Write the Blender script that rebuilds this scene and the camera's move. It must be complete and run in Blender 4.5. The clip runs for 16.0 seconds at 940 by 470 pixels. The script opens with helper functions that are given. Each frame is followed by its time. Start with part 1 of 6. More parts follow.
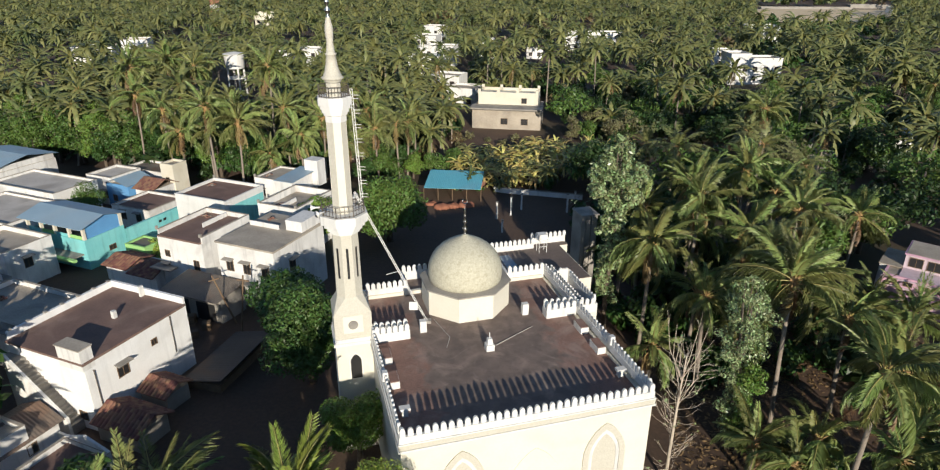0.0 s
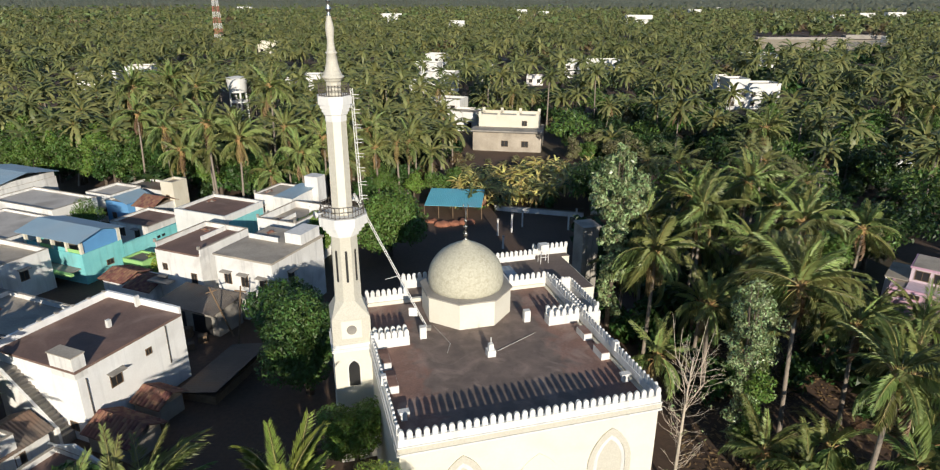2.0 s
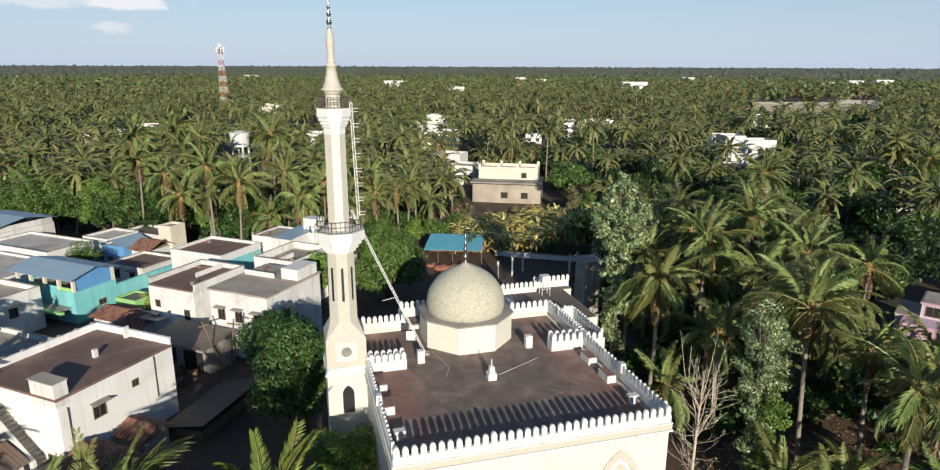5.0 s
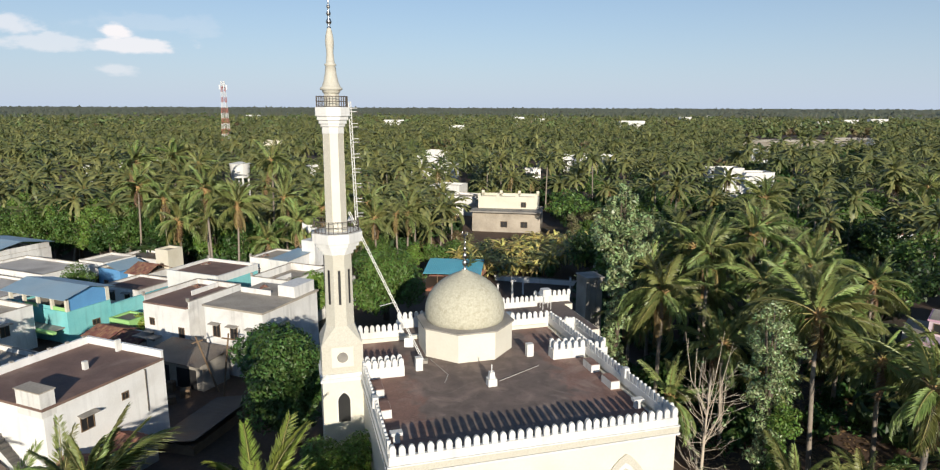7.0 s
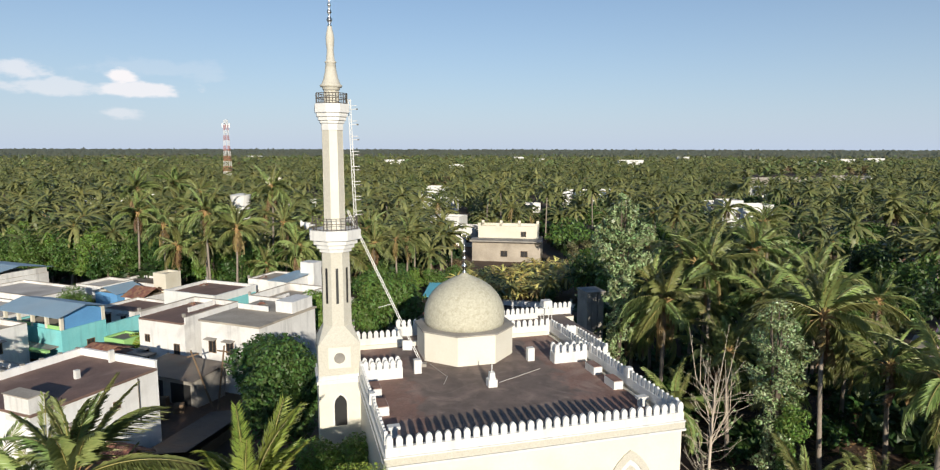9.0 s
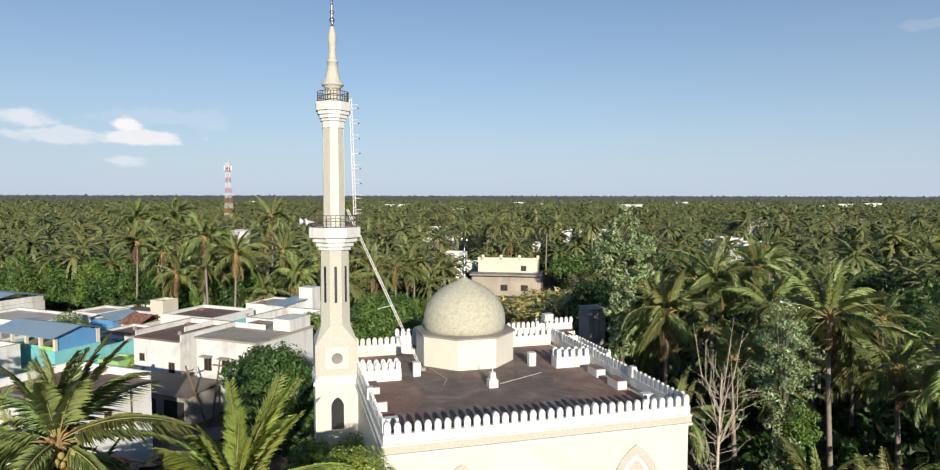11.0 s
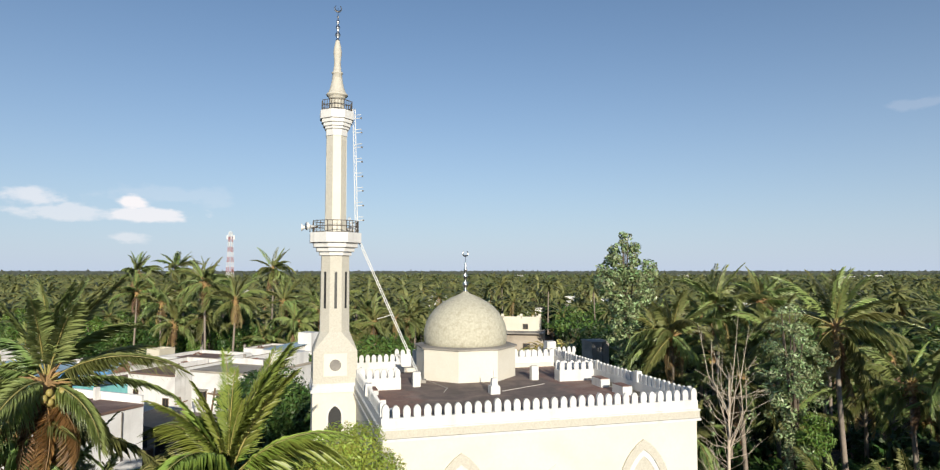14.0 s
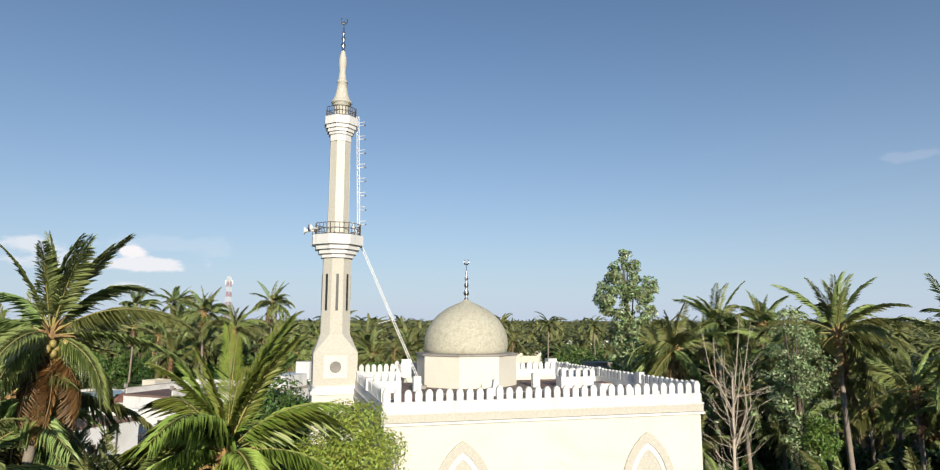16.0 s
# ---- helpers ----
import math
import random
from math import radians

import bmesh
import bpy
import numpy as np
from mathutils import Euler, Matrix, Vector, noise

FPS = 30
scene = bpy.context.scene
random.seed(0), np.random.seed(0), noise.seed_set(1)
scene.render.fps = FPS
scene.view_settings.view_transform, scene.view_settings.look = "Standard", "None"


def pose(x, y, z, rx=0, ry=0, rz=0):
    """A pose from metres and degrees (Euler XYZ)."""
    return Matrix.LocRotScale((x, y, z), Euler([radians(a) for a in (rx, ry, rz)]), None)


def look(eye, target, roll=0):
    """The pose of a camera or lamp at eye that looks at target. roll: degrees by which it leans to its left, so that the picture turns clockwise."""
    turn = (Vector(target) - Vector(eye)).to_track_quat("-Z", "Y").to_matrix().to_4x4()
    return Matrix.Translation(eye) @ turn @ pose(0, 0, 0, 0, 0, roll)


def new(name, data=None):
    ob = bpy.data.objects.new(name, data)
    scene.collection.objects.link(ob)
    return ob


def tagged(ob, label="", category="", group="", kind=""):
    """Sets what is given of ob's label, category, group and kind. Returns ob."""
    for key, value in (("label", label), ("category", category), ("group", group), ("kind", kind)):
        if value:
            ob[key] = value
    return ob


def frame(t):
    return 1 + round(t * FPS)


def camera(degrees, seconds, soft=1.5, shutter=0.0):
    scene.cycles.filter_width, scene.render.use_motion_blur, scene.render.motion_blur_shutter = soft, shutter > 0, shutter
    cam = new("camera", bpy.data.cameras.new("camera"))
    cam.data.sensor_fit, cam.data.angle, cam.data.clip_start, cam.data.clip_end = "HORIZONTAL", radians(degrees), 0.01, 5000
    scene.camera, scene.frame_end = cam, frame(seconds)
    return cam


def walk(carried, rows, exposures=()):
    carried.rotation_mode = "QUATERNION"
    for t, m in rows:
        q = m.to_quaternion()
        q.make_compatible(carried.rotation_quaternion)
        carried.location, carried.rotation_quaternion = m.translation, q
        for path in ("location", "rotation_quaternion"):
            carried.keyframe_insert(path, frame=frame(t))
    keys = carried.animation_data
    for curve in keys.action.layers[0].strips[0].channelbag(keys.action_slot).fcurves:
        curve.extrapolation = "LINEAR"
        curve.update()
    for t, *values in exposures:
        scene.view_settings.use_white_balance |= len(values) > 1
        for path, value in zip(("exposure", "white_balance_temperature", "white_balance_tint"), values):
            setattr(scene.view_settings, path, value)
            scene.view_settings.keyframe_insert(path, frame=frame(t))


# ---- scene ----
cam = camera(72.1, 16.0, soft=1.2)
PATH = [
    (0, (0.183, 0.816, 38.538), (0.17, 2.657, 37.756), 0.2),
    (0.5, (0.182, 0.843, 38.071), (0.168, 2.686, 37.296), 0.2),
    (1, (0.194, 0.774, 37.54), (0.18, 2.625, 36.784), 0.2),
    (1.5, (0.178, 0.743, 37.058), (0.164, 2.606, 36.331), 0.2),
    (2, (0.16, 0.726, 36.521), (0.145, 2.601, 35.824), 0.2),
    (2.5, (0.163, 0.735, 35.99), (0.148, 2.621, 35.323), 0.2),
    (3, (0.169, 0.746, 35.401), (0.155, 2.642, 34.766), 0.2),
    (3.5, (0.19, 0.757, 34.86), (0.174, 2.663, 34.255), 0.1),
    (4, (0.166, 0.757, 34.324), (0.15, 2.673, 33.75), 0.2),
    (6.5, (0.188, 0.86, 31.108), (0.173, 2.817, 30.694), 0.2),
    (7, (0.192, 0.882, 30.472), (0.177, 2.844, 30.084), 0.2),
    (7.5, (0.216, 0.855, 29.737), (0.2, 2.823, 29.381), 0.2),
    (8, (0.244, 0.83, 28.977), (0.228, 2.804, 28.653), 0.2),
    (8.5, (0.246, 0.819, 28.226), (0.229, 2.798, 27.933), 0.1),
    (9, (0.249, 0.796, 27.6), (0.233, 2.778, 27.337), 0.1),
    (11.5, (0.215, 0.748, 23.645), (0.199, 2.746, 23.563), 0.1),
    (12, (0.175, 0.692, 22.927), (0.158, 2.692, 22.882), 0.1),
    (12.5, (0.179, 0.626, 22.192), (0.161, 2.626, 22.186), 0.1),
    (13, (0.168, 0.622, 21.43), (0.151, 2.622, 21.463), 0.1),
    (13.5, (0.209, 0.687, 20.635), (0.192, 2.686, 20.708), 0.0),
    (14, (0.264, 0.695, 19.868), (0.244, 2.692, 19.983), -0.0),
    (14.5, (0.24, 0.663, 19.099), (0.221, 2.657, 19.249), 0.0),
    (15, (0.208, 0.656, 18.264), (0.189, 2.646, 18.458), -0.0),
    (15.5, (0.185, 0.619, 17.518), (0.168, 2.605, 17.751), -0.0),
    (16, (0.123, 0.635, 16.797), (0.106, 2.617, 17.066), 0.1),
]
walk(cam, [(t, look(eye, target, roll)) for t, eye, target, roll in PATH], [(0, 0.12), (16, 0.12)])

# ---- world, sun ----
SUN_EL, SUN_AZ = radians(15.5), math.atan2(-0.98, 0.2)
sun_dir = Vector((math.cos(SUN_EL) * math.cos(SUN_AZ), math.cos(SUN_EL) * math.sin(SUN_AZ), math.sin(SUN_EL)))
sun_data = bpy.data.lights.new("sun", "SUN")
sun_data.energy, sun_data.angle, sun_data.color = 5.0, radians(0.5), (1.0, 0.92, 0.78)
sun = new("sun", sun_data)
sun.matrix_world = look((0, 0, 60), tuple(Vector((0, 0, 60)) - sun_dir))

world = bpy.data.worlds.new("sky")
scene.world = world
world.use_nodes = True
wn = world.node_tree
sky = wn.nodes.new("ShaderNodeTexSky")
sky.sky_type, sky.sun_disc = "NISHITA", False
sky.sun_elevation, sky.sun_rotation = SUN_EL, math.pi / 2 - SUN_AZ
sky.air_density, sky.dust_density, sky.ozone_density = 1.0, 0.0, 3.8
bg = wn.nodes["Background"]
bg.inputs["Strength"].default_value = 0.095


def sky_math(op, a, b=None, c=None):
    node = wn.nodes.new("ShaderNodeMath")
    node.operation = op
    for i, v in enumerate((a, b, c)):
        if isinstance(v, (int, float)):
            node.inputs[i].default_value = v
        elif v is not None:
            wn.links.new(v, node.inputs[i])
    return node.outputs[0]


# a low bank of fair-weather cloud: a ragged ellipse in bearing and height, flat below
axes = wn.nodes.new("ShaderNodeSeparateXYZ")
wn.links.new(wn.nodes.new("ShaderNodeTexCoord").outputs["Generated"], axes.inputs[0])
bearing = sky_math("ARCTAN2", axes.outputs[0], axes.outputs[1])
height = sky_math("ARCSINE", axes.outputs[2])
puff_at = wn.nodes.new("ShaderNodeCombineXYZ")
wn.links.new(sky_math("MULTIPLY", bearing, 22.0), puff_at.inputs[0])
wn.links.new(sky_math("MULTIPLY", height, 46.0), puff_at.inputs[1])
puff = wn.nodes.new("ShaderNodeTexNoise")
puff.inputs["Scale"].default_value, puff.inputs["Detail"].default_value, puff.inputs["Roughness"].default_value = 1.0, 7, 0.55
wn.links.new(puff_at.outputs[0], puff.inputs["Vector"])


def cloud(bear, high, wide, tall, gain, ragged):
    """How much cloud there is in a direction, 0 to gain, round a bearing and a height in degrees."""
    u = sky_math("DIVIDE", sky_math("SUBTRACT", bearing, radians(bear)), radians(wide))
    v = sky_math("DIVIDE", sky_math("SUBTRACT", height, radians(high)), radians(tall))
    d = sky_math("SQRT", sky_math("ADD", sky_math("MULTIPLY", u, u), sky_math("MULTIPLY", v, v)))
    e = sky_math("ADD", sky_math("SUBTRACT", 1.0, d), sky_math("MULTIPLY", sky_math("SUBTRACT", puff.outputs[0], 0.5), ragged))
    step = wn.nodes.new("ShaderNodeMapRange")
    step.interpolation_type = "SMOOTHSTEP"
    step.inputs[1].default_value, step.inputs[2].default_value, step.inputs[4].default_value = 0.0, 0.55, gain
    wn.links.new(e, step.inputs[0])
    return step.outputs[0]


banks = [cloud(-27.3, 4.6, 4.2, 0.75, 0.75, 2.2), cloud(-28.3, 5.5, 1.5, 0.8, 0.95, 2.0), cloud(-35.0, 5.6, 2.2, 0.9, 0.55, 2.2), cloud(-32.0, 4.5, 5.5, 0.7, 0.45, 2.4),
         cloud(-28.6, 2.8, 1.9, 0.6, 0.4, 2.0), cloud(-25.6, 6.2, 6.0, 0.9, 0.12, 2.2), cloud(34.5, 12.2, 2.6, 0.5, 0.10, 2.0)]
# pale blue haze that thins out upwards
thin = sky_math("MULTIPLY", sky_math("EXPONENT", sky_math("MULTIPLY", sky_math("ABSOLUTE", height), -5.5)), 0.96)
haze = wn.nodes.new("ShaderNodeMix")
haze.data_type = "RGBA"
haze.inputs[7].default_value = (5.05, 6.0, 7.55, 1)
wn.links.new(thin, haze.inputs[0])
wn.links.new(sky.outputs[0], haze.inputs[6])
total = banks[0]
for one in banks[1:]:
    total = sky_math("MAXIMUM", total, one)
veil = wn.nodes.new("ShaderNodeMix")
veil.data_type = "RGBA"
veil.inputs[7].default_value = (9.6, 9.2, 9.3, 1)
wn.links.new(total, veil.inputs[0])
wn.links.new(haze.outputs[2], veil.inputs[6])
wn.links.new(veil.outputs[2], bg.inputs["Color"])


# ---- materials ----
def material(name, col, col2=None, scale=1.0, rough=0.85, bump=0.15, fine=14.0, stain=None, amount=0.5, per=None, metal=0.0, spread=0.25, space="world", streak=0.0):
    """A surface with variation at two scales, optional stains of their own shape, and per-object or per-island variation."""
    m = bpy.data.materials.new(name)
    m.use_nodes = True
    nt, n = m.node_tree, m.node_tree.nodes
    p = n["Principled BSDF"]
    p.inputs["Roughness"].default_value, p.inputs["Metallic"].default_value = rough, metal
    if space == "world":
        co = n.new("ShaderNodeNewGeometry").outputs["Position"]
    else:
        co = n.new("ShaderNodeTexCoord").outputs["Object"]
    big = n.new("ShaderNodeTexNoise")
    big.inputs["Scale"].default_value, big.inputs["Detail"].default_value = scale, 5
    small = n.new("ShaderNodeTexNoise")
    small.inputs["Scale"].default_value, small.inputs["Detail"].default_value = scale * fine, 3
    nt.links.new(co, big.inputs["Vector"])
    nt.links.new(co, small.inputs["Vector"])
    blend = n.new("ShaderNodeMix")
    blend.data_type = "FLOAT"
    blend.inputs[0].default_value = 0.4
    nt.links.new(big.outputs[0], blend.inputs[2])
    nt.links.new(small.outputs[0], blend.inputs[3])
    ramp = n.new("ShaderNodeMapRange")
    ramp.inputs[1].default_value, ramp.inputs[2].default_value = 0.36, 0.64
    nt.links.new(blend.outputs[0], ramp.inputs[0])
    mix = n.new("ShaderNodeMix")
    mix.data_type = "RGBA"
    mix.inputs[6].default_value = (*col, 1)
    mix.inputs[7].default_value = (*(col2 or [c * 0.8 for c in col]), 1)
    nt.links.new(ramp.outputs[0], mix.inputs[0])
    out = mix.outputs[2]
    if stain:
        st = n.new("ShaderNodeTexNoise")
        st.inputs["Scale"].default_value, st.inputs["Detail"].default_value, st.inputs["Distortion"].default_value = scale * 0.45, 8, 0.6
        nt.links.new(co, st.inputs["Vector"])
        sr = n.new("ShaderNodeMapRange")
        sr.inputs[1].default_value, sr.inputs[2].default_value, sr.inputs[4].default_value = 0.52, 0.68, amount
        nt.links.new(st.outputs[0], sr.inputs[0])
        sm = n.new("ShaderNodeMix")
        sm.data_type = "RGBA"
        nt.links.new(sr.outputs[0], sm.inputs[0])
        nt.links.new(out, sm.inputs[6])
        sm.inputs[7].default_value = (*stain, 1)
        out = sm.outputs[2]
    if streak:
        mp = n.new("ShaderNodeMapping")
        mp.inputs["Scale"].default_value = (1.7, 1.7, 0.16)
        nt.links.new(co, mp.inputs["Vector"])
        sk = n.new("ShaderNodeTexNoise")
        sk.inputs["Scale"].default_value, sk.inputs["Detail"].default_value = 1.0, 6
        nt.links.new(mp.outputs[0], sk.inputs["Vector"])
        kr = n.new("ShaderNodeMapRange")
        kr.inputs[1].default_value, kr.inputs[2].default_value, kr.inputs[4].default_value = 0.53, 0.72, streak
        nt.links.new(sk.outputs[0], kr.inputs[0])
        km = n.new("ShaderNodeMix")
        km.data_type = "RGBA"
        nt.links.new(kr.outputs[0], km.inputs[0])
        nt.links.new(out, km.inputs[6])
        km.inputs[7].default_value = (*[c * 0.38 for c in col], 1)
        out = km.outputs[2]
    if per:
        src = n.new("ShaderNodeObjectInfo").outputs["Random"] if per == "object" else n.new("ShaderNodeNewGeometry").outputs["Random Per Island"]
        pr = n.new("ShaderNodeMapRange")
        pr.inputs[3].default_value, pr.inputs[4].default_value = 1 - spread, 1 + spread
        nt.links.new(src, pr.inputs[0])
        hs = n.new("ShaderNodeHueSaturation")
        nt.links.new(pr.outputs[0], hs.inputs["Value"])
        hr = n.new("ShaderNodeMapRange")
        hr.inputs[3].default_value, hr.inputs[4].default_value = 0.5 - spread * 0.08, 0.5 + spread * 0.08
        nt.links.new(src, hr.inputs[0])
        nt.links.new(hr.outputs[0], hs.inputs["Hue"])
        nt.links.new(out, hs.inputs["Color"])
        out = hs.outputs[0]
    nt.links.new(out, p.inputs["Base Color"])
    if bump:
        b = n.new("ShaderNodeBump")
        b.inputs["Strength"].default_value, b.inputs["Distance"].default_value = bump, 0.03
        nt.links.new(small.outputs[0], b.inputs["Height"])
        nt.links.new(b.outputs[0], p.inputs["Normal"])
    return m


def leaf_material(name, col, col2, scale=0.05, per="island", spread=0.35, rough=0.5):
    """Foliage: a glossy front, some light through the blade, colour drifting over the ground and from leaf to leaf."""
    m = material(name, col, col2, scale=scale, rough=rough, bump=0, per=per, spread=spread)
    nt, n = m.node_tree, m.node_tree.nodes
    p = n["Principled BSDF"]
    tr = n.new("ShaderNodeBsdfTranslucent")
    col_from = p.inputs["Base Color"].links[0].from_socket
    nt.links.new(col_from, tr.inputs["Color"])
    mx = n.new("ShaderNodeMixShader")
    mx.inputs[0].default_value = 0.22
    nt.links.new(p.outputs[0], mx.inputs[1])
    nt.links.new(tr.outputs[0], mx.inputs[2])
    nt.links.new(mx.outputs[0], n["Material Output"].inputs["Surface"])
    return m


CREAM = material("cream_paint", (0.74, 0.70, 0.60), (0.69, 0.65, 0.545), 0.5, stain=(0.55, 0.50, 0.40), amount=0.3)
WHITE = material("white_paint", (0.74, 0.73, 0.70), (0.66, 0.65, 0.62), 0.6, stain=(0.5, 0.48, 0.45), amount=0.35, streak=0.25)
FRESH_WHITE = material("fresh_white_paint", (0.87, 0.865, 0.85), (0.80, 0.79, 0.77), 0.5, stain=(0.6, 0.58, 0.55), amount=0.35, streak=0.18)
WHITEWASH = material("weathered_whitewash", (0.80, 0.785, 0.755), (0.68, 0.665, 0.635), 0.5, stain=(0.40, 0.37, 0.34), amount=0.6, streak=0.42)
STONE = material("terrazzo_stone", (0.62, 0.59, 0.505), (0.48, 0.45, 0.375), 13.0, fine=2.4, bump=0.6, stain=(0.48, 0.44, 0.35), amount=0.25)
DOME = material("dome_mosaic", (0.58, 0.555, 0.44), (0.43, 0.40, 0.30), 7.0, fine=3.0, bump=0.5, stain=(0.36, 0.32, 0.23), amount=0.55)
ROOF_BROWN = material("red_oxide_roof", (0.22, 0.135, 0.108), (0.15, 0.095, 0.078), 0.5, stain=(0.32, 0.23, 0.19), amount=0.5)
ROOF_SCREED = material("worn_grey_screed", (0.19, 0.145, 0.125), (0.125, 0.098, 0.086), 0.4, fine=10, stain=(0.34, 0.27, 0.235), amount=0.7)
ROOF_PALE = material("pale_limewashed_roof", (0.60, 0.56, 0.51), (0.48, 0.44, 0.40), 0.35, stain=(0.28, 0.25, 0.22), amount=0.6)
RED_EARTH = material("loose_red_earth", (0.40, 0.16, 0.09), (0.27, 0.11, 0.065), 0.8, fine=12, bump=0.6)
TERRACE = material("worn_red_terrace", (0.30, 0.17, 0.13), (0.19, 0.115, 0.092), 0.6, stain=(0.42, 0.32, 0.27), amount=0.6)
ROOF_GREY = material("grey_concrete_roof", (0.47, 0.41, 0.335), (0.33, 0.285, 0.23), 0.4, stain=(0.14, 0.13, 0.12), amount=0.6)
CONCRETE = material("bare_concrete", (0.36, 0.33, 0.29), (0.26, 0.24, 0.21), 0.7, stain=(0.14, 0.13, 0.12), amount=0.6)
TEAL = material("teal_paint", (0.24, 0.60, 0.60), (0.17, 0.52, 0.54), 0.5, stain=(0.16, 0.34, 0.34), amount=0.5, streak=0.3)
BLUE = material("blue_paint", (0.12, 0.33, 0.60), (0.10, 0.27, 0.52), 0.5, stain=(0.2, 0.3, 0.42), amount=0.4)
PINK = material("pink_paint", (0.70, 0.42, 0.54), (0.62, 0.36, 0.47), 0.5, stain=(0.5, 0.38, 0.43), amount=0.4, streak=0.3)
YELLOW = material("pale_yellow_paint", (0.70, 0.655, 0.54), (0.62, 0.575, 0.47), 0.4, stain=(0.5, 0.42, 0.28), amount=0.4)
GREEN_P = material("lime_green_paint", (0.35, 0.62, 0.22), (0.3, 0.55, 0.2), 0.5)
SHEET_BLUE = material("blue_grey_metal_sheet", (0.27, 0.38, 0.47), (0.22, 0.32, 0.41), 0.4, rough=0.45, stain=(0.3, 0.3, 0.3), amount=0.4)
SHEET_CYAN = material("turquoise_metal_sheet", (0.15, 0.50, 0.60), (0.12, 0.43, 0.54), 0.4, rough=0.45, stain=(0.2, 0.42, 0.5), amount=0.5)
PINK_PALE = material("pale_pink_paint", (0.68, 0.55, 0.60), (0.60, 0.47, 0.52), 0.5, stain=(0.45, 0.38, 0.40), amount=0.4, streak=0.3)
# darker copy of TIN: the lean-to's shade is put into its colour
TIN_SHADED = material("tin_darkened_for_shade", (0.12, 0.10, 0.085), (0.08, 0.07, 0.06), 0.6, rough=0.75, stain=(0.15, 0.09, 0.055), amount=0.6)
TIN = material("rusty_tin_sheet", (0.20, 0.17, 0.14), (0.13, 0.11, 0.095), 0.6, rough=0.6, stain=(0.22, 0.11, 0.06), amount=0.6)
TILE = material("clay_roof_tile", (0.27, 0.125, 0.085), (0.19, 0.09, 0.065), 1.5, stain=(0.12, 0.075, 0.06), amount=0.6, per="object", spread=0.3)
# flat near-black fill: the gloom inside openings is put in as colour
DARK = material("dark_opening", (0.02, 0.02, 0.022), (0.03, 0.03, 0.03), 1.0, rough=0.4, bump=0)
METAL = material("dark_iron", (0.10, 0.088, 0.075), (0.15, 0.125, 0.10), 3.0, rough=0.6, metal=0.3, bump=0.05)
CHROME = material("polished_steel_finial", (0.55, 0.52, 0.48), (0.4, 0.38, 0.35), 3.0, rough=0.22, metal=1.0, bump=0)
WHITE_METAL = material("white_painted_steel", (0.78, 0.77, 0.74), (0.68, 0.67, 0.64), 2.0, rough=0.5, bump=0.05)
RED_METAL = material("red_painted_steel", (0.50, 0.17, 0.13), (0.42, 0.14, 0.11), 1.0, rough=0.5, bump=0)
WOOD = material("weathered_timber", (0.22, 0.15, 0.09), (0.14, 0.09, 0.055), 2.0, bump=0.3)
BARK = material("palm_bark", (0.30, 0.25, 0.20), (0.20, 0.165, 0.13), 2.5, bump=0.5, fine=6)
BARK_DARK = material("dark_bark", (0.15, 0.115, 0.085), (0.09, 0.07, 0.05), 2.5, bump=0.5, fine=6)
BARE_BARK = material("pale_bare_bark", (0.62, 0.53, 0.42), (0.47, 0.39, 0.30), 2.5, bump=0.3)
EARTH = material("red_brown_earth", (0.14, 0.085, 0.055), (0.08, 0.052, 0.036), 0.08, fine=40, bump=0.6, stain=(0.05, 0.05, 0.025), amount=0.9)
SAND = material("dry_field_soil", (0.80, 0.62, 0.40), (0.70, 0.54, 0.33), 0.05, fine=30, bump=0.2)
FROND = leaf_material("palm_frond_green", (0.345, 0.375, 0.13), (0.20, 0.265, 0.085), 0.35, per="object", spread=0.4, rough=0.38)
FROND_FRESH = leaf_material("fresh_palm_frond", (0.36, 0.43, 0.09), (0.22, 0.31, 0.06), 0.35, per="object", spread=0.3, rough=0.38)
RACHIS = material("frond_midrib", (0.42, 0.36, 0.12), (0.34, 0.30, 0.10), 2.0, rough=0.5, bump=0)
HEART = material("orange_palm_sheath", (0.44, 0.27, 0.11), (0.25, 0.16, 0.075), 3.0, bump=0.4)
FROND_MASS = leaf_material("palm_crown_green", (0.32, 0.31, 0.115), (0.095, 0.135, 0.048), 0.11, per="island", spread=0.14)
FROND_DRY = leaf_material("dry_palm_frond", (0.36, 0.25, 0.12), (0.26, 0.17, 0.08), 0.3, per="object")
LEAF_DARK = leaf_material("dark_green_leaf", (0.062, 0.125, 0.026), (0.042, 0.09, 0.02), 0.3)
LEAF_SHADE = leaf_material("shade_tree_leaf", (0.095, 0.165, 0.038), (0.06, 0.115, 0.026), 0.5)
# darker than LEAF_DARK: gloom under the canopy is put into the leaf colour
LEAF_DARKENED = leaf_material("leaf_darkened_for_shade", (0.046, 0.085, 0.022), (0.03, 0.06, 0.017), 0.3)
LEAF_MID = leaf_material("mid_green_leaf", (0.13, 0.205, 0.042), (0.085, 0.155, 0.032), 0.15)
LEAF_GREEN = leaf_material("bright_green_leaf", (0.19, 0.28, 0.05), (0.12, 0.21, 0.038), 0.15)
# olive leaf of the farther trees, lightened to carry some distance haze
LEAF_OLIVE = leaf_material("hazed_olive_leaf", (0.19, 0.22, 0.075), (0.08, 0.125, 0.042), 0.05, spread=0.3)
LEAF_LIGHT = leaf_material("fresh_green_leaf", (0.36, 0.41, 0.07), (0.26, 0.33, 0.055), 0.3)
# white glints of glossy leaves are painted in as the pale tone
LEAF_PALE = leaf_material("glint_paled_leaf", (0.44, 0.48, 0.26), (0.12, 0.20, 0.06), 1.6, spread=0.6, rough=0.33)
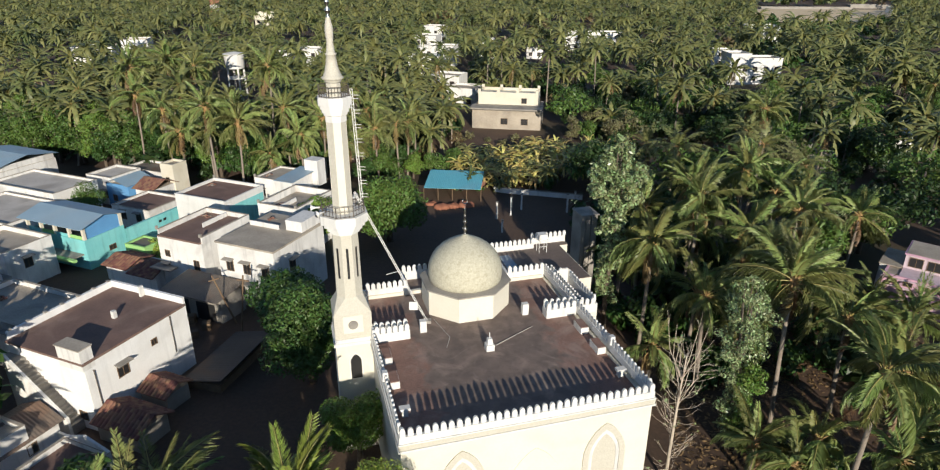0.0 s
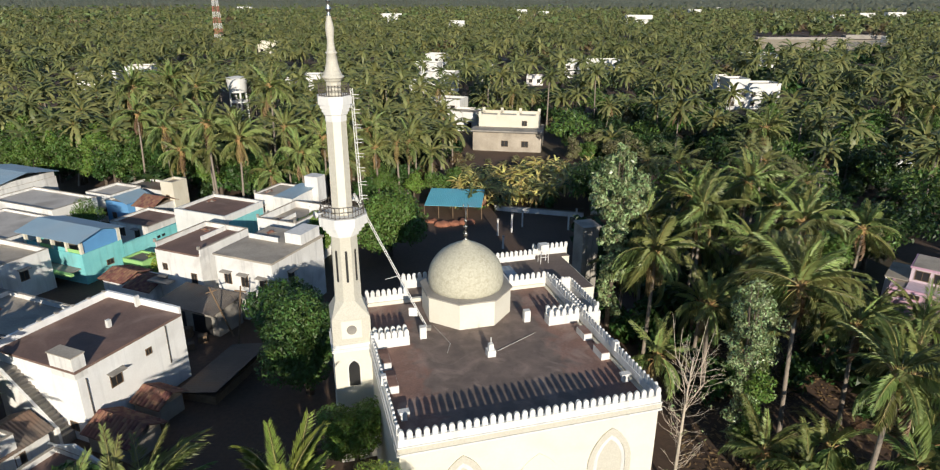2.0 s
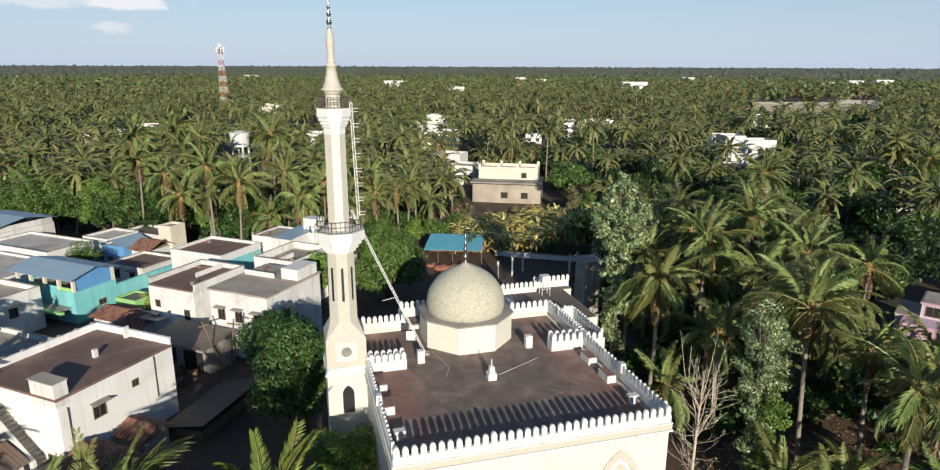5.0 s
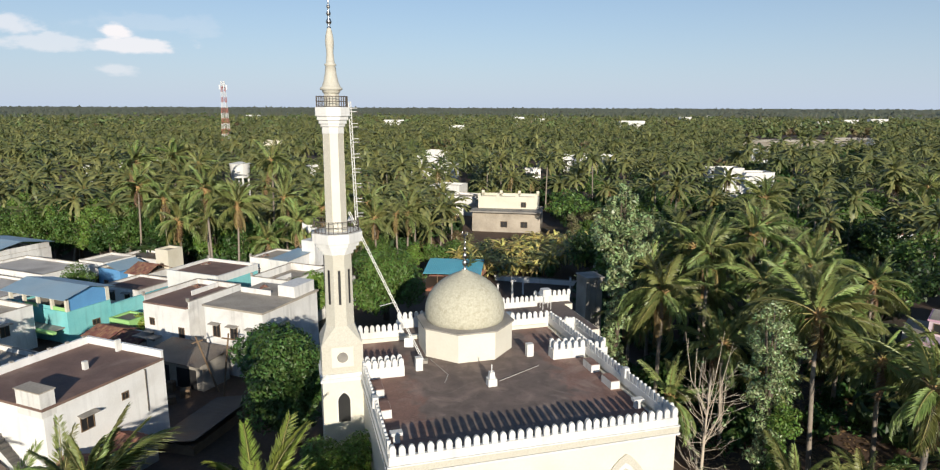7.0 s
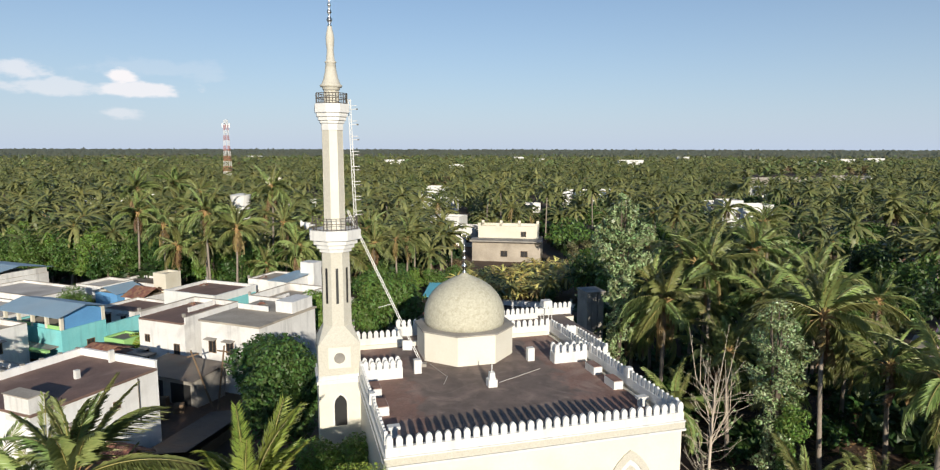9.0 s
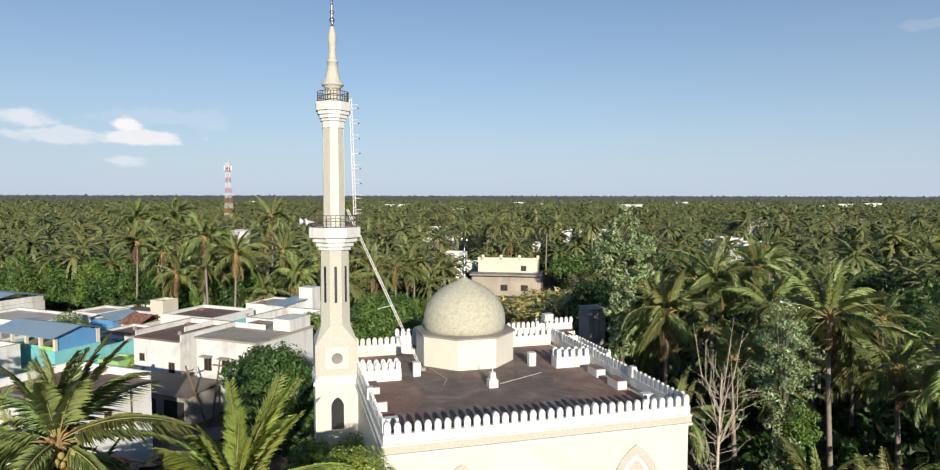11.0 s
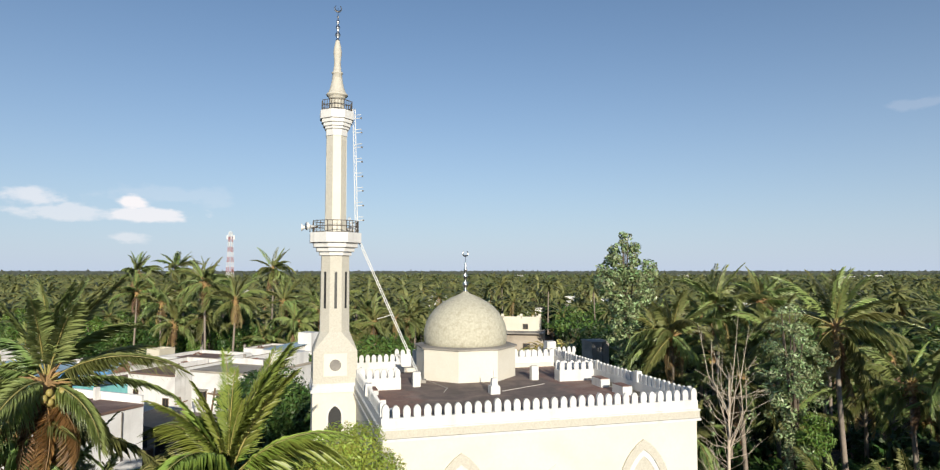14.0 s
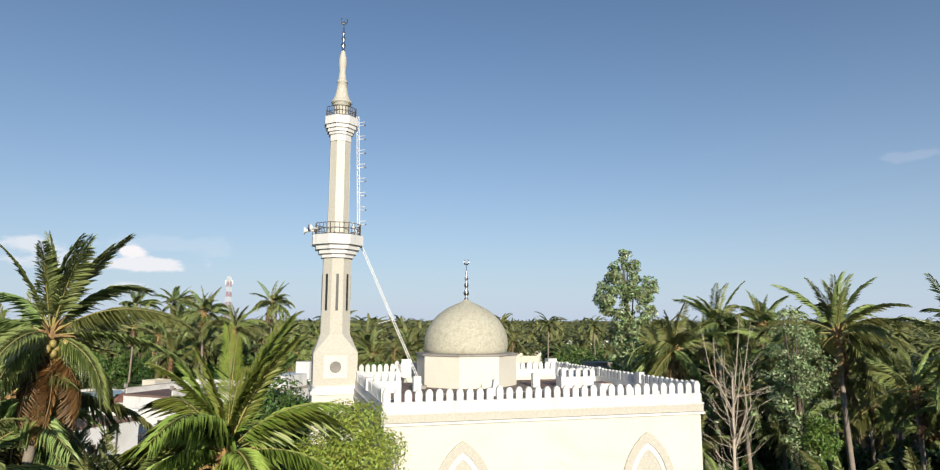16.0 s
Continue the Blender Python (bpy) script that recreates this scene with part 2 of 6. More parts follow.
LEAF_YELLOW = leaf_material("yellowing_banana_leaf", (0.72, 0.58, 0.22), (0.44, 0.40, 0.12), 0.3, spread=0.35)
LEAF_DUSTY = leaf_material("dusty_olive_leaf", (0.22, 0.20, 0.10), (0.13, 0.135, 0.06), 0.12)
LEAF_BROWN = leaf_material("dry_scrub_leaf", (0.20, 0.15, 0.075), (0.14, 0.11, 0.055), 0.1)
FROND_ORANGE = leaf_material("dying_orange_frond", (0.60, 0.40, 0.13), (0.44, 0.27, 0.085), 0.3, per="object")
COCONUT = material("green_brown_coconut", (0.40, 0.34, 0.10), (0.26, 0.19, 0.06), 3.0, rough=0.5)


def banded(m, col, col2, centre, half, sand):
    """Adds a worn screed laid along the middle of a roof, ragged at its edges, and wisps of blown sand."""
    nt, n = m.node_tree, m.node_tree.nodes
    p = n["Principled BSDF"]
    base = p.inputs["Base Color"].links[0].from_socket
    co = n.new("ShaderNodeTexCoord").outputs["Object"]
    axes = n.new("ShaderNodeSeparateXYZ")
    nt.links.new(co, axes.inputs[0])

    def step(op, a, b):
        q = n.new("ShaderNodeMath")
        q.operation = op
        for i, v in enumerate((a, b)):
            if isinstance(v, (int, float)):
                q.inputs[i].default_value = v
            elif v is not None:
                nt.links.new(v, q.inputs[i])
        return q.outputs[0]

    def cloudy(scale, detail, warp, lo, hi, top):
        q = n.new("ShaderNodeTexNoise")
        q.inputs["Scale"].default_value, q.inputs["Detail"].default_value, q.inputs["Distortion"].default_value = scale, detail, warp
        nt.links.new(co, q.inputs["Vector"])
        r = n.new("ShaderNodeMapRange")
        r.inputs[1].default_value, r.inputs[2].default_value, r.inputs[4].default_value = lo, hi, top
        nt.links.new(q.outputs[0], r.inputs[0])
        return r.outputs[0]

    def blend(fac, a, b):
        q = n.new("ShaderNodeMix")
        q.data_type = "RGBA"
        nt.links.new(fac, q.inputs[0])
        for k, v in ((6, a), (7, b)):
            if isinstance(v, tuple):
                q.inputs[k].default_value = (*v, 1)
            else:
                nt.links.new(v, q.inputs[k])
        return q.outputs[2]

    off = step("ABSOLUTE", step("SUBTRACT", axes.outputs[0], centre), None)
    edge = step("ADD", step("SUBTRACT", half, off), cloudy(0.7, 6, 0.8, 0.3, 0.7, 1.6))
    mask = n.new("ShaderNodeMapRange")
    mask.inputs[1].default_value, mask.inputs[2].default_value = 0.3, 1.1
    nt.links.new(edge, mask.inputs[0])
    out = blend(mask.outputs[0], base, blend(cloudy(0.9, 7, 0.4, 0.35, 0.65, 1.0), col, col2))
    out = blend(cloudy(0.33, 9, 2.2, 0.54, 0.74, 0.55), out, sand)
    out = blend(cloudy(4.5, 6, 0.3, 0.55, 0.75, 0.3), out, tuple(c * 0.55 for c in col2))
    nt.links.new(out, p.inputs["Base Color"])
    return m


banded(TERRACE, (0.225, 0.168, 0.14), (0.15, 0.115, 0.098), 8.1, 4.9, (0.40, 0.30, 0.245))


# ---- mesh helpers ----
def mesh_from(name, V, F, mat, smooth=False):
    """A mesh from an array of points and one of triangles or quads."""
    V, F = np.asarray(V, dtype=np.float32), np.asarray(F, dtype=np.int32)
    me = bpy.data.meshes.new(name)
    k = F.shape[1]
    me.vertices.add(len(V))
    me.vertices.foreach_set("co", V.ravel())
    me.loops.add(F.size)
    me.loops.foreach_set("vertex_index", F.ravel())
    me.polygons.add(len(F))
    me.polygons.foreach_set("loop_start", np.arange(0, F.size, k, dtype=np.int32))
    if smooth:
        me.polygons.foreach_set("use_smooth", np.ones(len(F), dtype=bool))
    me.materials.append(mat)
    me.update(calc_edges=True)
    return me


def part(name, bm, mat, parent=None, label="", smooth=False):
    """Links a bmesh (or a ready mesh) as one mesh object under a thing or a part."""
    if isinstance(bm, bpy.types.Mesh):
        me = bm
    else:
        bmesh.ops.recalc_face_normals(bm, faces=bm.faces)
        me = bpy.data.meshes.new(name)
        bm.to_mesh(me)
        bm.free()
        me.materials.append(mat)
        if smooth:
            for f in me.polygons:
                f.use_smooth = True
    ob = new(name, me)
    ob.parent = parent
    return tagged(ob, label)


def parts(name, mat, parent, *rows, label=""):
    """Blocks of one kind, each a part of its own."""
    return [part(name, boxes(r), mat, parent, label) for r in rows]


def thing(name, m, label, category, group="", kind=""):
    ob = new(name)
    ob.empty_display_size = 0.5
    ob.matrix_world = m
    return tagged(ob, label, category, group, kind)


def box(bm, x0, x1, y0, y1, z0, z1, taper=0.0):
    vs = [bm.verts.new(p) for p in ((x0, y0, z0), (x1, y0, z0), (x1, y1, z0), (x0, y1, z0),
                                    (x0 + taper, y0 + taper, z1), (x1 - taper, y0 + taper, z1), (x1 - taper, y1 - taper, z1), (x0 + taper, y1 - taper, z1))]
    for f in ((0, 3, 2, 1), (4, 5, 6, 7), (0, 1, 5, 4), (1, 2, 6, 5), (2, 3, 7, 6), (3, 0, 4, 7)):
        bm.faces.new([vs[i] for i in f])
    return bm


def boxes(*rows):
    bm = bmesh.new()
    for r in rows:
        box(bm, *r)
    return bm


def lathe(profile, n=24, cx=0.0, cy=0.0, turn=0.0):
    """A turned body from (radius, height) pairs; n sides."""
    bm = bmesh.new()
    rings = []
    for r, z in profile:
        rings.append([bm.verts.new((cx + r * math.cos(turn + 2 * math.pi * i / n), cy + r * math.sin(turn + 2 * math.pi * i / n), z)) for i in range(n)])
    for a, b in zip(rings, rings[1:]):
        for i in range(n):
            bm.faces.new((a[i], a[(i + 1) % n], b[(i + 1) % n], b[i]))
    bm.faces.new(rings[0][::-1])
    bm.faces.new(rings[-1])
    return bm


def tube(bm, pts, radii, n=8):
    """A tapered tube along points."""
    pts = [Vector(p) for p in pts]
    rings = []
    for i, p in enumerate(pts):
        d = (pts[min(i + 1, len(pts) - 1)] - pts[max(i - 1, 0)]).normalized()
        a = d.orthogonal().normalized()
        b = d.cross(a)
        rings.append([bm.verts.new(p + radii[i] * (math.cos(2 * math.pi * k / n) * a + math.sin(2 * math.pi * k / n) * b)) for k in range(n)])
    for r, s in zip(rings, rings[1:]):
        best = min(range(n), key=lambda o: (r[0].co - s[o].co).length)
        for k in range(n):
            bm.faces.new((r[k], r[(k + 1) % n], s[(k + 1 + best) % n], s[(k + best) % n]))
    bm.faces.new(rings[0][::-1])
    bm.faces.new(rings[-1])
    return bm


def smoothstep(a, b, x):
    k = np.clip((x - a) / (b - a), 0, 1)
    return k * k * (3 - 2 * k)


def ground_z(x, y):
    """The lie of the land: the village stands a little higher than the groves; far off the plain rises faintly."""
    r = np.hypot(x, y)
    return 2.7 * (1 - smoothstep(80, 160, r)) + 13 * smoothstep(700, 4800, r)


# ---- ground ----
def build_ground():
    rad = np.concatenate([[0.01], np.arange(6, 220, 4.0), np.geomspace(224, 4900, 70)])
    ang = np.linspace(0, 2 * math.pi, 181)[:-1]
    R, A = np.meshgrid(rad, ang, indexing="ij")
    X, Y = R * np.cos(A), R * np.sin(A)
    rng = np.random.default_rng(3)
    Z = ground_z(X, Y) + rng.normal(0, 0.06, X.shape) * (R < 300) * np.clip((R - 20) / 40, 0, 1)
    V = np.stack([X, Y, Z], -1).reshape(-1, 3)
    i, j = np.meshgrid(np.arange(len(rad) - 1), np.arange(len(ang)), indexing="ij")
    k = (j + 1) % len(ang)
    n = len(ang)
    F = np.stack([i * n + j, (i + 1) * n + j, (i + 1) * n + k, i * n + k], -1).reshape(-1, 4)
    ob = new("ground", mesh_from("ground", V, F, EARTH, True))
    tagged(ob, "red-brown bare earth under palms and houses", "ground", kind="structure")


build_ground()

# ---- the mosque ----
MOSQUE = pose(-4.03, 30.48, 0, 0, 0, 16.2)
mosque = thing("mosque", MOSQUE, "cream and white mosque hall with battlemented roof terrace", "mosque")
W, D1, D2, ROOF, TOP = 16.45, 18.8, 21.4, 12.4, 13.75


def arch_outline(cx, w, z0, z1, zs, n=7):
    """Points of a pointed arch: jambs from z0 to the spring line zs, then two curves to the apex at z1."""
    h = w / 2
    left = [(cx - h, z0), (cx - h, zs)]
    for i in range(1, n):
        k = i / n
        left.append((cx - h * math.cos(k * math.pi / 2) ** 0.9, zs + (z1 - zs) * (0.62 * math.sin(k * math.pi / 2) + 0.38 * k ** 1.6)))
    right = [(2 * cx - x, z) for x, z in left[::-1]]
    return left + [(cx, z1)] + right


def arch_ring(cx, w, z0, z1, zs, rim, y0, y1):
    """A raised frame that follows a pointed arch."""
    a = arch_outline(cx, w, z0, z1, zs)
    b = arch_outline(cx, w - 2 * rim, z0, z1 - rim * 1.3, zs)
    bm = bmesh.new()
    va0 = [bm.verts.new((x, y0, z)) for x, z in a]
    vb0 = [bm.verts.new((x, y0, z)) for x, z in b]
    va1 = [bm.verts.new((x, y1, z)) for x, z in a]
    vb1 = [bm.verts.new((x, y1, z)) for x, z in b]
    for i in range(len(a) - 1):
        bm.faces.new((va0[i], va0[i + 1], vb0[i + 1], vb0[i]))
        bm.faces.new((va0[i], va1[i], va1[i + 1], va0[i + 1]))
        bm.faces.new((vb0[i], vb0[i + 1], vb1[i + 1], vb1[i]))
    return bm


def arch_panel(cx, w, z0, z1, zs, y):
    bm = bmesh.new()
    bm.faces.new([bm.verts.new((x, y, z)) for x, z in arch_outline(cx, w, z0, z1, zs)])
    return bm


parts("wall", CREAM, mosque, (0, W, 0, 0.35, 1.5, 12.36), label="cream plastered wall")
parts("wall", CREAM, mosque, (0, 0.35, 0.35, D1, 1.5, 12.36))
parts("wall", CREAM, mosque, (W - 0.35, W, 0.35, D1, 1.5, 12.36))
parts("wall", CREAM, mosque, (0.35, W - 0.35, D1 - 0.35, D1, 1.5, 12.7), (3.9, 4.2, D1, D2, 1.5, 12.7), (12.6, 12.9, D1, D2, 1.5, 12.7), (3.9, 12.9, D2, D2 + 0.3, 1.5, 12.36))
parts("roof", TERRACE, mosque, (0.35, W - 0.35, 0.35, D1 - 0.004, 12.1, ROOF), (3.9, 12.9, D1, D2, 12.1, ROOF), label="worn red-oxide roof terrace")
parts("stone_band", STONE, mosque, (-0.12, W + 0.12, -0.12, -0.002, 12.30, 12.66), (-0.12, -0.002, 0, D1, 12.30, 12.66), (W + 0.002, W + 0.12, 0, D1, 12.30, 12.66), label="speckled stone band under the parapet")

for z0, z1, o in ((12.16, 12.28, 0.17), (12.662, 12.74, 0.15)):
    parts("ledge", WHITE, mosque, (-o, W + o, -o, -0.004, z0, z1), (-o, -0.004, 0, D1, z0, z1), (W + 0.004, W + o, 0, D1, z0, z1), label="thin white ledge")
PAR_Z = 13.2
part("parapet", boxes((-0.06, W + 0.06, -0.06, 0.16, 12.66, PAR_Z)), WHITE, mosque, "white parapet wall")
part("parapet", boxes((-0.06, 0.16, 0.16, D1, 12.66, PAR_Z)), WHITE, mosque)
part("parapet", boxes((W - 0.16, W + 0.06, 0.16, D1, 12.66, PAR_Z)), WHITE, mosque)
part("parapet", boxes((0.16, 4.0, D1 - 0.2, D1, ROOF, PAR_Z)), WHITE, mosque)
part("parapet", boxes((12.8, W - 0.16, D1 - 0.2, D1, ROOF, PAR_Z)), WHITE, mosque)
part("parapet", boxes((3.9, 12.9, D2 - 0.2, D2, ROOF, PAR_Z)), WHITE, mosque)
part("parapet", boxes((3.8, 4.0, D1, D2 - 0.2, ROOF, PAR_Z)), WHITE, mosque)
part("parapet", boxes((12.8, 13.0, D1, D2 - 0.2, ROOF, PAR_Z)), WHITE, mosque)


def merlon_mesh():
    """A small upright slab with a rounded, slightly pointed top."""
    bm = bmesh.new()
    out = [(-0.16, 0), (0.16, 0), (0.17, 0.34), (0.13, 0.47), (0.06, 0.54), (0, 0.56), (-0.06, 0.54), (-0.13, 0.47), (-0.17, 0.34)]
    a = [bm.verts.new((x, -0.07, z)) for x, z in out]
    b = [bm.verts.new((x, 0.07, z)) for x, z in out]
    bm.faces.new(a)
    bm.faces.new(b[::-1])
    for i in range(len(out)):
        j = (i + 1) % len(out)
        bm.faces.new((a[i], b[i], b[j], a[j]))
    bmesh.ops.recalc_face_normals(bm, faces=bm.faces)
    me = bpy.data.meshes.new("merlon")
    bm.to_mesh(me)
    bm.free()
    me.materials.append(WHITE)
    return me


MERLON = merlon_mesh()
merlon_rng = random.Random(5)


def merlons(x0, y0, x1, y1, z, step=0.485, parent=None):
    n = max(2, round(math.hypot(x1 - x0, y1 - y0) / step))
    turn = math.degrees(math.atan2(y1 - y0, x1 - x0))
    for i in range(n + 1):
        k = i / n
        ob = new("merlon", MERLON)
        ob.parent = parent or mosque
        ob.matrix_basis = pose(x0 + (x1 - x0) * k, y0 + (y1 - y0) * k, z + merlon_rng.uniform(-0.012, 0.008), merlon_rng.gauss(0, 0.7), merlon_rng.gauss(0, 0.7), turn) @ Matrix.Diagonal((1, 1.35, 1.14, 1) if i % 11 == 0 else (1, 1, 1, 1))


merlons(0.16, 0.05, W - 0.16, 0.05, PAR_Z)
merlons(0.05, 0.55, 0.05, D1 - 0.4, PAR_Z)
merlons(W - 0.05, 0.55, W - 0.05, D1 - 0.4, PAR_Z)
merlons(0.6, D1 - 0.1, 3.8, D1 - 0.1, PAR_Z)
merlons(13.1, D1 - 0.1, W - 0.3, D1 - 0.1, PAR_Z)
merlons(4.1, D2 - 0.1, 12.7, D2 - 0.1, PAR_Z)
for cx, cy in ((0.05, 5.8), (W - 0.05, 5.8)):
    part("parapet_post", boxes((cx - 0.2, cx + 0.2, cy - 0.22, cy + 0.22, PAR_Z, 13.85, 0.03)), WHITE, mosque)

# low double walls across the terrace
for x0, x1 in ((0.16, 2.8), (13.75, W - 0.16)):
    part("low_wall", boxes((x0, x1, 11.55, 12.45, ROOF, 13.15)), WHITE, mosque, "white low wall with two rows of merlons")
    merlons(x0 + 0.2, 11.64, x1 - 0.2, 11.64, 13.15)
    merlons(x0 + 0.2, 12.34, x1 - 0.2, 12.34, 13.15)

# drum, dome and finial
DC = (8.3, 16.1)
part("drum", lathe([(3.63, ROOF - 0.1), (3.63, 14.5)], 8, *DC, math.pi / 8), CREAM, mosque, "cream octagonal drum")
part("drum_ledge", lathe([(3.63, 14.5), (3.78, 14.53), (3.78, 14.64), (3.2, 14.70)], 8, *DC, math.pi / 8), CONCRETE, mosque, "stained ledge round the dome")
dome_prof = [(2.94, 14.60), (3.02, 15.0), (3.04, 15.35), (3.0, 15.75), (2.9, 16.15), (2.72, 16.55), (2.44, 16.97), (2.06, 17.37), (1.6, 17.71), (1.08, 18.0), (0.62, 18.2), (0.32, 18.33), (0.15, 18.48)]
part("dome", lathe(dome_prof, 48, *DC), DOME, mosque, "mosaic stone dome", True)


def finial_profile(z, s):
    return [(0.10 * s, z), (0.14 * s, z + 0.12 * s), (0.05 * s, z + 0.2 * s), (0.17 * s, z + 0.42 * s), (0.17 * s, z + 0.5 * s), (0.05 * s, z + 0.72 * s), (0.14 * s, z + 0.9 * s), (0.14 * s, z + 0.96 * s),
            (0.045 * s, z + 1.15 * s), (0.11 * s, z + 1.3 * s), (0.11 * s, z + 1.35 * s), (0.035 * s, z + 1.5 * s), (0.07 * s, z + 1.62 * s), (0.02 * s, z + 1.75 * s), (0.012 * s, z + 2.2 * s)]


part("dome_finial", lathe(finial_profile(18.38, 1.25), 16, *DC), CHROME, mosque, "steel finial with three balls", True)


def crescent(cx, cy, z, r):
    bm = bmesh.new()
    n = 20
    a0, a1 = math.radians(-240), math.radians(60)
    pts = []
    for i in range(n + 1):
        a = a0 + (a1 - a0) * i / n
        pts.append((cx + r * math.cos(a), cy, z + r * math.sin(a)))
    return tube(bm, pts, [0.015 + 0.06 * r / 0.3 * math.sin(math.pi * i / n) for i in range(n + 1)], 6)


part("crescent", crescent(DC[0], DC[1], 21.25, 0.2), CHROME, mosque)

BENCHES = ((15.72, 8.7), (15.72, 5.85), (0.66, 8.6), (0.68, 5.7))
PEDESTALS = ((15.75, 3.1), (0.8, 2.9))
# small roof furniture: vent posts, bench blocks, lightning post
for x, y in ((3.95, 12.35), (12.37, 12.8)):
    part("vent_block", boxes((x - 0.25, x + 0.25, y - 0.22, y + 0.22, ROOF, 13.35)), WHITE, mosque)
for cx, cy in BENCHES:
    part("bench_block", boxes((cx - 0.32, cx + 0.32, cy, cy + 1.35, ROOF, ROOF + 0.52)), WHITE, mosque)
    part("bench_top", boxes((cx - 0.3, cx + 0.3, cy + 0.06, cy + 1.33, ROOF + 0.524, ROOF + 0.56)), TERRACE, mosque)
for cx, cy in PEDESTALS:
    part("beam_stub", boxes((cx - 0.2, cx + 0.2, cy - 0.18, cy + 0.18, ROOF, ROOF + 0.45, 0.03), (cx - 0.34, cx + 0.34, cy - 0.22, cy + 0.22, ROOF + 0.45, ROOF + 0.62)), WHITE, mosque)
part("lamp_post_base", boxes((7.8, 8.4, 8.3, 8.9, ROOF, 12.9), (7.9, 8.3, 8.4, 8.8, 12.9, 13.35, 0.04), (8.07, 8.13, 8.57, 8.63, 13.35, 13.85)), WHITE, mosque, "stepped white post with a short rod")
for cx in (3.72, 13.3):
    part("arch_frame", arch_ring(cx, 3.0, 4.6, 11.4, 8.8, 0.40, -0.09, 0.02), STONE, mosque, "stone pointed arch frame")
    part("arch_reveal", arch_ring(cx, 2.18, 4.6, 10.86, 8.8, 0.24, -0.05, 0.02), WHITE, mosque, "white inner arch")
    part("arch_panel", arch_panel(cx, 1.72, 4.6, 10.57, 8.8, -0.012), STONE, mosque, "speckled stone panel")
    part("arch_sill", boxes((cx - 1.55, cx + 1.55, -0.16, -0.002, 4.4, 4.6)), STONE, mosque)
part("blind_arch", arch_ring(8.5, 3.9, 3.2, 10.5, 7.2, 0.22, -0.05, 0.02), CREAM, mosque, "faint cream blind arch")

sheet = thing("tarpaulin", MOSQUE @ pose(14.2, 21.6, 11.68, 0, 0, 0), "faded blue sheet lying on the rear roof", "tarpaulin")
part("sheet", boxes((0.0, 1.1, 0.0, 3.6, 0.0, 0.05, 0.02)), SHEET_BLUE, sheet)
# rear wing on a lower level
parts("rear_wing", CREAM, mosque, (13.2, 21.2, D1 + 0.01, 26.4, 1.5, 11.6), (W + 0.15, 18.8, 12.8, D1, 1.5, 11.6), (18.3, 22.1, 26.41, 27.3, 1.5, 11.6), label="cream rear wing with flat roof")
parts("rear_roof", ROOF_SCREED, mosque, (13.3, 21.1, D1 + 0.02, 26.3, 11.6, 11.66), (W + 0.17, 18.7, 12.9, D1 + 0.015, 11.6, 11.66), (18.4, 22.0, 26.3, 27.2, 11.6, 11.66))
parts("rear_parapet", WHITE, mosque, (13.2, 18.3, 26.2, 26.4, 11.6, 12.2), (18.3, 22.1, 27.1, 27.3, 11.6, 12.3), (13.2, 13.4, D1 + 0.02, 26.2, 11.6, 12.2), (17.5, 17.7, 13.0, 20.0, 11.66, 12.25), (18.6, 18.8, 12.8, 18.6, 11.6, 12.4), (17.7, 18.6, 18.4, 18.6, 11.66, 12.5), (W + 0.2, 18.6, 12.8, 13.0, 11.6, 12.4))
merlons(13.4, 26.3, 18.2, 26.3, 12.2)
merlons(18.5, 27.2, 22.0, 27.2, 12.3)
merlons(17.6, 13.3, 17.6, 19.9, 12.25)
merlons(18.7, 13.3, 18.7, 18.3, 12.4)
merlons(17.9, 18.5, 18.5, 18.5, 12.5)
merlons(W + 0.4, 12.9, 18.4, 12.9, 12.4)
part("stair_head", boxes((25.6, 26.1, 30.6, 33.0, 1.5, 12.7), (26.16, 26.76, 30.65, 33.0, 1.5, 12.7), (26.82, 27.5, 30.6, 33.0, 1.5, 12.7), (25.5, 27.7, 30.5, 33.1, 12.7, 12.82)), CONCRETE, mosque, "stained grey sheet-clad stair head")

stand = thing("tank_stand", pose(6.95, 60.0, 11.66, 0, 0, 16.2), "small pale tank on a thin metal stand on the rear terrace", "tank")
for i in range(4):
    x, y = (-0.4, 0.4)[i % 2], (-0.35, 0.35)[i // 2]
    part("leg", tube(bmesh.new(), [(x, y, 0), (x, y, 1.35)], [0.03, 0.03], 5), WHITE_METAL, stand)
part("brace", boxes((-0.43, 0.43, -0.38, -0.34, 0.65, 0.69)), WHITE_METAL, stand)
part("tray", boxes((-0.5, 0.5, -0.45, 0.45, 1.35, 1.41)), WHITE_METAL, stand)
part("tank", boxes((-0.44, 0.4, -0.4, 0.4, 1.41, 1.95)), WHITEWASH, stand)

# ---- the minaret ----
MC = Vector((-8.99, 42.91, 0))
minaret = thing("minaret", pose(MC.x, MC.y, 0, 0, 0, 16.2), "tall cream and stone minaret with two railed balconies", "minaret")
T8 = math.pi / 8
C8 = 1 / math.cos(T8)


def octagon(rows):
    return lathe([(r * C8, z) for r, z in rows], 8, 0, 0, T8)


part("base", boxes((-1.38, 1.38, -1.38, 1.38, 1.5, 12.35)), CREAM, minaret, "square cream base")
part("plinth_moulding", boxes((-1.5, 1.5, -1.5, 1.5, 12.35, 12.6), (-1.43, 1.43, -1.43, 1.43, 12.6, 12.9)), WHITE, minaret)


def broach():
    """A square block whose corners are cut back to an eight-sided top."""
    bm = bmesh.new()
    h, g, o = 1.36, 1.36, 0.93
    t = o * math.tan(T8)
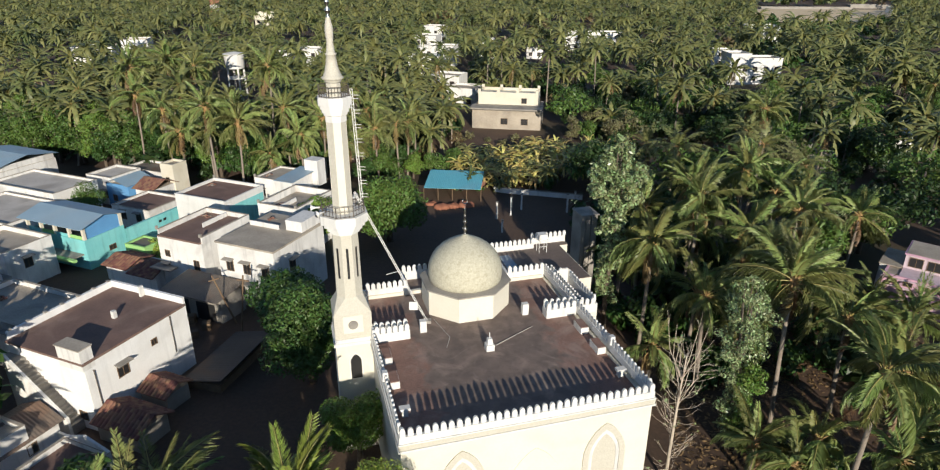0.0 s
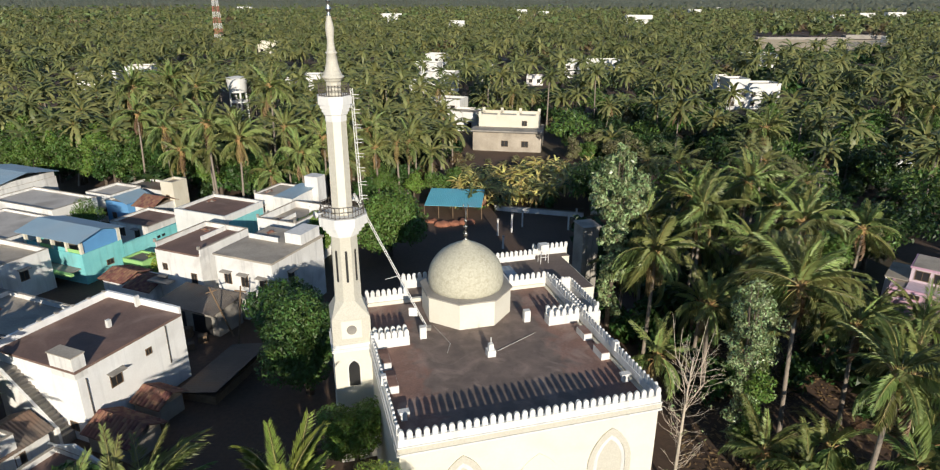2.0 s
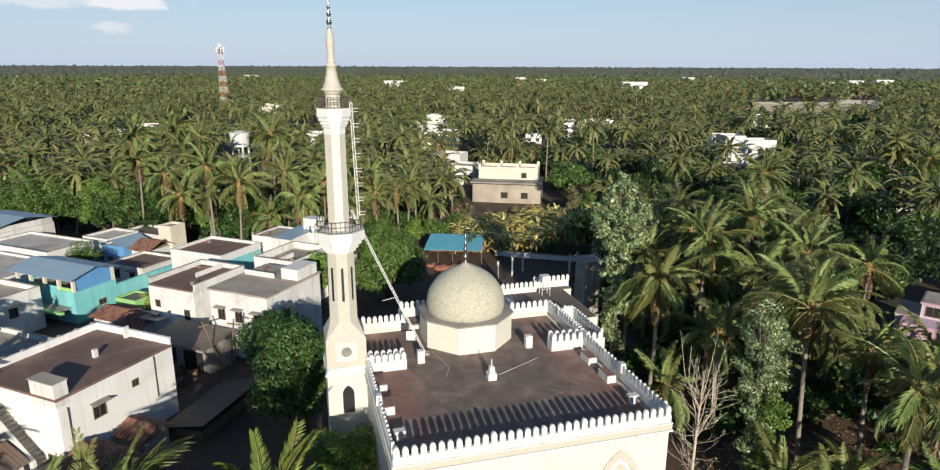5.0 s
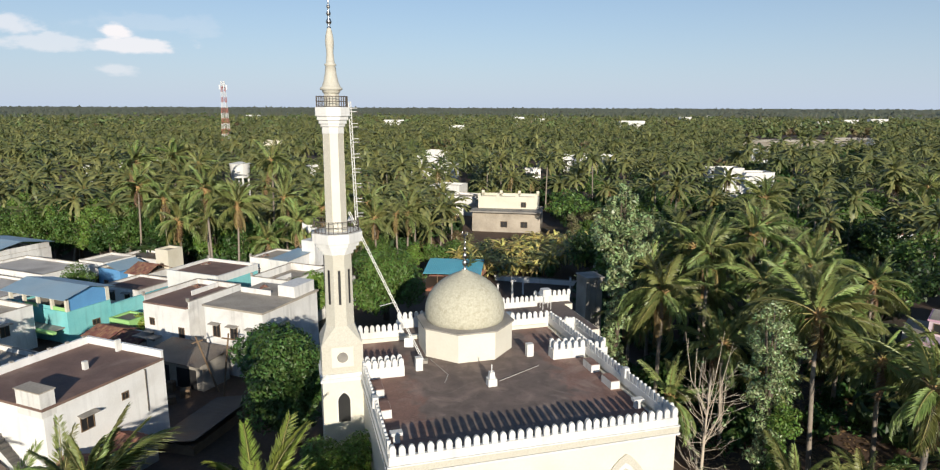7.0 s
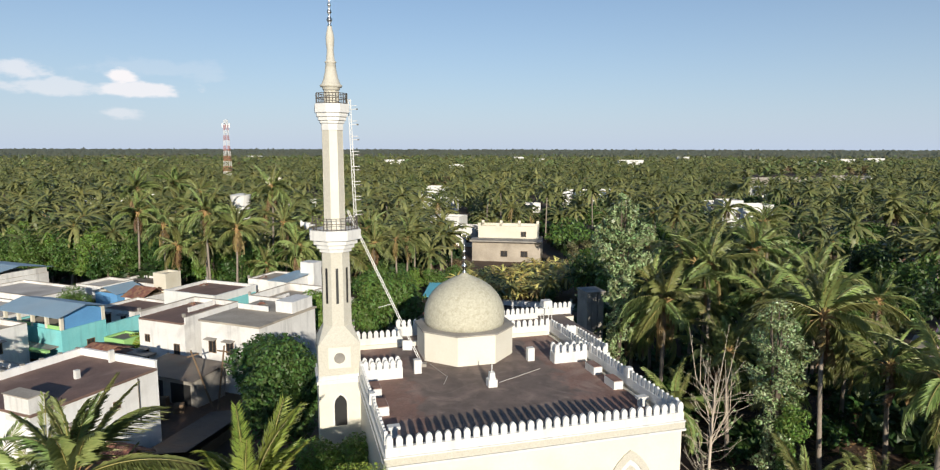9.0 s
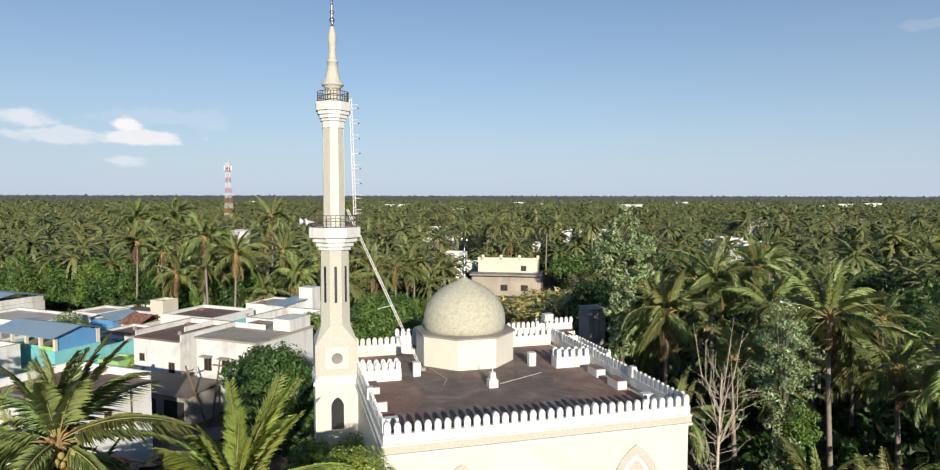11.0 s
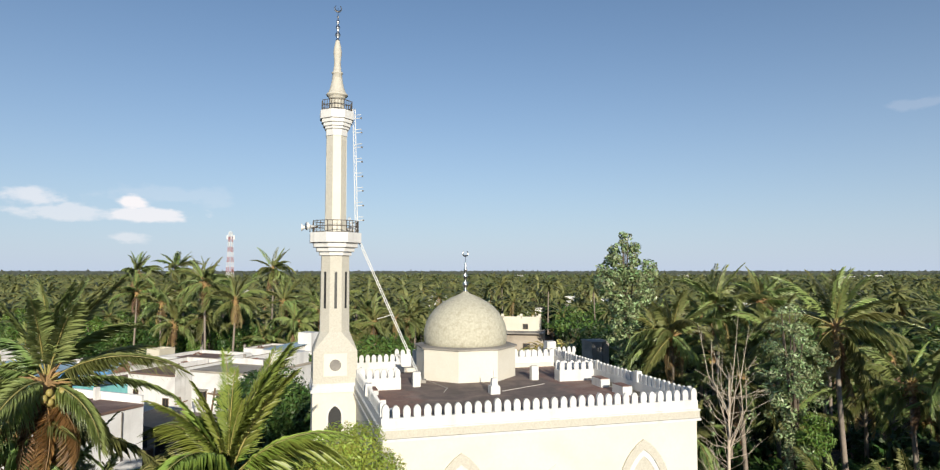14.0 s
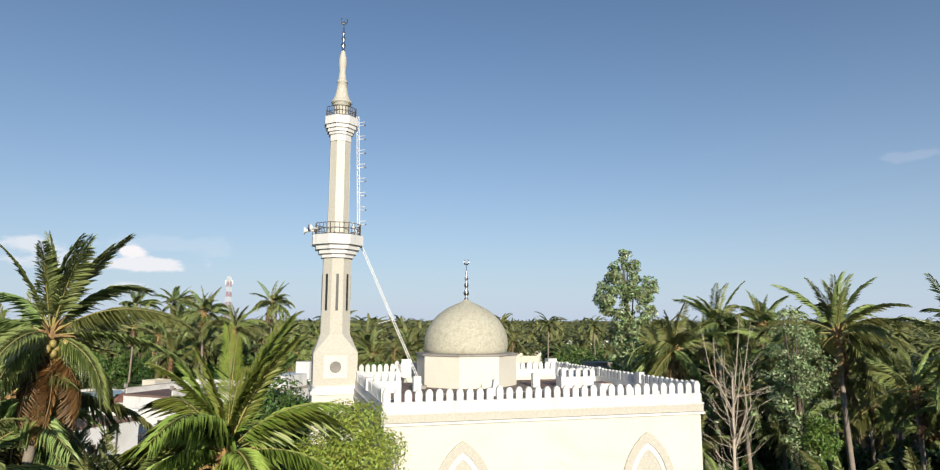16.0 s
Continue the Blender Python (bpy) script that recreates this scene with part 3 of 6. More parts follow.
    low = [bm.verts.new((x, y, 12.9)) for x, y in ((-h, -h), (h, -h), (h, h), (-h, h))]
    mid = [bm.verts.new((x, y, 14.9)) for x, y in ((-g, -g), (g, -g), (g, g), (-g, g))]
    top = [bm.verts.new((x, y, 16.05)) for x, y in ((-t, -o), (t, -o), (o, -t), (o, t), (t, o), (-t, o), (-o, t), (-o, -t))]
    for i in range(4):
        j = (i + 1) % 4
        bm.faces.new((low[i], low[j], mid[j], mid[i]))
        bm.faces.new((mid[i], mid[j], top[(2 * i + 1) % 8], top[2 * i]))
        bm.faces.new((mid[j], top[(2 * i + 2) % 8], top[(2 * i + 1) % 8]))
    bm.faces.new(low[::-1])
    bm.faces.new(top)
    return bm


part("broached_block", broach(), STONE, minaret, "stone block with chamfered shoulders")
part("medallion_panel", boxes((-0.72, 0.72, -1.385, -1.362, 13.35, 14.75)), CREAM, minaret)
md = lathe([(0.36, 0.0), (0.36, 0.04), (0.28, 0.05)], 20)
bmesh.ops.transform(md, matrix=pose(0, -1.386, 14.03, 90, 0, 0), verts=md.verts)
part("medallion", md, CONCRETE, minaret, "round grey medallion")
part("shaft", octagon([(0.93, 16.05), (0.87, 21.2)]), STONE, minaret, "speckled eight-sided shaft")
for k in range(8):
    sl = boxes((-0.085, 0.085, -0.935, -0.915, 17.55, 19.9))
    bmesh.ops.transform(sl, matrix=pose(0, 0, 0, 0, 0, 45 * k), verts=sl.verts)
    part("slit_window", sl, DARK, minaret)
part("lower_balcony", octagon([(0.87, 20.95), (1.02, 20.95), (1.02, 21.2), (1.2, 21.2), (1.2, 21.48), (1.4, 21.48), (1.4, 21.78), (1.62, 21.78), (1.62, 22.4), (1.6, 22.42)]), WHITE, minaret, "white stepped balcony")
part("upper_shaft", octagon([(0.66, 22.35), (0.63, 28.85)]), STONE, minaret)
part("shaft_collar", octagon([(0.68, 28.8), (0.68, 29.35)]), WHITE, minaret)
for k in range(0, 8, 2):
    bm = bmesh.new()
    vs = [bm.verts.new(q) for q in ((-0.262, -0.672, 22.5), (0.262, -0.672, 22.5), (0.25, -0.645, 28.8), (-0.25, -0.645, 28.8), (-0.262, -0.64, 22.5), (0.262, -0.64, 22.5), (0.25, -0.61, 28.8), (-0.25, -0.61, 28.8))]
    for f in ((0, 1, 2, 3), (0, 4, 5, 1), (1, 5, 6, 2), (2, 6, 7, 3), (3, 7, 4, 0)):
        bm.faces.new([vs[i] for i in f])
    bmesh.ops.transform(bm, matrix=pose(0, 0, 0, 0, 0, 45 * k), verts=bm.verts)
    part("smooth_facet", bm, CREAM, minaret, "smooth cream facet")
part("upper_balcony", octagon([(0.68, 29.2), (0.77, 29.25), (0.77, 29.42), (0.87, 29.42), (0.87, 29.65), (0.97, 29.65), (0.97, 29.9), (1.07, 29.9), (1.07, 30.42), (1.05, 30.45)]), WHITE, minaret)
part("spire_base", octagon([(0.45, 30.45), (0.45, 31.4)]), STONE, minaret)
part("spire", lathe([(0.5, 31.3), (0.56, 31.42), (0.56, 31.48), (0.68, 31.52), (0.71, 31.58), (0.71, 31.64), (0.6, 31.72), (0.47, 32.05), (0.37, 32.5), (0.31, 33.0), (0.37, 33.04), (0.37, 33.12), (0.28, 33.16), (0.23, 33.6), (0.215, 33.85), (0.26, 34.3), (0.27, 34.55), (0.23, 34.85), (0.15, 35.2), (0.13, 35.3)], 24), STONE, minaret, "turned stone spire", True)
part("finial", lathe(finial_profile(35.2, 1.05), 16), CHROME, minaret, "steel finial", True)
part("crescent", crescent(0, 0, 37.5, 0.22), CHROME, minaret)
dr = arch_panel(0, 0.8, 9.4, 11.5, 10.9, -1.386)
part("window", dr, DARK, minaret, "dark arched window")
part("window_frame", arch_ring(0, 1.02, 9.4, 11.66, 10.9, 0.1, -1.42, -1.36), WHITE, minaret)


def railing(r, z, h):
    bm = bmesh.new()
    c = [Vector((r * C8 * math.cos(T8 + k * math.pi / 4), r * C8 * math.sin(T8 + k * math.pi / 4), 0)) for k in range(9)]
    for k in range(8):
        for zz in (z + h, z + h * 0.55, z + 0.06):
            tube(bm, [c[k] + Vector((0, 0, zz)), c[k + 1] + Vector((0, 0, zz))], [0.025, 0.025], 5)
        for i in range(4):
            p = c[k].lerp(c[k + 1], i / 4)
            tube(bm, [p + Vector((0, 0, z)), p + Vector((0, 0, z + h))], [0.02, 0.02] if i else [0.03, 0.03], 5)
    part("railing", bm, METAL, minaret, "thin dark iron railing")


railing(1.42, 22.41, 0.78)
railing(0.95, 30.44, 0.68)

# ---- poles and loudspeakers on the minaret ----
def lattice_mast(a, b, width, name, label, parent, rung=0.45, arms=0.0):
    """Two slim rails with close rungs between them; optional pairs of short arms."""
    a, b = Vector(a), Vector(b)
    d = (b - a).normalized()
    s = d.cross(Vector((0, 1, 0))).normalized()
    bm = bmesh.new()
    for k in (-0.5, 0.5):
        tube(bm, [a + s * k * width, b + s * k * width], [0.026, 0.026], 6)
    n = int((b - a).length / rung)
    for i in range(n + 1):
        p = a.lerp(b, i / n)
        q = a.lerp(b, min(1, (i + 0.5) / n))
        tube(bm, [p - s * width / 2, q + s * width / 2], [0.016, 0.016], 4)
        tube(bm, [q + s * width / 2, a.lerp(b, min(1, (i + 1) / n)) - s * width / 2], [0.016, 0.016], 4)
    root = part(name, bm, WHITE_METAL, parent, label)
    return root


ladder = thing("light_ladder", pose(-7.6, 43.45, 22.4), "white steel lattice mast with short lamp arms beside the minaret", "mast")
lattice_mast((-0.10, 0.0, 0.0), (-0.36, 0.0, 8.4), 0.16, "mast", "white lattice", ladder)
for k in range(8):
    z = 0.9 + k * 0.98
    for dz in (0, 0.22):
        bm = tube(bmesh.new(), [(-0.1 - 0.031 * z, 0, z + dz), (0.38 - 0.031 * z, -0.1, z + dz + 0.02)], [0.022, 0.022], 5)
        arm = part("lamp_arm", bm, WHITE_METAL, ladder)
        if dz == 0:
            part("lamp", boxes((0.34 - 0.031 * z, 0.44 - 0.031 * z, -0.16, -0.06, z - 0.04, z + 0.05)), METAL, arm)
prop = thing("leaning_pole", pose(-3.45, 44.75, 12.42), "white lattice pole leaning from the terrace to the minaret balcony", "pole")
lattice_mast((0, 0, 0.05), (-4.85, -0.9, 11.1), 0.125, "pole", "", prop, 0.5)
part("foot_block", boxes((-0.25, 0.3, -0.25, 0.25, 0.0, 0.22)), CONCRETE, prop)
part("sign_plate", boxes((-1.35, -0.7, -0.3, -0.26, 1.25, 1.95)), WHITE_METAL, prop, "small white plate")
bm = tube(bmesh.new(), [(-1.9, -0.25, 4.6), (-3.0, -0.3, 4.3)], [0.02, 0.02], 5)
part("cross_bar", bm, WHITE_METAL, prop)
# rods: two lengths of hose, the last in place of a pale sandy streak
for a, b in (((5.12, 13.8), (5.7, 10.92)), ((5.7, 10.9), (5.15, 9.6)), ((8.75, 8.95), (12.3, 10.76))):
    p0, p1 = MOSQUE @ Vector((*a, ROOF + 0.02)), MOSQUE @ Vector((*b, ROOF + 0.02))
    rod = thing("pipe", Matrix.Translation(p0), "thin pale rod for a hose and a sandy streak on the terrace", "pipe")
    part("rod", tube(bmesh.new(), [(0, 0, 0.035), tuple(p1 - p0 + Vector((0, 0, 0.03)))], [0.025, 0.02], 6), ROOF_PALE, rod)


def horn(m):
    sp = thing("loudspeaker", m, "white horn loudspeaker on the balcony", "loudspeaker", "balcony loudspeakers")
    bm = bmesh.new()
    tube(bm, [(0, 0, 0), (0, -0.35, 0), (0, -0.6, 0), (0, -0.8, 0)], [0.09, 0.08, 0.16, 0.33], 14)
    part("horn", bm, WHITE_METAL, sp, smooth=True)
    part("driver", tube(bmesh.new(), [(0, 0.2, 0), (0, 0.0, 0)], [0.11, 0.11], 10), METAL, sp)
    part("bracket", boxes((-0.04, 0.04, -0.15, -0.07, -0.35, 0.0)), METAL, sp)
    return sp


MZ = Matrix.Translation((MC.x, MC.y, 0))
for ang in (-80, -42, 165):
    horn(MZ @ pose(0, 0, 22.78, 0, 0, ang) @ pose(0, -1.55, 0) @ Matrix.Diagonal((0.78, 0.78, 0.78, 1)))

# ---- palms ----
def frond_arrays(rng, L, e0, bend, nl, leaf, wid, seg=10, droop=0.45, twist=0.0, two=False):
    """One pinnate frond from the origin outwards along +x: a rachis and leaflets on both sides. Returns points and triangles."""
    s = np.linspace(0, 1, seg + 1)
    el = np.radians(e0 - bend * s ** 1.4)
    ds = L / seg
    x = np.concatenate([[0], np.cumsum(np.cos((el[1:] + el[:-1]) / 2) * ds)])
    z = np.concatenate([[0], np.cumsum(np.sin((el[1:] + el[:-1]) / 2) * ds)])
    y = twist * s ** 2 * L
    P = np.stack([x, y, z], -1)
    V, F = [], []
    if two:
        r = 0.05 * (1 - 0.8 * s)
        for k in range(seg + 1):
            V += [P[k] + (0, r[k], 0), P[k] - (0, r[k], 0), P[k] + (0, 0, -r[k] * 1.3)]
        for k in range(seg):
            a, b = 3 * k, 3 * k + 3
            for i, j in ((0, 1), (1, 2), (2, 0)):
                F += [(a + i, b + i, b + j), (a + i, b + j, a + j)]
    else:
        r = 0.09 * (1 - 0.6 * s)
        for k in range(seg + 1):
            V += [P[k] + (0, r[k], 0), P[k] - (0, r[k], 0)]
        for k in range(seg):
            a = 2 * k
            F += [(a, a + 2, a + 3), (a, a + 3, a + 1)]
    for side in (-1, 1):
        for i in range(nl):
            k = 0.16 + 0.84 * (i + rng.uniform(-0.2, 0.2)) / nl
            k = min(max(k, 0.14), 0.995)
            p = np.array([np.interp(k, s, x), np.interp(k, s, y), np.interp(k, s, z)])
            e = np.interp(k, s, el)
            t = np.array([np.cos(e), 0, np.sin(e)])
            up = np.array([-np.sin(e), 0, np.cos(e)])
            ln = leaf * (0.35 + 0.65 * np.sin(np.pi * min(1, 0.18 + 0.80 * k))) * rng.uniform(0.7, 1.15)
            fwd = 0.4 + 0.75 * k + 0.08 * np.sin(k * 31.0 + 2 * side + L) + rng.uniform(-0.24, 0.24)
            d = np.array([0, side * 1.0, 0]) + t * fwd + up * rng.uniform(0.0, 0.25)
            d /= np.linalg.norm(d)
            w = t * wid
            n0 = len(V)
            if two:
                if rng.uniform() < 0.07:
                    continue
                sag = droop * (0.85 + 0.25 * np.sin(k * 9.0 + side + L) ** 2) * rng.uniform(0.65, 1.35)
                m = p + d * ln * 0.46 + np.array([0, 0, -ln * sag * 0.16])
                tip = p + d * ln * 0.82 + np.array([0, 0, -ln * sag])
                w = w + up * wid * rng.uniform(-0.35, 0.35)
                V += [p, m + w * 0.5, tip, m - w * 0.5]
                F += [(n0, n0 + 1, n0 + 2), (n0, n0 + 2, n0 + 3)]
            else:
                tip = p + d * ln * 0.95 + np.array([0, 0, -ln * droop * rng.uniform(0.6, 1.3)])
                V += [p - w * 0.5, p + w * 0.5, tip]
                F += [(n0, n0 + 1, n0 + 2)]
    return np.array(V), np.array(F)


def crown_arrays(rng, nf, L, nl, leaf, wid, seg=6, two=False):
    """A whole coconut crown: young fronds stand, old ones hang."""
    VV, FF, n0 = [], [], 0
    for i in range(nf):
        k = (i + 0.5) / nf
        e0 = 84 - 118 * k ** 1.05 + rng.uniform(-14, 14)
        V, F = frond_arrays(rng, L * rng.uniform(0.68, 1.12) * (0.85 + 0.15 * math.sin(math.pi * k)), e0, rng.uniform(45, 100) * (1.1 - 0.45 * k), nl, leaf, wid, seg, twist=rng.uniform(-0.12, 0.12), two=two)
        a = i * 2.39996 + rng.uniform(-0.7, 0.7)
        c, s = math.cos(a), math.sin(a)
        V = np.stack([V[:, 0] * c - V[:, 1] * s, V[:, 0] * s + V[:, 1] * c, V[:, 2]], -1)
        VV.append(V)
        FF.append(F + n0)
        n0 += len(V)
    return np.concatenate(VV), np.concatenate(FF)


prng = np.random.default_rng(11)
FROND_KINDS = ((4.4, 26, 0.9, 0.28, 0.10), (4.7, 48, 0.95, 0.45, -0.13), (4.9, 76, 1.0, 0.75, 0.13), (4.7, 96, 0.98, 1.05, -0.11), (4.4, 66, 0.95, 1.15, 0.12), (4.8, 62, 1.0, 0.6, 0.2))
FRONDS = [mesh_from("frond", *frond_arrays(prng, L, 0, bend, 58, lf, 0.085, 9, droop=dr, twist=tw, two=True), FROND)
          for L, bend, lf, dr, tw in FROND_KINDS]
# the finer fronds of the palms that stand nearest to the way
FINE_FRONDS = [mesh_from("frond", *frond_arrays(prng, L, 0, bend, 112, lf * 0.95, 0.042, 14, droop=dr, twist=tw, two=True), FROND) for L, bend, lf, dr, tw in FROND_KINDS]
for me, rachis in [(me, 54) for me in FRONDS] + [(me, 84) for me in FINE_FRONDS]:
    me.materials.append(RACHIS)
    for f in me.polygons[:rachis]:
        f.material_index = 1
FRESH_FRONDS = [me.copy() for me in FINE_FRONDS]
for me in FRESH_FRONDS:
    me.materials[0] = FROND_FRESH
DRY_FRONDS = [mesh_from("dry_frond", *frond_arrays(prng, L, 0, bend, 26, 0.8, 0.1, 8, droop=0.9, twist=tw, two=True), FROND_DRY) for L, bend, tw in ((3.8, 40, 0.05), (3.4, 55, -0.08))]

ORANGE_FRONDS = [mesh_from("dry_frond", *frond_arrays(prng, L, 0, bend, 60, 0.85, 0.05, 10, droop=0.9, twist=tw, two=True), FROND_ORANGE) for L, bend, tw in ((3.6, 48, 0.05), (3.0, 55, -0.08))]


def nut_mesh():
    bm = bmesh.new()
    bmesh.ops.create_icosphere(bm, subdivisions=2, radius=0.14)
    for v in bm.verts:
        v.co.z *= 1.25
    me = bpy.data.meshes.new("coconut")
    bm.to_mesh(me)
    bm.free()
    me.materials.append(COCONUT)
    return me


NUT = nut_mesh()


def heart_mesh():
    """The woody heart of a crown: a fibrous knob with pale orange sheaths and old flower stalks."""
    r = random.Random(5)
    bm = bmesh.new()
    tube(bm, [(0, 0, -0.75), (0, 0, -0.35), (0, 0, 0.1), (0, 0, 0.5)], [0.17, 0.27, 0.24, 0.06], 9)
    for i in range(22):
        a, e = i * 2.4, radians(r.uniform(-35, 62))
        ln = r.uniform(0.55, 1.15)
        d = Vector((math.cos(a) * math.cos(e), math.sin(a) * math.cos(e), math.sin(e)))
        s = Vector((0, 0, -0.25 + 0.3 * math.sin(e)))
        tube(bm, [s + d * 0.12, s + d * ln * 0.6, s + d * ln + Vector((0, 0, -0.14))], [0.09, 0.06, 0.015], 5)
    me = bpy.data.meshes.new("crown_heart")
    bm.to_mesh(me)
    bm.free()
    me.materials.append(HEART)
    return me


CROWN_HEART = heart_mesh()


def trunk_bm(height, lean, seed, r0=0.21, r1=0.13, n=9):
    r = random.Random(seed)
    bx, by = lean
    pts, rad = [], []
    m = 9
    for i in range(m + 1):
        k = i / m
        pts.append((-bx * (1 - k) ** 1.6, -by * (1 - k) ** 1.6, -height * (1 - k)))
        rad.append((r0 + (r1 - r0) * k) * (1.35 if i == 0 else 1.0) * r.uniform(0.95, 1.05))
    return tube(bmesh.new(), pts, rad, n)


def near_palm(x, y, z, size=1.0, turn=0.0, nf=26, lean=(0.6, 0.3), dry=3, nuts=8, label="", top=86, low=-32, lift=1.1, kinds=None):
    """A coconut palm whose fronds can be told apart; (x, y, z) is the heart of its crown."""
    r = random.Random(int(x * 31 + y * 17))
    g = float(ground_z(np.array(x), np.array(y)))
    p = thing("coconut_palm", pose(x, y, z, 0, 0, turn), label or "coconut palm with arching green fronds and a slim grey trunk", "palm", "coconut palms")
    part("trunk", trunk_bm(z - g + 0.4, (lean[0] * (z - g) / 10, lean[1] * (z - g) / 10), int(x * 7 + y)), BARK, p, smooth=True)
    for i in range(nf):
        k = (i + 0.5) / nf
        e = top - (top - low) * k ** lift + r.uniform(-13, 13)
        ob = new("frond", (kinds or FRONDS)[r.randrange(2) if e > 60 else (r.choice((1, 2, 3, 5)) if e > 5 else r.randrange(3, 5))])
        ob.parent = p
        sc = size * r.uniform(0.8, 1.12) * (0.8 if k < 0.12 else 1.0)
        az = i * 2.39996 + r.uniform(-0.55, 0.55)
        lee = math.radians(turn) + az
        az -= 0.3 * math.sin(lee - 0.35)
        ob.matrix_basis = pose(0, 0, 0.15 * (1 - k), 0, 0, math.degrees(az)) @ pose(0, 0, 0, r.uniform(-38, 38), -e, 0) @ Matrix.Diagonal((sc, sc * r.uniform(0.8, 1.1), sc, 1))
    ob = new("crown_heart", CROWN_HEART)
    ob.parent = p
    ob.matrix_basis = Matrix.Diagonal((size, size, size, 1))
    for i in range(dry):
        ob = new("dry_frond", DRY_FRONDS[i % 2])
        ob.parent = p
        ob.matrix_basis = pose(0, 0, -0.2, 0, 0, r.uniform(0, 360)) @ pose(0, 0, 0, 0, r.uniform(50, 72), 0) @ Matrix.Diagonal((size, size, size, 1))
    for i in range(nuts):
        ob = new("coconut", NUT)
        ob.parent = p
        a = r.uniform(0, 6.28)
        ob.matrix_basis = pose(0.38 * math.cos(a), 0.38 * math.sin(a), -0.35 - r.uniform(0, 0.35))
    return p


# ---- leafy trees ----
def leaf_cloud(rng, lobes, n, size, squash=1.0):
    """Many small pointed leaves spread through the outer part of several lobes (x, y, z, rx, ry, rz)."""
    lobes = np.array(lobes, dtype=float)
    w = lobes[:, 3] * lobes[:, 4] + lobes[:, 4] * lobes[:, 5]
    pick = rng.choice(len(lobes), n, p=w / w.sum())
    d = rng.normal(size=(n, 3))
    d /= np.linalg.norm(d, axis=1)[:, None]
    rad = rng.uniform(0.55, 1.08, n) ** 0.7
    C = lobes[pick, :3] + d * lobes[pick, 3:] * rad[:, None]
    nrm = d + rng.normal(0, 0.55, (n, 3)) + np.array([0, 0, 0.35])
    nrm /= np.linalg.norm(nrm, axis=1)[:, None]
    a = np.cross(nrm, rng.normal(size=(n, 3)))
    a /= np.linalg.norm(a, axis=1)[:, None] + 1e-9
    b = np.cross(nrm, a)
    s = (size * rng.uniform(0.6, 1.3, n))[:, None]
    V = np.stack([C - a * s, C + b * s * 0.42 + nrm * s * 0.1, C + a * s, C - b * s * 0.42 + nrm * s * 0.1], 1).reshape(-1, 3)
    F = np.arange(4 * n).reshape(-1, 4)
    return V, F


def blob_lobes(rng, n, R, H, z0, spread=0.62, small=0.32, big=0.5):
    rows = []
    for i in range(n):
        a, k = rng.uniform(0, 2 * math.pi), rng.uniform(0, 1) ** 0.5
        q = R * rng.uniform(small, big)
        rows.append((R * spread * k * math.cos(a), R * spread * k * math.sin(a), z0 + H * (0.25 + 0.55 * rng.uniform(0, 1) * (1.1 - 0.5 * k)), q, q, q * 0.85))
    return rows


def limbs(height, lobes, r0, seed, n=7):
    """A trunk with limbs reaching into the lobes of the crown."""
    r = random.Random(seed)
    bm = bmesh.new()
    fork = height * 0.42
    tube(bm, [(0, 0, -0.4), (r.uniform(-.1, .1), r.uniform(-.1, .1), fork * 0.5), (r.uniform(-.2, .2), r.uniform(-.2, .2), fork), (0, 0, height * 0.75)], [r0 * 1.25, r0, r0 * 0.8, r0 * 0.3], 9)
    for lb in lobes[:n]:
        c = Vector(lb[:3])
        m = Vector((c.x * 0.45, c.y * 0.45, (fork + c.z) / 2 + 0.2))
        tube(bm, [(0, 0, fork * r.uniform(0.8, 1.0)), m, c], [r0 * 0.5, r0 * 0.3, r0 * 0.1], 6)
    return bm


def leafy_tree(x, y, R, H, z0, n, size, mat, label, seed, lobes_n=14, bark=None, spread=0.62, lobes=None, name="tree"):
    """A broad tree: (x, y) its foot, crown radius R from z0 to z0 + H above ground."""
    rng = np.random.default_rng(seed)
    g = float(ground_z(np.array(x), np.array(y)))
    t = thing(name, pose(x, y, g), label, "tree")
    lobes = lobes or blob_lobes(rng, lobes_n, R, H, z0, spread)
    part("trunk", limbs(z0 + H * 0.8, lobes, 0.05 * R + 0.1, seed), bark or BARK_DARK, t, smooth=True)
    V, F = leaf_cloud(rng, lobes, n, size)
    part("crown", mesh_from("crown", V, F, mat), mat, t)
    return t


# ---- palms and trees by the camera ----
nut_palm = near_palm(-13.4, 21.3, 16.35, 0.82, 145, 21, (-1.7, -1.2), 3, 12, "coconut palm with orange hanging dead fronds and yellow coconuts", 90, -26, 1.35, FINE_FRONDS)
for i, (az, down) in enumerate(((-40, 50), (0, 34), (-15, 60), (30, 42))):
    ob = new("dry_frond", ORANGE_FRONDS[i % 2])
    ob.parent = nut_palm
    ob.matrix_basis = pose(0, 0, -0.35, 0, 0, az - 145) @ pose(0, 0, 0, 15 * (i - 2), down, 0) @ Matrix.Diagonal((0.8, 0.8, 0.8, 1))
for i in range(14):
    ob = new("coconut", NUT)
    ob.parent = nut_palm
    a = radians(-145 - 75 + 24 * (i % 5) + 3 * i)
    k = 0.5 + 0.12 * (i % 3)
    ob.matrix_basis = pose(k * math.cos(a), k * math.sin(a), -0.22 - 0.15 * (i // 5)) @ Matrix.Diagonal((0.75, 0.75, 0.75, 1))
near_palm(-9.15, 25.5, 11.9, 1.12, 25, 31, (0.2, 0.2), 2, 8, "young coconut palm with tall upright fresh green fronds", 90, -14, 1.9, FRESH_FRONDS)
near_palm(24.6, 45.0, 16.1, 1.06, 130, 22, (0.55, -0.15), 3, 10, "", 92, -40, 1.35)
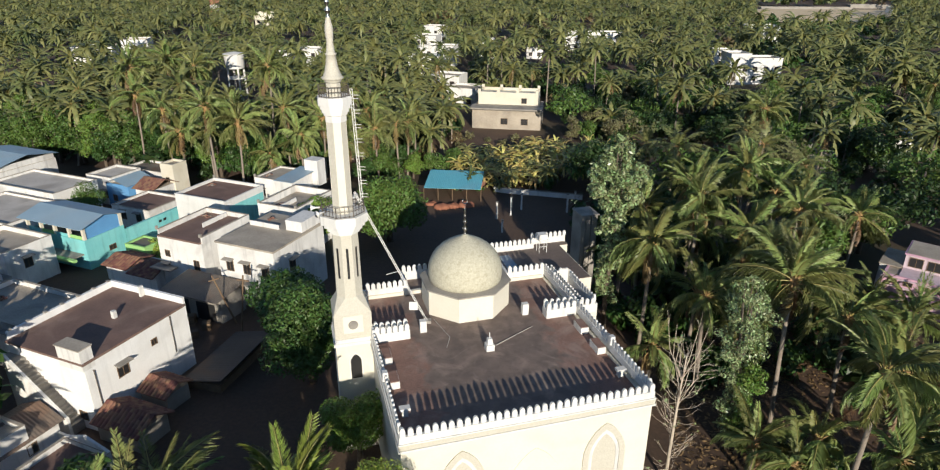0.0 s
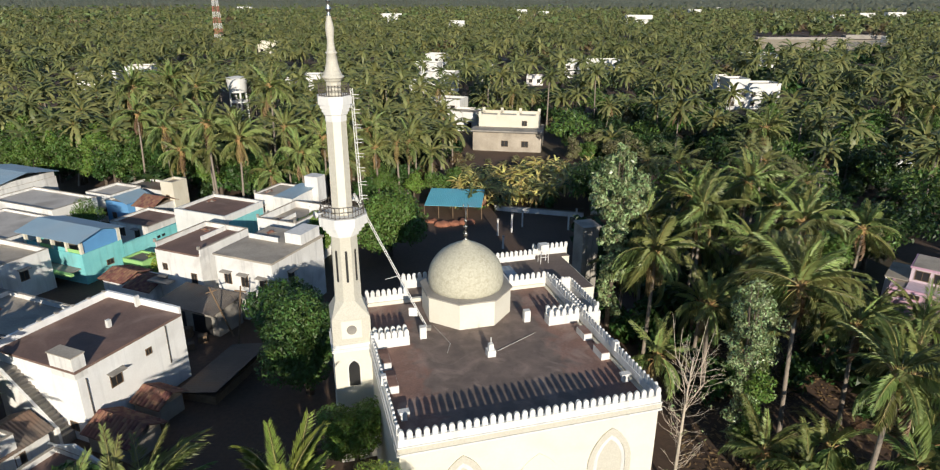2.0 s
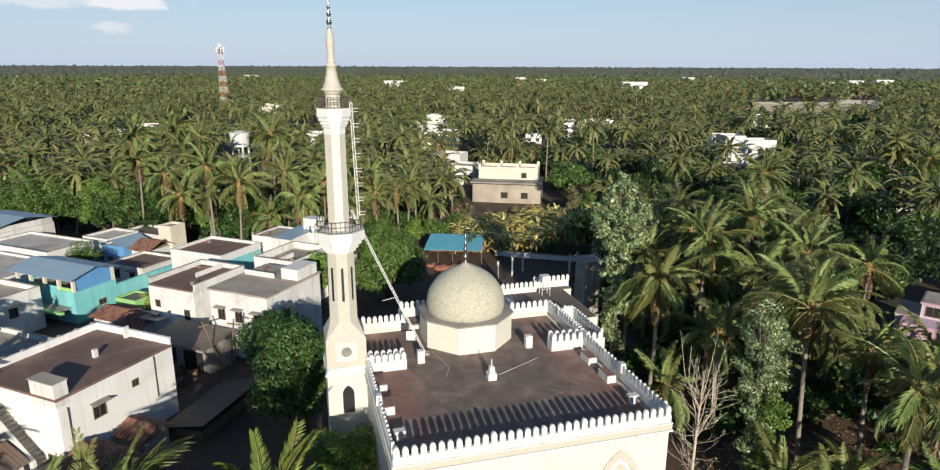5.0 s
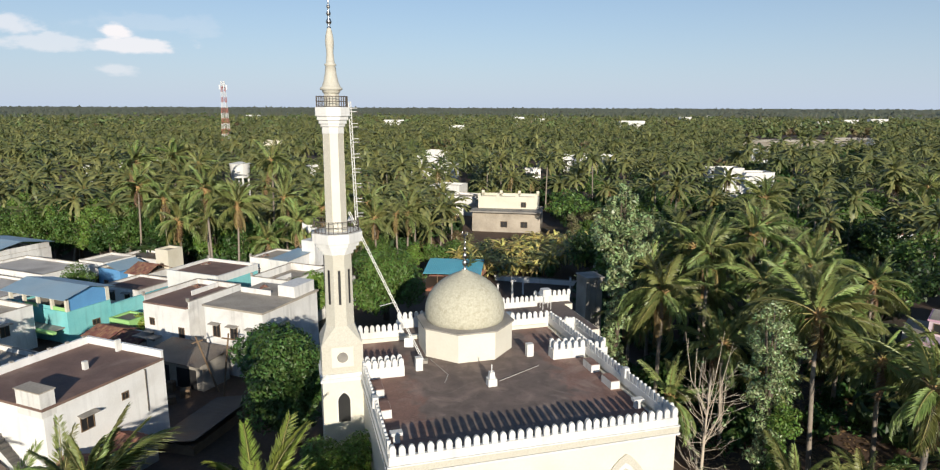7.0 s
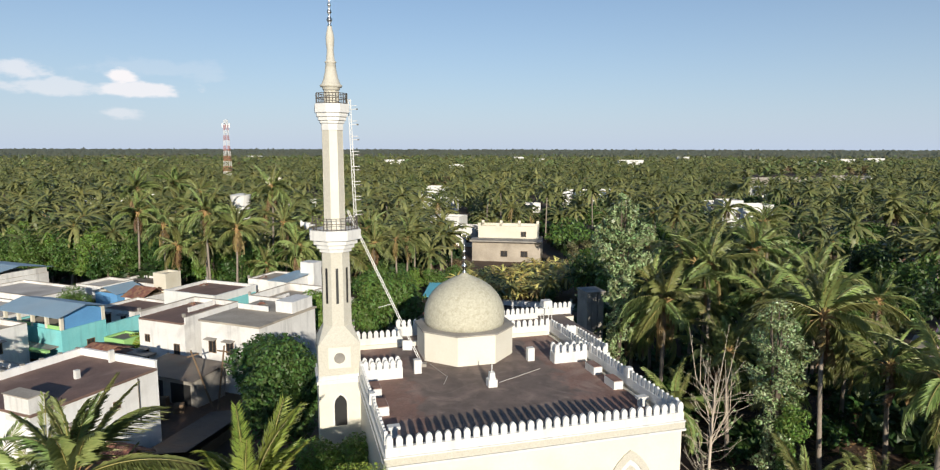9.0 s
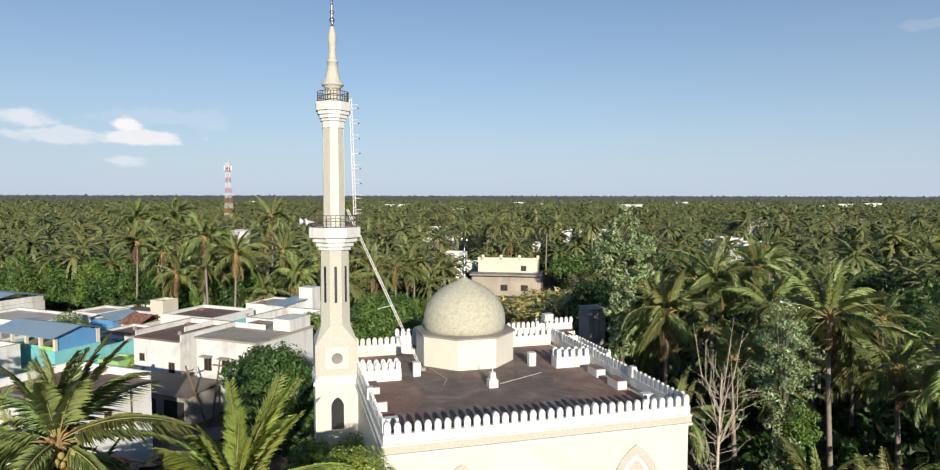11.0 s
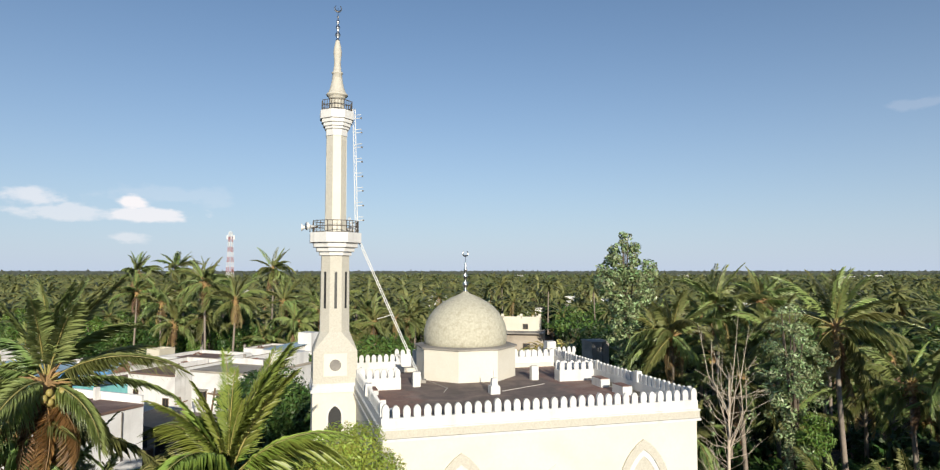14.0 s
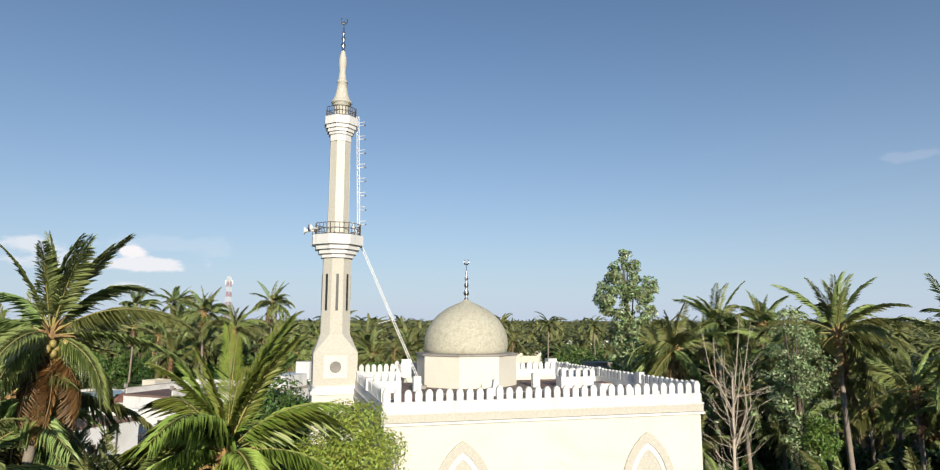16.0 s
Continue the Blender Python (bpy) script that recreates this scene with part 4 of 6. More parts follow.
near_palm(16.8, 55.9, 14.5, 1.05, 10, 22, (0.3, 0.2), 2)
near_palm(22.9, 62.2, 16.6, 1.0, 50, 20, (0.3, 0.2), 3)
near_palm(25.3, 33.9, 15.4, 0.98, 200, 22, (0.4, 0.5), 3)
near_palm(50.0, 111.5, 15.2, 1.1, 80, 22, (0.3, 0.2), 4)
near_palm(31.4, 72.3, 16.5, 1.0, 80, 22, (0.3, 0.2), 2)
for x, y, z in ((-16.0, 23.4, 14.1), (-17.6, 22.2, 13.0), (-15.0, 19.4, 12.2), (-18, 25, 9.5), (-17.5, 14, 13.0), (-12.6, 24.2, 9.6), (-14.9, 26.6, 9.8), (-17.6, 28.2, 9.4), (-11.4, 27.6, 8.8)):
    near_palm(x, y, z, 1.05, x * 50, 18, (0.3, 0.2), 2, 4)
# three dense trees, mostly out of view, added so that the lane lies in shade
leafy_tree(-19.5, 22.5, 4.2, 7.6, 1.5, 7000, 0.3, LEAF_DARK, "dense dark tree below the palms, added for shade", 31, 14)
leafy_tree(-13.5, 15.5, 3.4, 6.0, 1.5, 5000, 0.3, LEAF_DARK, "dense dark tree below the palms, added for shade", 32, 12)
leafy_tree(-25.5, 31.5, 3.6, 6.0, 1.2, 6000, 0.28, LEAF_DARK, "dense dark tree beside the huts, added for shade", 33, 12)
leafy_tree(-14.0, 33.0, 2.6, 3.6, 0.8, 3500, 0.26, LEAF_DARK, "dark bush below the palms", 34, 9)

# trees outside the view, added to throw shade on lane and house walls
for i, (x, y, h) in enumerate(((-6.2, 7.6, 7.4), (-13.2, 10.5, 10.0), (-15.5, 6.0, 12.0), (-20.5, 9.5, 10.6), (-26.0, 7.5, 11.2), (-31.5, 11.0, 11.4), (-37.5, 8.5, 11.8), (-44.0, 12.0, 11.8), (-40.0, 40.5, 11.0), (-47.0, 45.0, 11.6), (-54.5, 49.5, 11.6), (-62.0, 54.5, 11.6))):
    leafy_tree(x, y, 4.6, h, 1.2, 1000, 0.78, LEAF_DARK, "unseen tall tree added to shade the village lane", 140 + i, 24, spread=0.7)
# more unseen trees, right of the view, added to keep the grove floor dark
for i, (x, y, h) in enumerate(((20.0, 8.0, 7.0), (27.0, 10.5, 7.2), (36.0, 12.0, 7.8), (43.0, 15.0, 8.0), (51.0, 20.0, 8.0), (33.5, 19.0, 5.6), (46.0, 27.0, 9.0), (54.0, 34.0, 8.5), (62.0, 42.0, 8.5), (71.0, 51.0, 15.0), (80.0, 60.0, 15.0))):
    leafy_tree(x, y, 4.8, h, 1.2, 1000, 0.78, LEAF_DARK, "unseen tall tree added to shade the palm grove", 160 + i, 24, spread=0.75)
leafy_tree(-14.6, 50.4, 4.7, 8.6, 1.6, 19000, 0.19, LEAF_SHADE, "dense dark green tree beside the minaret", 21, 22)
leafy_tree(-17.6, 55.0, 3.8, 7.0, 2.6, 9000, 0.24, LEAF_DARK, "dense dark green tree behind the minaret", 22, 14)
leafy_tree(-8.3, 38.6, 2.7, 7.4, 2.2, 14000, 0.12, LEAF_GREEN, "bushy fresh green tree by the mosque wall", 23, 16)
fresh = [(1.9 * q * math.cos(a), 1.7 * q * math.sin(a), z, s, s, s * 0.85) for z, q, s, n in ((3.6, 0.7, 1.0, 7), (5.5, 0.85, 1.0, 8), (7.4, 0.9, 1.0, 8), (9.0, 0.75, 0.95, 7), (10.2, 0.35, 0.9, 4)) for a in [z + 6.283 * i / n for i in range(n)]]
leafy_tree(-4.9, 27.6, 2.4, 9.6, 2.2, 28000, 0.078, LEAF_LIGHT, "bushy yellow-green tree by the mosque corner", 24, lobes=fresh)
leafy_tree(-11.5, 83, 5.6, 9.0, 1.0, 13000, 0.24, LEAF_MID, "broad dark green tree behind the mosque", 25, 22)
for i, (x, y, R, H, mt) in enumerate(((-15.5, 112.5, 2.6, 6.0, LEAF_MID), (-11.0, 114.0, 2.2, 5.0, LEAF_GREEN), (-19.5, 110.5, 2.4, 5.4, LEAF_DARK), (-7.0, 115.0, 2.3, 5.0, LEAF_MID), (-13.0, 119.0, 2.8, 6.4, LEAF_DARK), (-4.0, 117.5, 2.2, 5.4, LEAF_MID), (-17.5, 117.0, 2.8, 7.0, LEAF_MID))):
    leafy_tree(x, y, R, H, 0.5, 2600, 0.2, mt, "rounded green tree beside the shed", 420 + i, 16, spread=0.75)
leafy_tree(-20.6, 80.5, 3.2, 8.0, 1.0, 6000, 0.2, LEAF_GREEN, "round green tree among the houses", 26, 12)
leafy_tree(-57.8, 91.0, 3.2, 6.0, 1.2, 4500, 0.16, LEAF_MID, "small airy green tree in a yard", 27, 14)
def airy_lobes(seed, rows):
    """Many small clumps strewn round a stem: rows of (height, reach, clumps, clump size)."""
    r = random.Random(seed)
    out = []
    for z, reach, n, q in rows:
        for _ in range(n):
            a, k = r.uniform(0, 6.283), r.uniform(0.15, 1.0)
            u = q * r.uniform(0.55, 1.2)
            out.append((reach * k * math.cos(a), reach * k * math.sin(a), z + r.uniform(-0.8, 0.8), u, u, u * 0.8))
    return out


tall = airy_lobes(8, [(19.8, 0.8, 6, 0.55), (18.8, 1.7, 12, 0.62), (17.6, 2.6, 18, 0.65), (16.4, 3.0, 18, 0.65), (15.2, 2.6, 15, 0.62), (14.0, 2.1, 13, 0.6)] + [(12.8 - 1.25 * i, 1.4 - 0.05 * i, 10, 0.5) for i in range(8)])
leafy_tree(13.9, 60.2, 3.0, 19, 4.0, 11000, 0.19, LEAF_PALE, "tall slender tree with glossy leaves paled for glints and a wider head", 28, lobes=tall)
pale = airy_lobes(9, [(14.2, 1.3, 8, 0.5), (13.0, 2.3, 13, 0.55), (11.6, 2.7, 15, 0.6), (10.2, 2.4, 13, 0.6), (8.8, 1.5, 11, 0.6)] + [(7.6 - 1.2 * i, 0.9, 9, 0.6) for i in range(5)])
leafy_tree(20.2, 42.0, 2.6, 14, 3.0, 9000, 0.12, LEAF_PALE, "slim open tree with pale leaves, glints painted in", 29, lobes=pale)
vine = airy_lobes(10, [(2.0 + 1.1 * i, 1.0, 6, 0.6) for i in range(6)])
leafy_tree(20.9, 41.2, 1.4, 7, 1.0, 5500, 0.11, LEAF_GREEN, "green climber round a slim trunk", 30, lobes=vine)


def bare_tree(x, y, h, seed):
    """A leafless tree: a straight pale trunk, thin side branches all the way and long whips at the top."""
    r = random.Random(seed)
    g = float(ground_z(np.array(x), np.array(y)))
    t = thing("bare_tree", pose(x, y, g), "leafless pale tree with thin whippy branches", "tree")
    spine = lambda k: Vector((-0.05 + 0.2 * k, 0.1 * math.sin(4 * k), h * k))
    part("trunk", tube(bmesh.new(), [spine(-0.03), spine(0.25), spine(0.45), spine(0.62), spine(0.8)], [0.15, 0.115, 0.09, 0.06, 0.025], 8), BARE_BARK, t, smooth=True)
    tips = []
    for i in range(78):
        whip = i < 11
        k = r.uniform(0.48, 0.66) if whip else r.uniform(0.08, 0.78)
        a = i * 2.4 + r.uniform(-0.5, 0.5)
        ln = h * r.uniform(0.26, 0.36) if whip else h * r.uniform(0.07, 0.16) * (1.25 - 0.5 * k)
        up = r.uniform(2.6, 6.5) if whip else r.uniform(0.1, 1.3)
        b0 = spine(k)
        d = Vector((math.cos(a), math.sin(a), up)).normalized()
        side = Vector((math.cos(a), math.sin(a), 0))
        m = b0 + d * ln * 0.5 + side * ln * 0.08
        e = b0 + d * ln + Vector((r.uniform(-.1, .1), r.uniform(-.1, .1), 0.14)) * ln
        br = part("branch", tube(bmesh.new(), [b0, m, e], [0.034 if whip else 0.019, 0.022 if whip else 0.012, 0.006], 5), BARE_BARK, t)
        for _ in range(2):
            q = m.lerp(e, r.uniform(0.1, 0.8))
            e2 = q + (d + Vector((r.uniform(-.7, .7), r.uniform(-.7, .7), r.uniform(-.2, .6)))).normalized() * h * r.uniform(0.03, 0.07)
            part("twig", tube(bmesh.new(), [q, e2], [0.011, 0.005], 4), BARE_BARK, br)
            tips.append(e2)
        tips.append(e)
    rng = np.random.default_rng(seed)
    some = [tuple(p) + (0.14, 0.14, 0.14) for p in tips[::5]]
    part("last_leaves", mesh_from("last_leaves", *leaf_cloud(rng, some, 150, 0.12), LEAF_PALE), LEAF_PALE, t)


bare_tree(14.6, 38.2, 14.2, 4)

# ---- houses ----


def ribbed_roof(root, mat, x0, x1, y0, y1, z0, z1, axis="x", gable=True, name="sheet_roof", wave=0.3):
    """A ribbed sheet roof: gabled with its ridge along the axis, or a single pitch rising to the far side."""
    bm = bmesh.new()
    n = max(4, int(((x1 - x0) if axis == "x" else (y1 - y0)) / wave))
    prof = [(0, z0), (0.5, z1), (1, z0)] if gable else [(0, z0), (1, z1)]
    for th in (0.0,):
        rows = []
        for i in range(2 * n + 1):
            k = i / (2 * n)
            dz = 0.035 if i % 2 else 0.0
            if axis == "x":
                rows.append([(x0 + (x1 - x0) * k, y0 + (y1 - y0) * q, z + dz) for q, z in prof])
            else:
                rows.append([(x0 + (x1 - x0) * q, y0 + (y1 - y0) * k, z + dz) for q, z in prof])
        top = [[bm.verts.new(p) for p in r] for r in rows]
        low = [[bm.verts.new((p[0], p[1], p[2] - 0.05)) for p in r] for r in rows]
        m = len(prof)
        for a, b, c, e in zip(top, top[1:], low, low[1:]):
            for j in range(m - 1):
                bm.faces.new((a[j], a[j + 1], b[j + 1], b[j]))
                bm.faces.new((c[j], e[j], e[j + 1], c[j + 1]))
            bm.faces.new((a[0], b[0], e[0], c[0]))
            bm.faces.new((a[m - 1], c[m - 1], e[m - 1], b[m - 1]))
    return part(name, bm, mat, root)


class House:
    """A flat-roofed village house set out by its near left corner, width, depth and top. Local x runs along the front, y to the back."""

    def __init__(self, name, x, y, w, d, top, label, wall=None, roof=None, parapet=0.5, turn=-22.0, category="house", sides="flbr"):
        self.g = float(ground_z(np.array(float(x)), np.array(float(y))))
        self.w, self.d, self.h = w, d, top - self.g
        self.setback = 0.0
        self.wall, self.roof_mat, self.par = wall or WHITEWASH, roof or ROOF_BROWN, parapet
        self.root = thing(name, pose(x, y, self.g, 0, 0, turn), label, category)
        h, p, t = self.h, parapet, 0.2
        zf, zb, zl, zr = [h if k in sides else h - p - 0.2 for k in "fblr"]
        parts("wall", self.wall, self.root, (0, w, 0, t, -1, zf), (0, w, d - t, d, -1, zb), (0, t, t, d - t, -1, zl), (w - t, w, t, d - t, -1, zr))
        o = 0.14 if p else -t
        x0, x1 = (t if "l" in sides else -o), (w - t if "r" in sides else w + o)
        y0, y1 = (t if "f" in sides else -o), (d - t if "b" in sides else d + o)
        part("roof", boxes((x0, x1, y0, y1, h - p - 0.2 + 0.002, h - p - (0 if p else 0.01))), self.roof_mat, self.root)
        if p:
            e = 0.03
            for k, r in (("f", (-e, w + e, -e, t + e)), ("b", (-e, w + e, d - t - e, d + e)), ("l", (-e, t + e, t + e, d - t - e)), ("r", (w - t - e, w + e, t + e, d - t - e))):
                if k in sides:
                    part("coping", boxes((*r, h, h + 0.05)), ROOF_GREY if self.wall is WHITEWASH else self.wall, self.root)

    def place(self, side, s, z):
        """The pose of an opening's foot, s metres along a side; y points into the wall."""
        if side == "front":
            return pose(s, self.setback, z)
        if side == "right":
            return pose(self.w, s, z, 0, 0, 90)
        if side == "back":
            return pose(s, self.d, z, 0, 0, 180)
        return pose(0, s, z, 0, 0, -90)

    def window(self, side, s, z, w=0.9, h=1.2, shade=True, frame_mat=None):
        m = self.place(side, s, z)
        fr = boxes((-w / 2 - 0.07, w / 2 + 0.07, -0.06, 0.02, -0.07, 0.0), (-w / 2 - 0.07, -w / 2, -0.05, 0.02, 0, h), (w / 2, w / 2 + 0.07, -0.05, 0.02, 0, h), (-w / 2 - 0.07, w / 2 + 0.07, -0.05, 0.02, h, h + 0.07), (-0.025, 0.025, -0.03, 0.02, 0, h))
        win = part("window", fr, frame_mat or WOOD, self.root)
        win.matrix_basis = m
        part("pane", boxes((-w / 2, w / 2, -0.012, 0.02, 0, h)), DARK, win)
        if shade:
            sh = bmesh.new()
            box(sh, -w / 2 - 0.25, w / 2 + 0.25, -0.6, 0.02, h + 0.2, h + 0.28)
            for v in sh.verts:
                if v.co.y < -0.1:
                    v.co.z -= 0.08
            part("sunshade", sh, CONCRETE, win)
        return win

    def door(self, side, s, w=1.0, h=2.05, z=0.1, mat=None):
        dr = part("door", boxes((-w / 2, w / 2, -0.03, 0.02, 0, h)), mat or WOOD, self.root)
        dr.matrix_basis = self.place(side, s, z)
        part("frame", boxes((-w / 2 - 0.08, -w / 2, -0.05, 0.02, 0, h), (w / 2, w / 2 + 0.08, -0.05, 0.02, 0, h), (-w / 2 - 0.08, w / 2 + 0.08, -0.05, 0.02, h, h + 0.08)), CONCRETE, dr)

    def pipe(self, side, s, z0, z1):
        p = part("drain_pipe", tube(bmesh.new(), [(0, -0.08, z0), (0, -0.08, z1), (0, 0.1, z1 + 0.05)], [0.05, 0.05, 0.05], 7), METAL, self.root)
        p.matrix_basis = self.place(side, s, 0)

    def block(self, name, x0, x1, y0, y1, z0, z1, mat, label=""):
        return part(name, boxes((x0, x1, y0, y1, z0, z1)), mat, self.root, label)

    def sheet_roof(self, mat, *args, **more):
        return ribbed_roof(self.root, mat, *args, **more)

    def tile_roof(self, x0, x1, y0, y1, z0, z1, rows=7, cols=9, gable=True):
        """Courses of clay tiles, each its own piece, on a pitched roof with the ridge along x."""
        deck = bmesh.new()
        half = (y1 - y0) / 2 if gable else (y1 - y0)
        for sgn in ((0, 1) if gable else (0,)):
            ya, yb = (y0, y0 + half) if sgn == 0 else (y1, y1 - half)
            vs = [deck.verts.new(p) for p in ((x0, ya, z0), (x1, ya, z0), (x1, yb, z1), (x0, yb, z1), (x0, ya, z0 - 0.06), (x1, ya, z0 - 0.06), (x1, yb, z1 - 0.06), (x0, yb, z1 - 0.06))]
            for f in ((0, 1, 2, 3), (7, 6, 5, 4), (0, 4, 5, 1), (1, 5, 6, 2), (3, 7, 4, 0)):
                deck.faces.new([vs[i] for i in f])
        roof = part("tiled_roof", deck, TILE, self.root, "weathered clay tile roof")
        tw, ln = (x1 - x0) / cols, math.hypot(half, z1 - z0) / rows
        me = bpy.data.meshes.new("tile")
        bm = bmesh.new()
        pr = [(-0.5, 0.0), (-0.25, 0.07), (0.0, 0.09), (0.25, 0.07), (0.5, 0.0)]
        a = [bm.verts.new((x * tw * 0.96, 0, z)) for x, z in pr]
        b = [bm.verts.new((x * tw * 0.9, ln * 1.06, z + 0.0)) for x, z in pr]
        c = [bm.verts.new((x * tw * 0.96, 0, -0.02)) for x, z in (pr[0], pr[-1])]
        for i in range(4):
            bm.faces.new((a[i], a[i + 1], b[i + 1], b[i]))
        bm.faces.new((c[0], c[1], *a[::-1]))
        bm.to_mesh(me)
        bm.free()
        me.materials.append(TILE)
        r = random.Random(int(x0 * 10 + self.w * 100))
        pitch = math.degrees(math.atan2(z1 - z0, half))
        for sgn in ((0, 1) if gable else (0,)):
            for i in range(rows):
                for j in range(cols):
                    k = i / rows
                    y = y0 + half * k if sgn == 0 else y1 - half * k
                    ob = new("tile", me)
                    ob.parent = roof
                    ob.matrix_basis = pose(x0 + (j + 0.5) * tw, y, z0 + (z1 - z0) * k + 0.015, 0, 0, 180 * sgn + r.gauss(0, 1.6)) @ pose(0, 0, 0, pitch + r.gauss(0, 1.0) - 1.2, 0, 0)


# white two-storey house with the terrace
A = House("village_house", -38.9, 46.6, 9.1, 10.6, 9.95, "white two-storey house with a brown terrace and outside stair", FRESH_WHITE, ROOF_BROWN, 0.6, sides="lb")
A.window("right", 3.2, 3.6, 1.0, 1.1)
A.window("right", 6.6, 4.6, 0.5, 0.5, False)
A.pipe("right", 0.7, 1.2, 5.6)
A.pipe("right", 8.6, 2.6, 6.3)
A.window("front", 7.6, 0.9, 0.8, 0.7, False)
A.block("stair_tower", 6.5, 9.12, -0.1, 1.0, 5.9, 7.8, WHITEWASH, "stained white stair tower")
A.block("tower_slab", 6.42, 9.2, -0.18, 1.08, 7.8, 7.87, ROOF_GREY)
A.block("chimney", 5.2, 5.55, 6.0, 6.35, 6.3, 7.35, WHITE)
A.block("parapet_break", 4.2, 4.45, 9.9, 10.35, 6.6, 7.7, WHITE)
A.block("side_band", 9.1, 9.16, 0.0, 10.6, 6.42, 6.62, CONCRETE, "dark stained drip edge")
for i in range(7):
    A.block("parapet_post", -0.06, 0.26, 0.4 + i * 1.6, 0.66 + i * 1.6, 7.31, 7.42, CONCRETE)


def sloped_wall(root, mat, x0, x1, za, zb, y0, y1, rise, name="stair_wall"):
    """A wall whose top and foot follow a flight of stairs from za at x0 to zb at x1."""
    bm = bmesh.new()
    near = [bm.verts.new(p) for p in ((x0, y0, -0.8), (x1, y0, -0.8), (x1, y0, zb + rise), (x0, y0, za + rise))]
    far = [bm.verts.new((v.co.x, y1, v.co.z)) for v in near]
    bm.faces.new(near)
    bm.faces.new(far[::-1])
    for i in range(4):
        j = (i + 1) % 4
        bm.faces.new((near[i], far[i], far[j], near[j]))
    return part(name, bm, mat, root)


sloped_wall(A.root, WHITEWASH, 1.6, 7.6, 5.6, 0.9, -1.45, -1.22, 0.95)
for i in range(17):
    A.block("step", 1.8 + i * 0.33, 2.13 + i * 0.33, -1.22, -0.02, -0.5, 5.5 - i * 0.29, CONCRETE)
A.block("landing", 0.1, 1.8, -1.45, -0.02, 5.3, 5.5, CONCRETE)
A.block("annex", 2.2, 5.6, 10.65, 12.2, -0.5, 6.0, WHITE)
A.block("annex_roof", 2.4, 5.4, 10.8, 12.0, 6.0, 6.08, ROOF_BROWN)
A.block("yard_wall", 7.6, 9.1, -2.4, -2.2, -0.8, 1.3, WHITEWASH)
A.block("yard_wall", 4.2, 7.0, -3.6, -3.4, -0.8, 1.4, WHITEWASH)

G1 = House("village_house", -51.0, 55.5, 10.0, 6.5, 7.5, "white house with a stained grey flat roof", WHITEWASH, ROOF_GREY, 0.5)
G1.window("front", 8.5, 2.6)
F1 = House("village_house", -61.5, 70.3, 8.6, 6.0, 7.7, "white two-storey house with a balcony", WHITEWASH, ROOF_GREY, 0.6)
F1.window("right", 2.6, 2.5)
F1.window("front", 6.5, 2.6)
F1.block("balcony", 5.5, 9.3, -1.2, -0.02, 2.3, 2.5, CONCRETE)
F1.block("balcony_wall", 5.5, 9.3, -1.2, -1.05, 2.5, 3.3, WHITEWASH)

# teal house under a blue-grey sheet roof
Tl = House("village_house", -57.6, 77.4, 10.4, 5.8, 6.5, "teal house with an open verandah under a blue-grey sheet roof", TEAL, ROOF_GREY, 0.2)
hT = Tl.h
for i in range(5):
    Tl.block("pillar", 0.1 + i * 2.5, 0.45 + i * 2.5, 0.02, 0.35, hT + 0.06, hT + 1.75, YELLOW, "pale yellow pillar")
for i in range(4):
    Tl.block("railing", 0.45 + i * 2.5, 2.6 + i * 2.5, 0.08, 0.16, hT + 0.06, hT + 0.5, GREEN_P if i % 2 else TEAL)
Tl.block("back_wall", 0.2, 10.2, 4.6, 4.8, hT, hT + 1.9, TEAL)
Tl.block("pillar", 10.05, 10.38, 5.3, 5.75, hT + 0.06, hT + 1.75, YELLOW, "pale yellow pillar")
gb = bmesh.new()
for x in (10.1, 10.3):
    for y, z in ((0.4, hT + 0.06), (5.3, hT + 0.06), (5.3, hT + 1.7), (2.9, hT + 2.45), (0.4, hT + 1.7)):
        gb.verts.new((x, y, z))
gb.verts.ensure_lookup_table()
gb.faces.new(gb.verts[0:5])
gb.faces.new(gb.verts[5:10][::-1])
for i in range(5):
    j = (i + 1) % 5
    gb.faces.new((gb.verts[i], gb.verts[5 + i], gb.verts[5 + j], gb.verts[j]))
part("gable", gb, BLUE, Tl.root, "blue painted gable")
Tl.sheet_roof(SHEET_BLUE, -0.6, 10.9, -0.6, 6.4, hT + 1.7, hT + 2.6, "x", True)
Tl.window("front", 3.0, 1.2)
Tl.window("right", 3.6, 1.6, 0.9, 0.6, False)
Tl.block("porch_roof", 0.5, 9.8, -1.6, -0.02, 2.1, 2.25, CONCRETE)
Tl.block("porch_edge", 6.4, 10.6, -2.1, -1.62, 2.0, 2.3, GREEN_P)
yd = thing("boundary_wall", pose(-57.6, 77.4, Tl.g, 0, 0, -22), "long teal painted boundary wall with small vents", "wall")
part("wall", boxes((10.1, 10.4, 5.85, 18.6, -1, 3.4)), TEAL, yd)
part("coping", boxes((10.06, 10.44, 5.85, 18.6, 3.4, 3.47)), TEAL, yd)
for s in (11.5, 12.3, 17.2):
    vt = part("vent", boxes((-0.25, 0.25, -0.03, 0.02, 0, 0.35)), DARK, yd)
    vt.matrix_basis = pose(10.4, s, 2.4, 0, 0, 90)
House("village_house", -44.6, 76.2, 3.4, 3.0, 5.0, "low lime-green painted village house", GREEN_P, TIN, 0.2)
leafy_tree(-41.2, 77.2, 1.7, 1.8, 0.6, 1800, 0.17, LEAF_LIGHT, "fresh green bush beside the teal wall", 35, 8)
Rt = House("village_house", -44.4, 71.0, 8.0, 3.6, 4.7, "low house with a red clay tile roof", WHITEWASH, ROOF_GREY, 0)
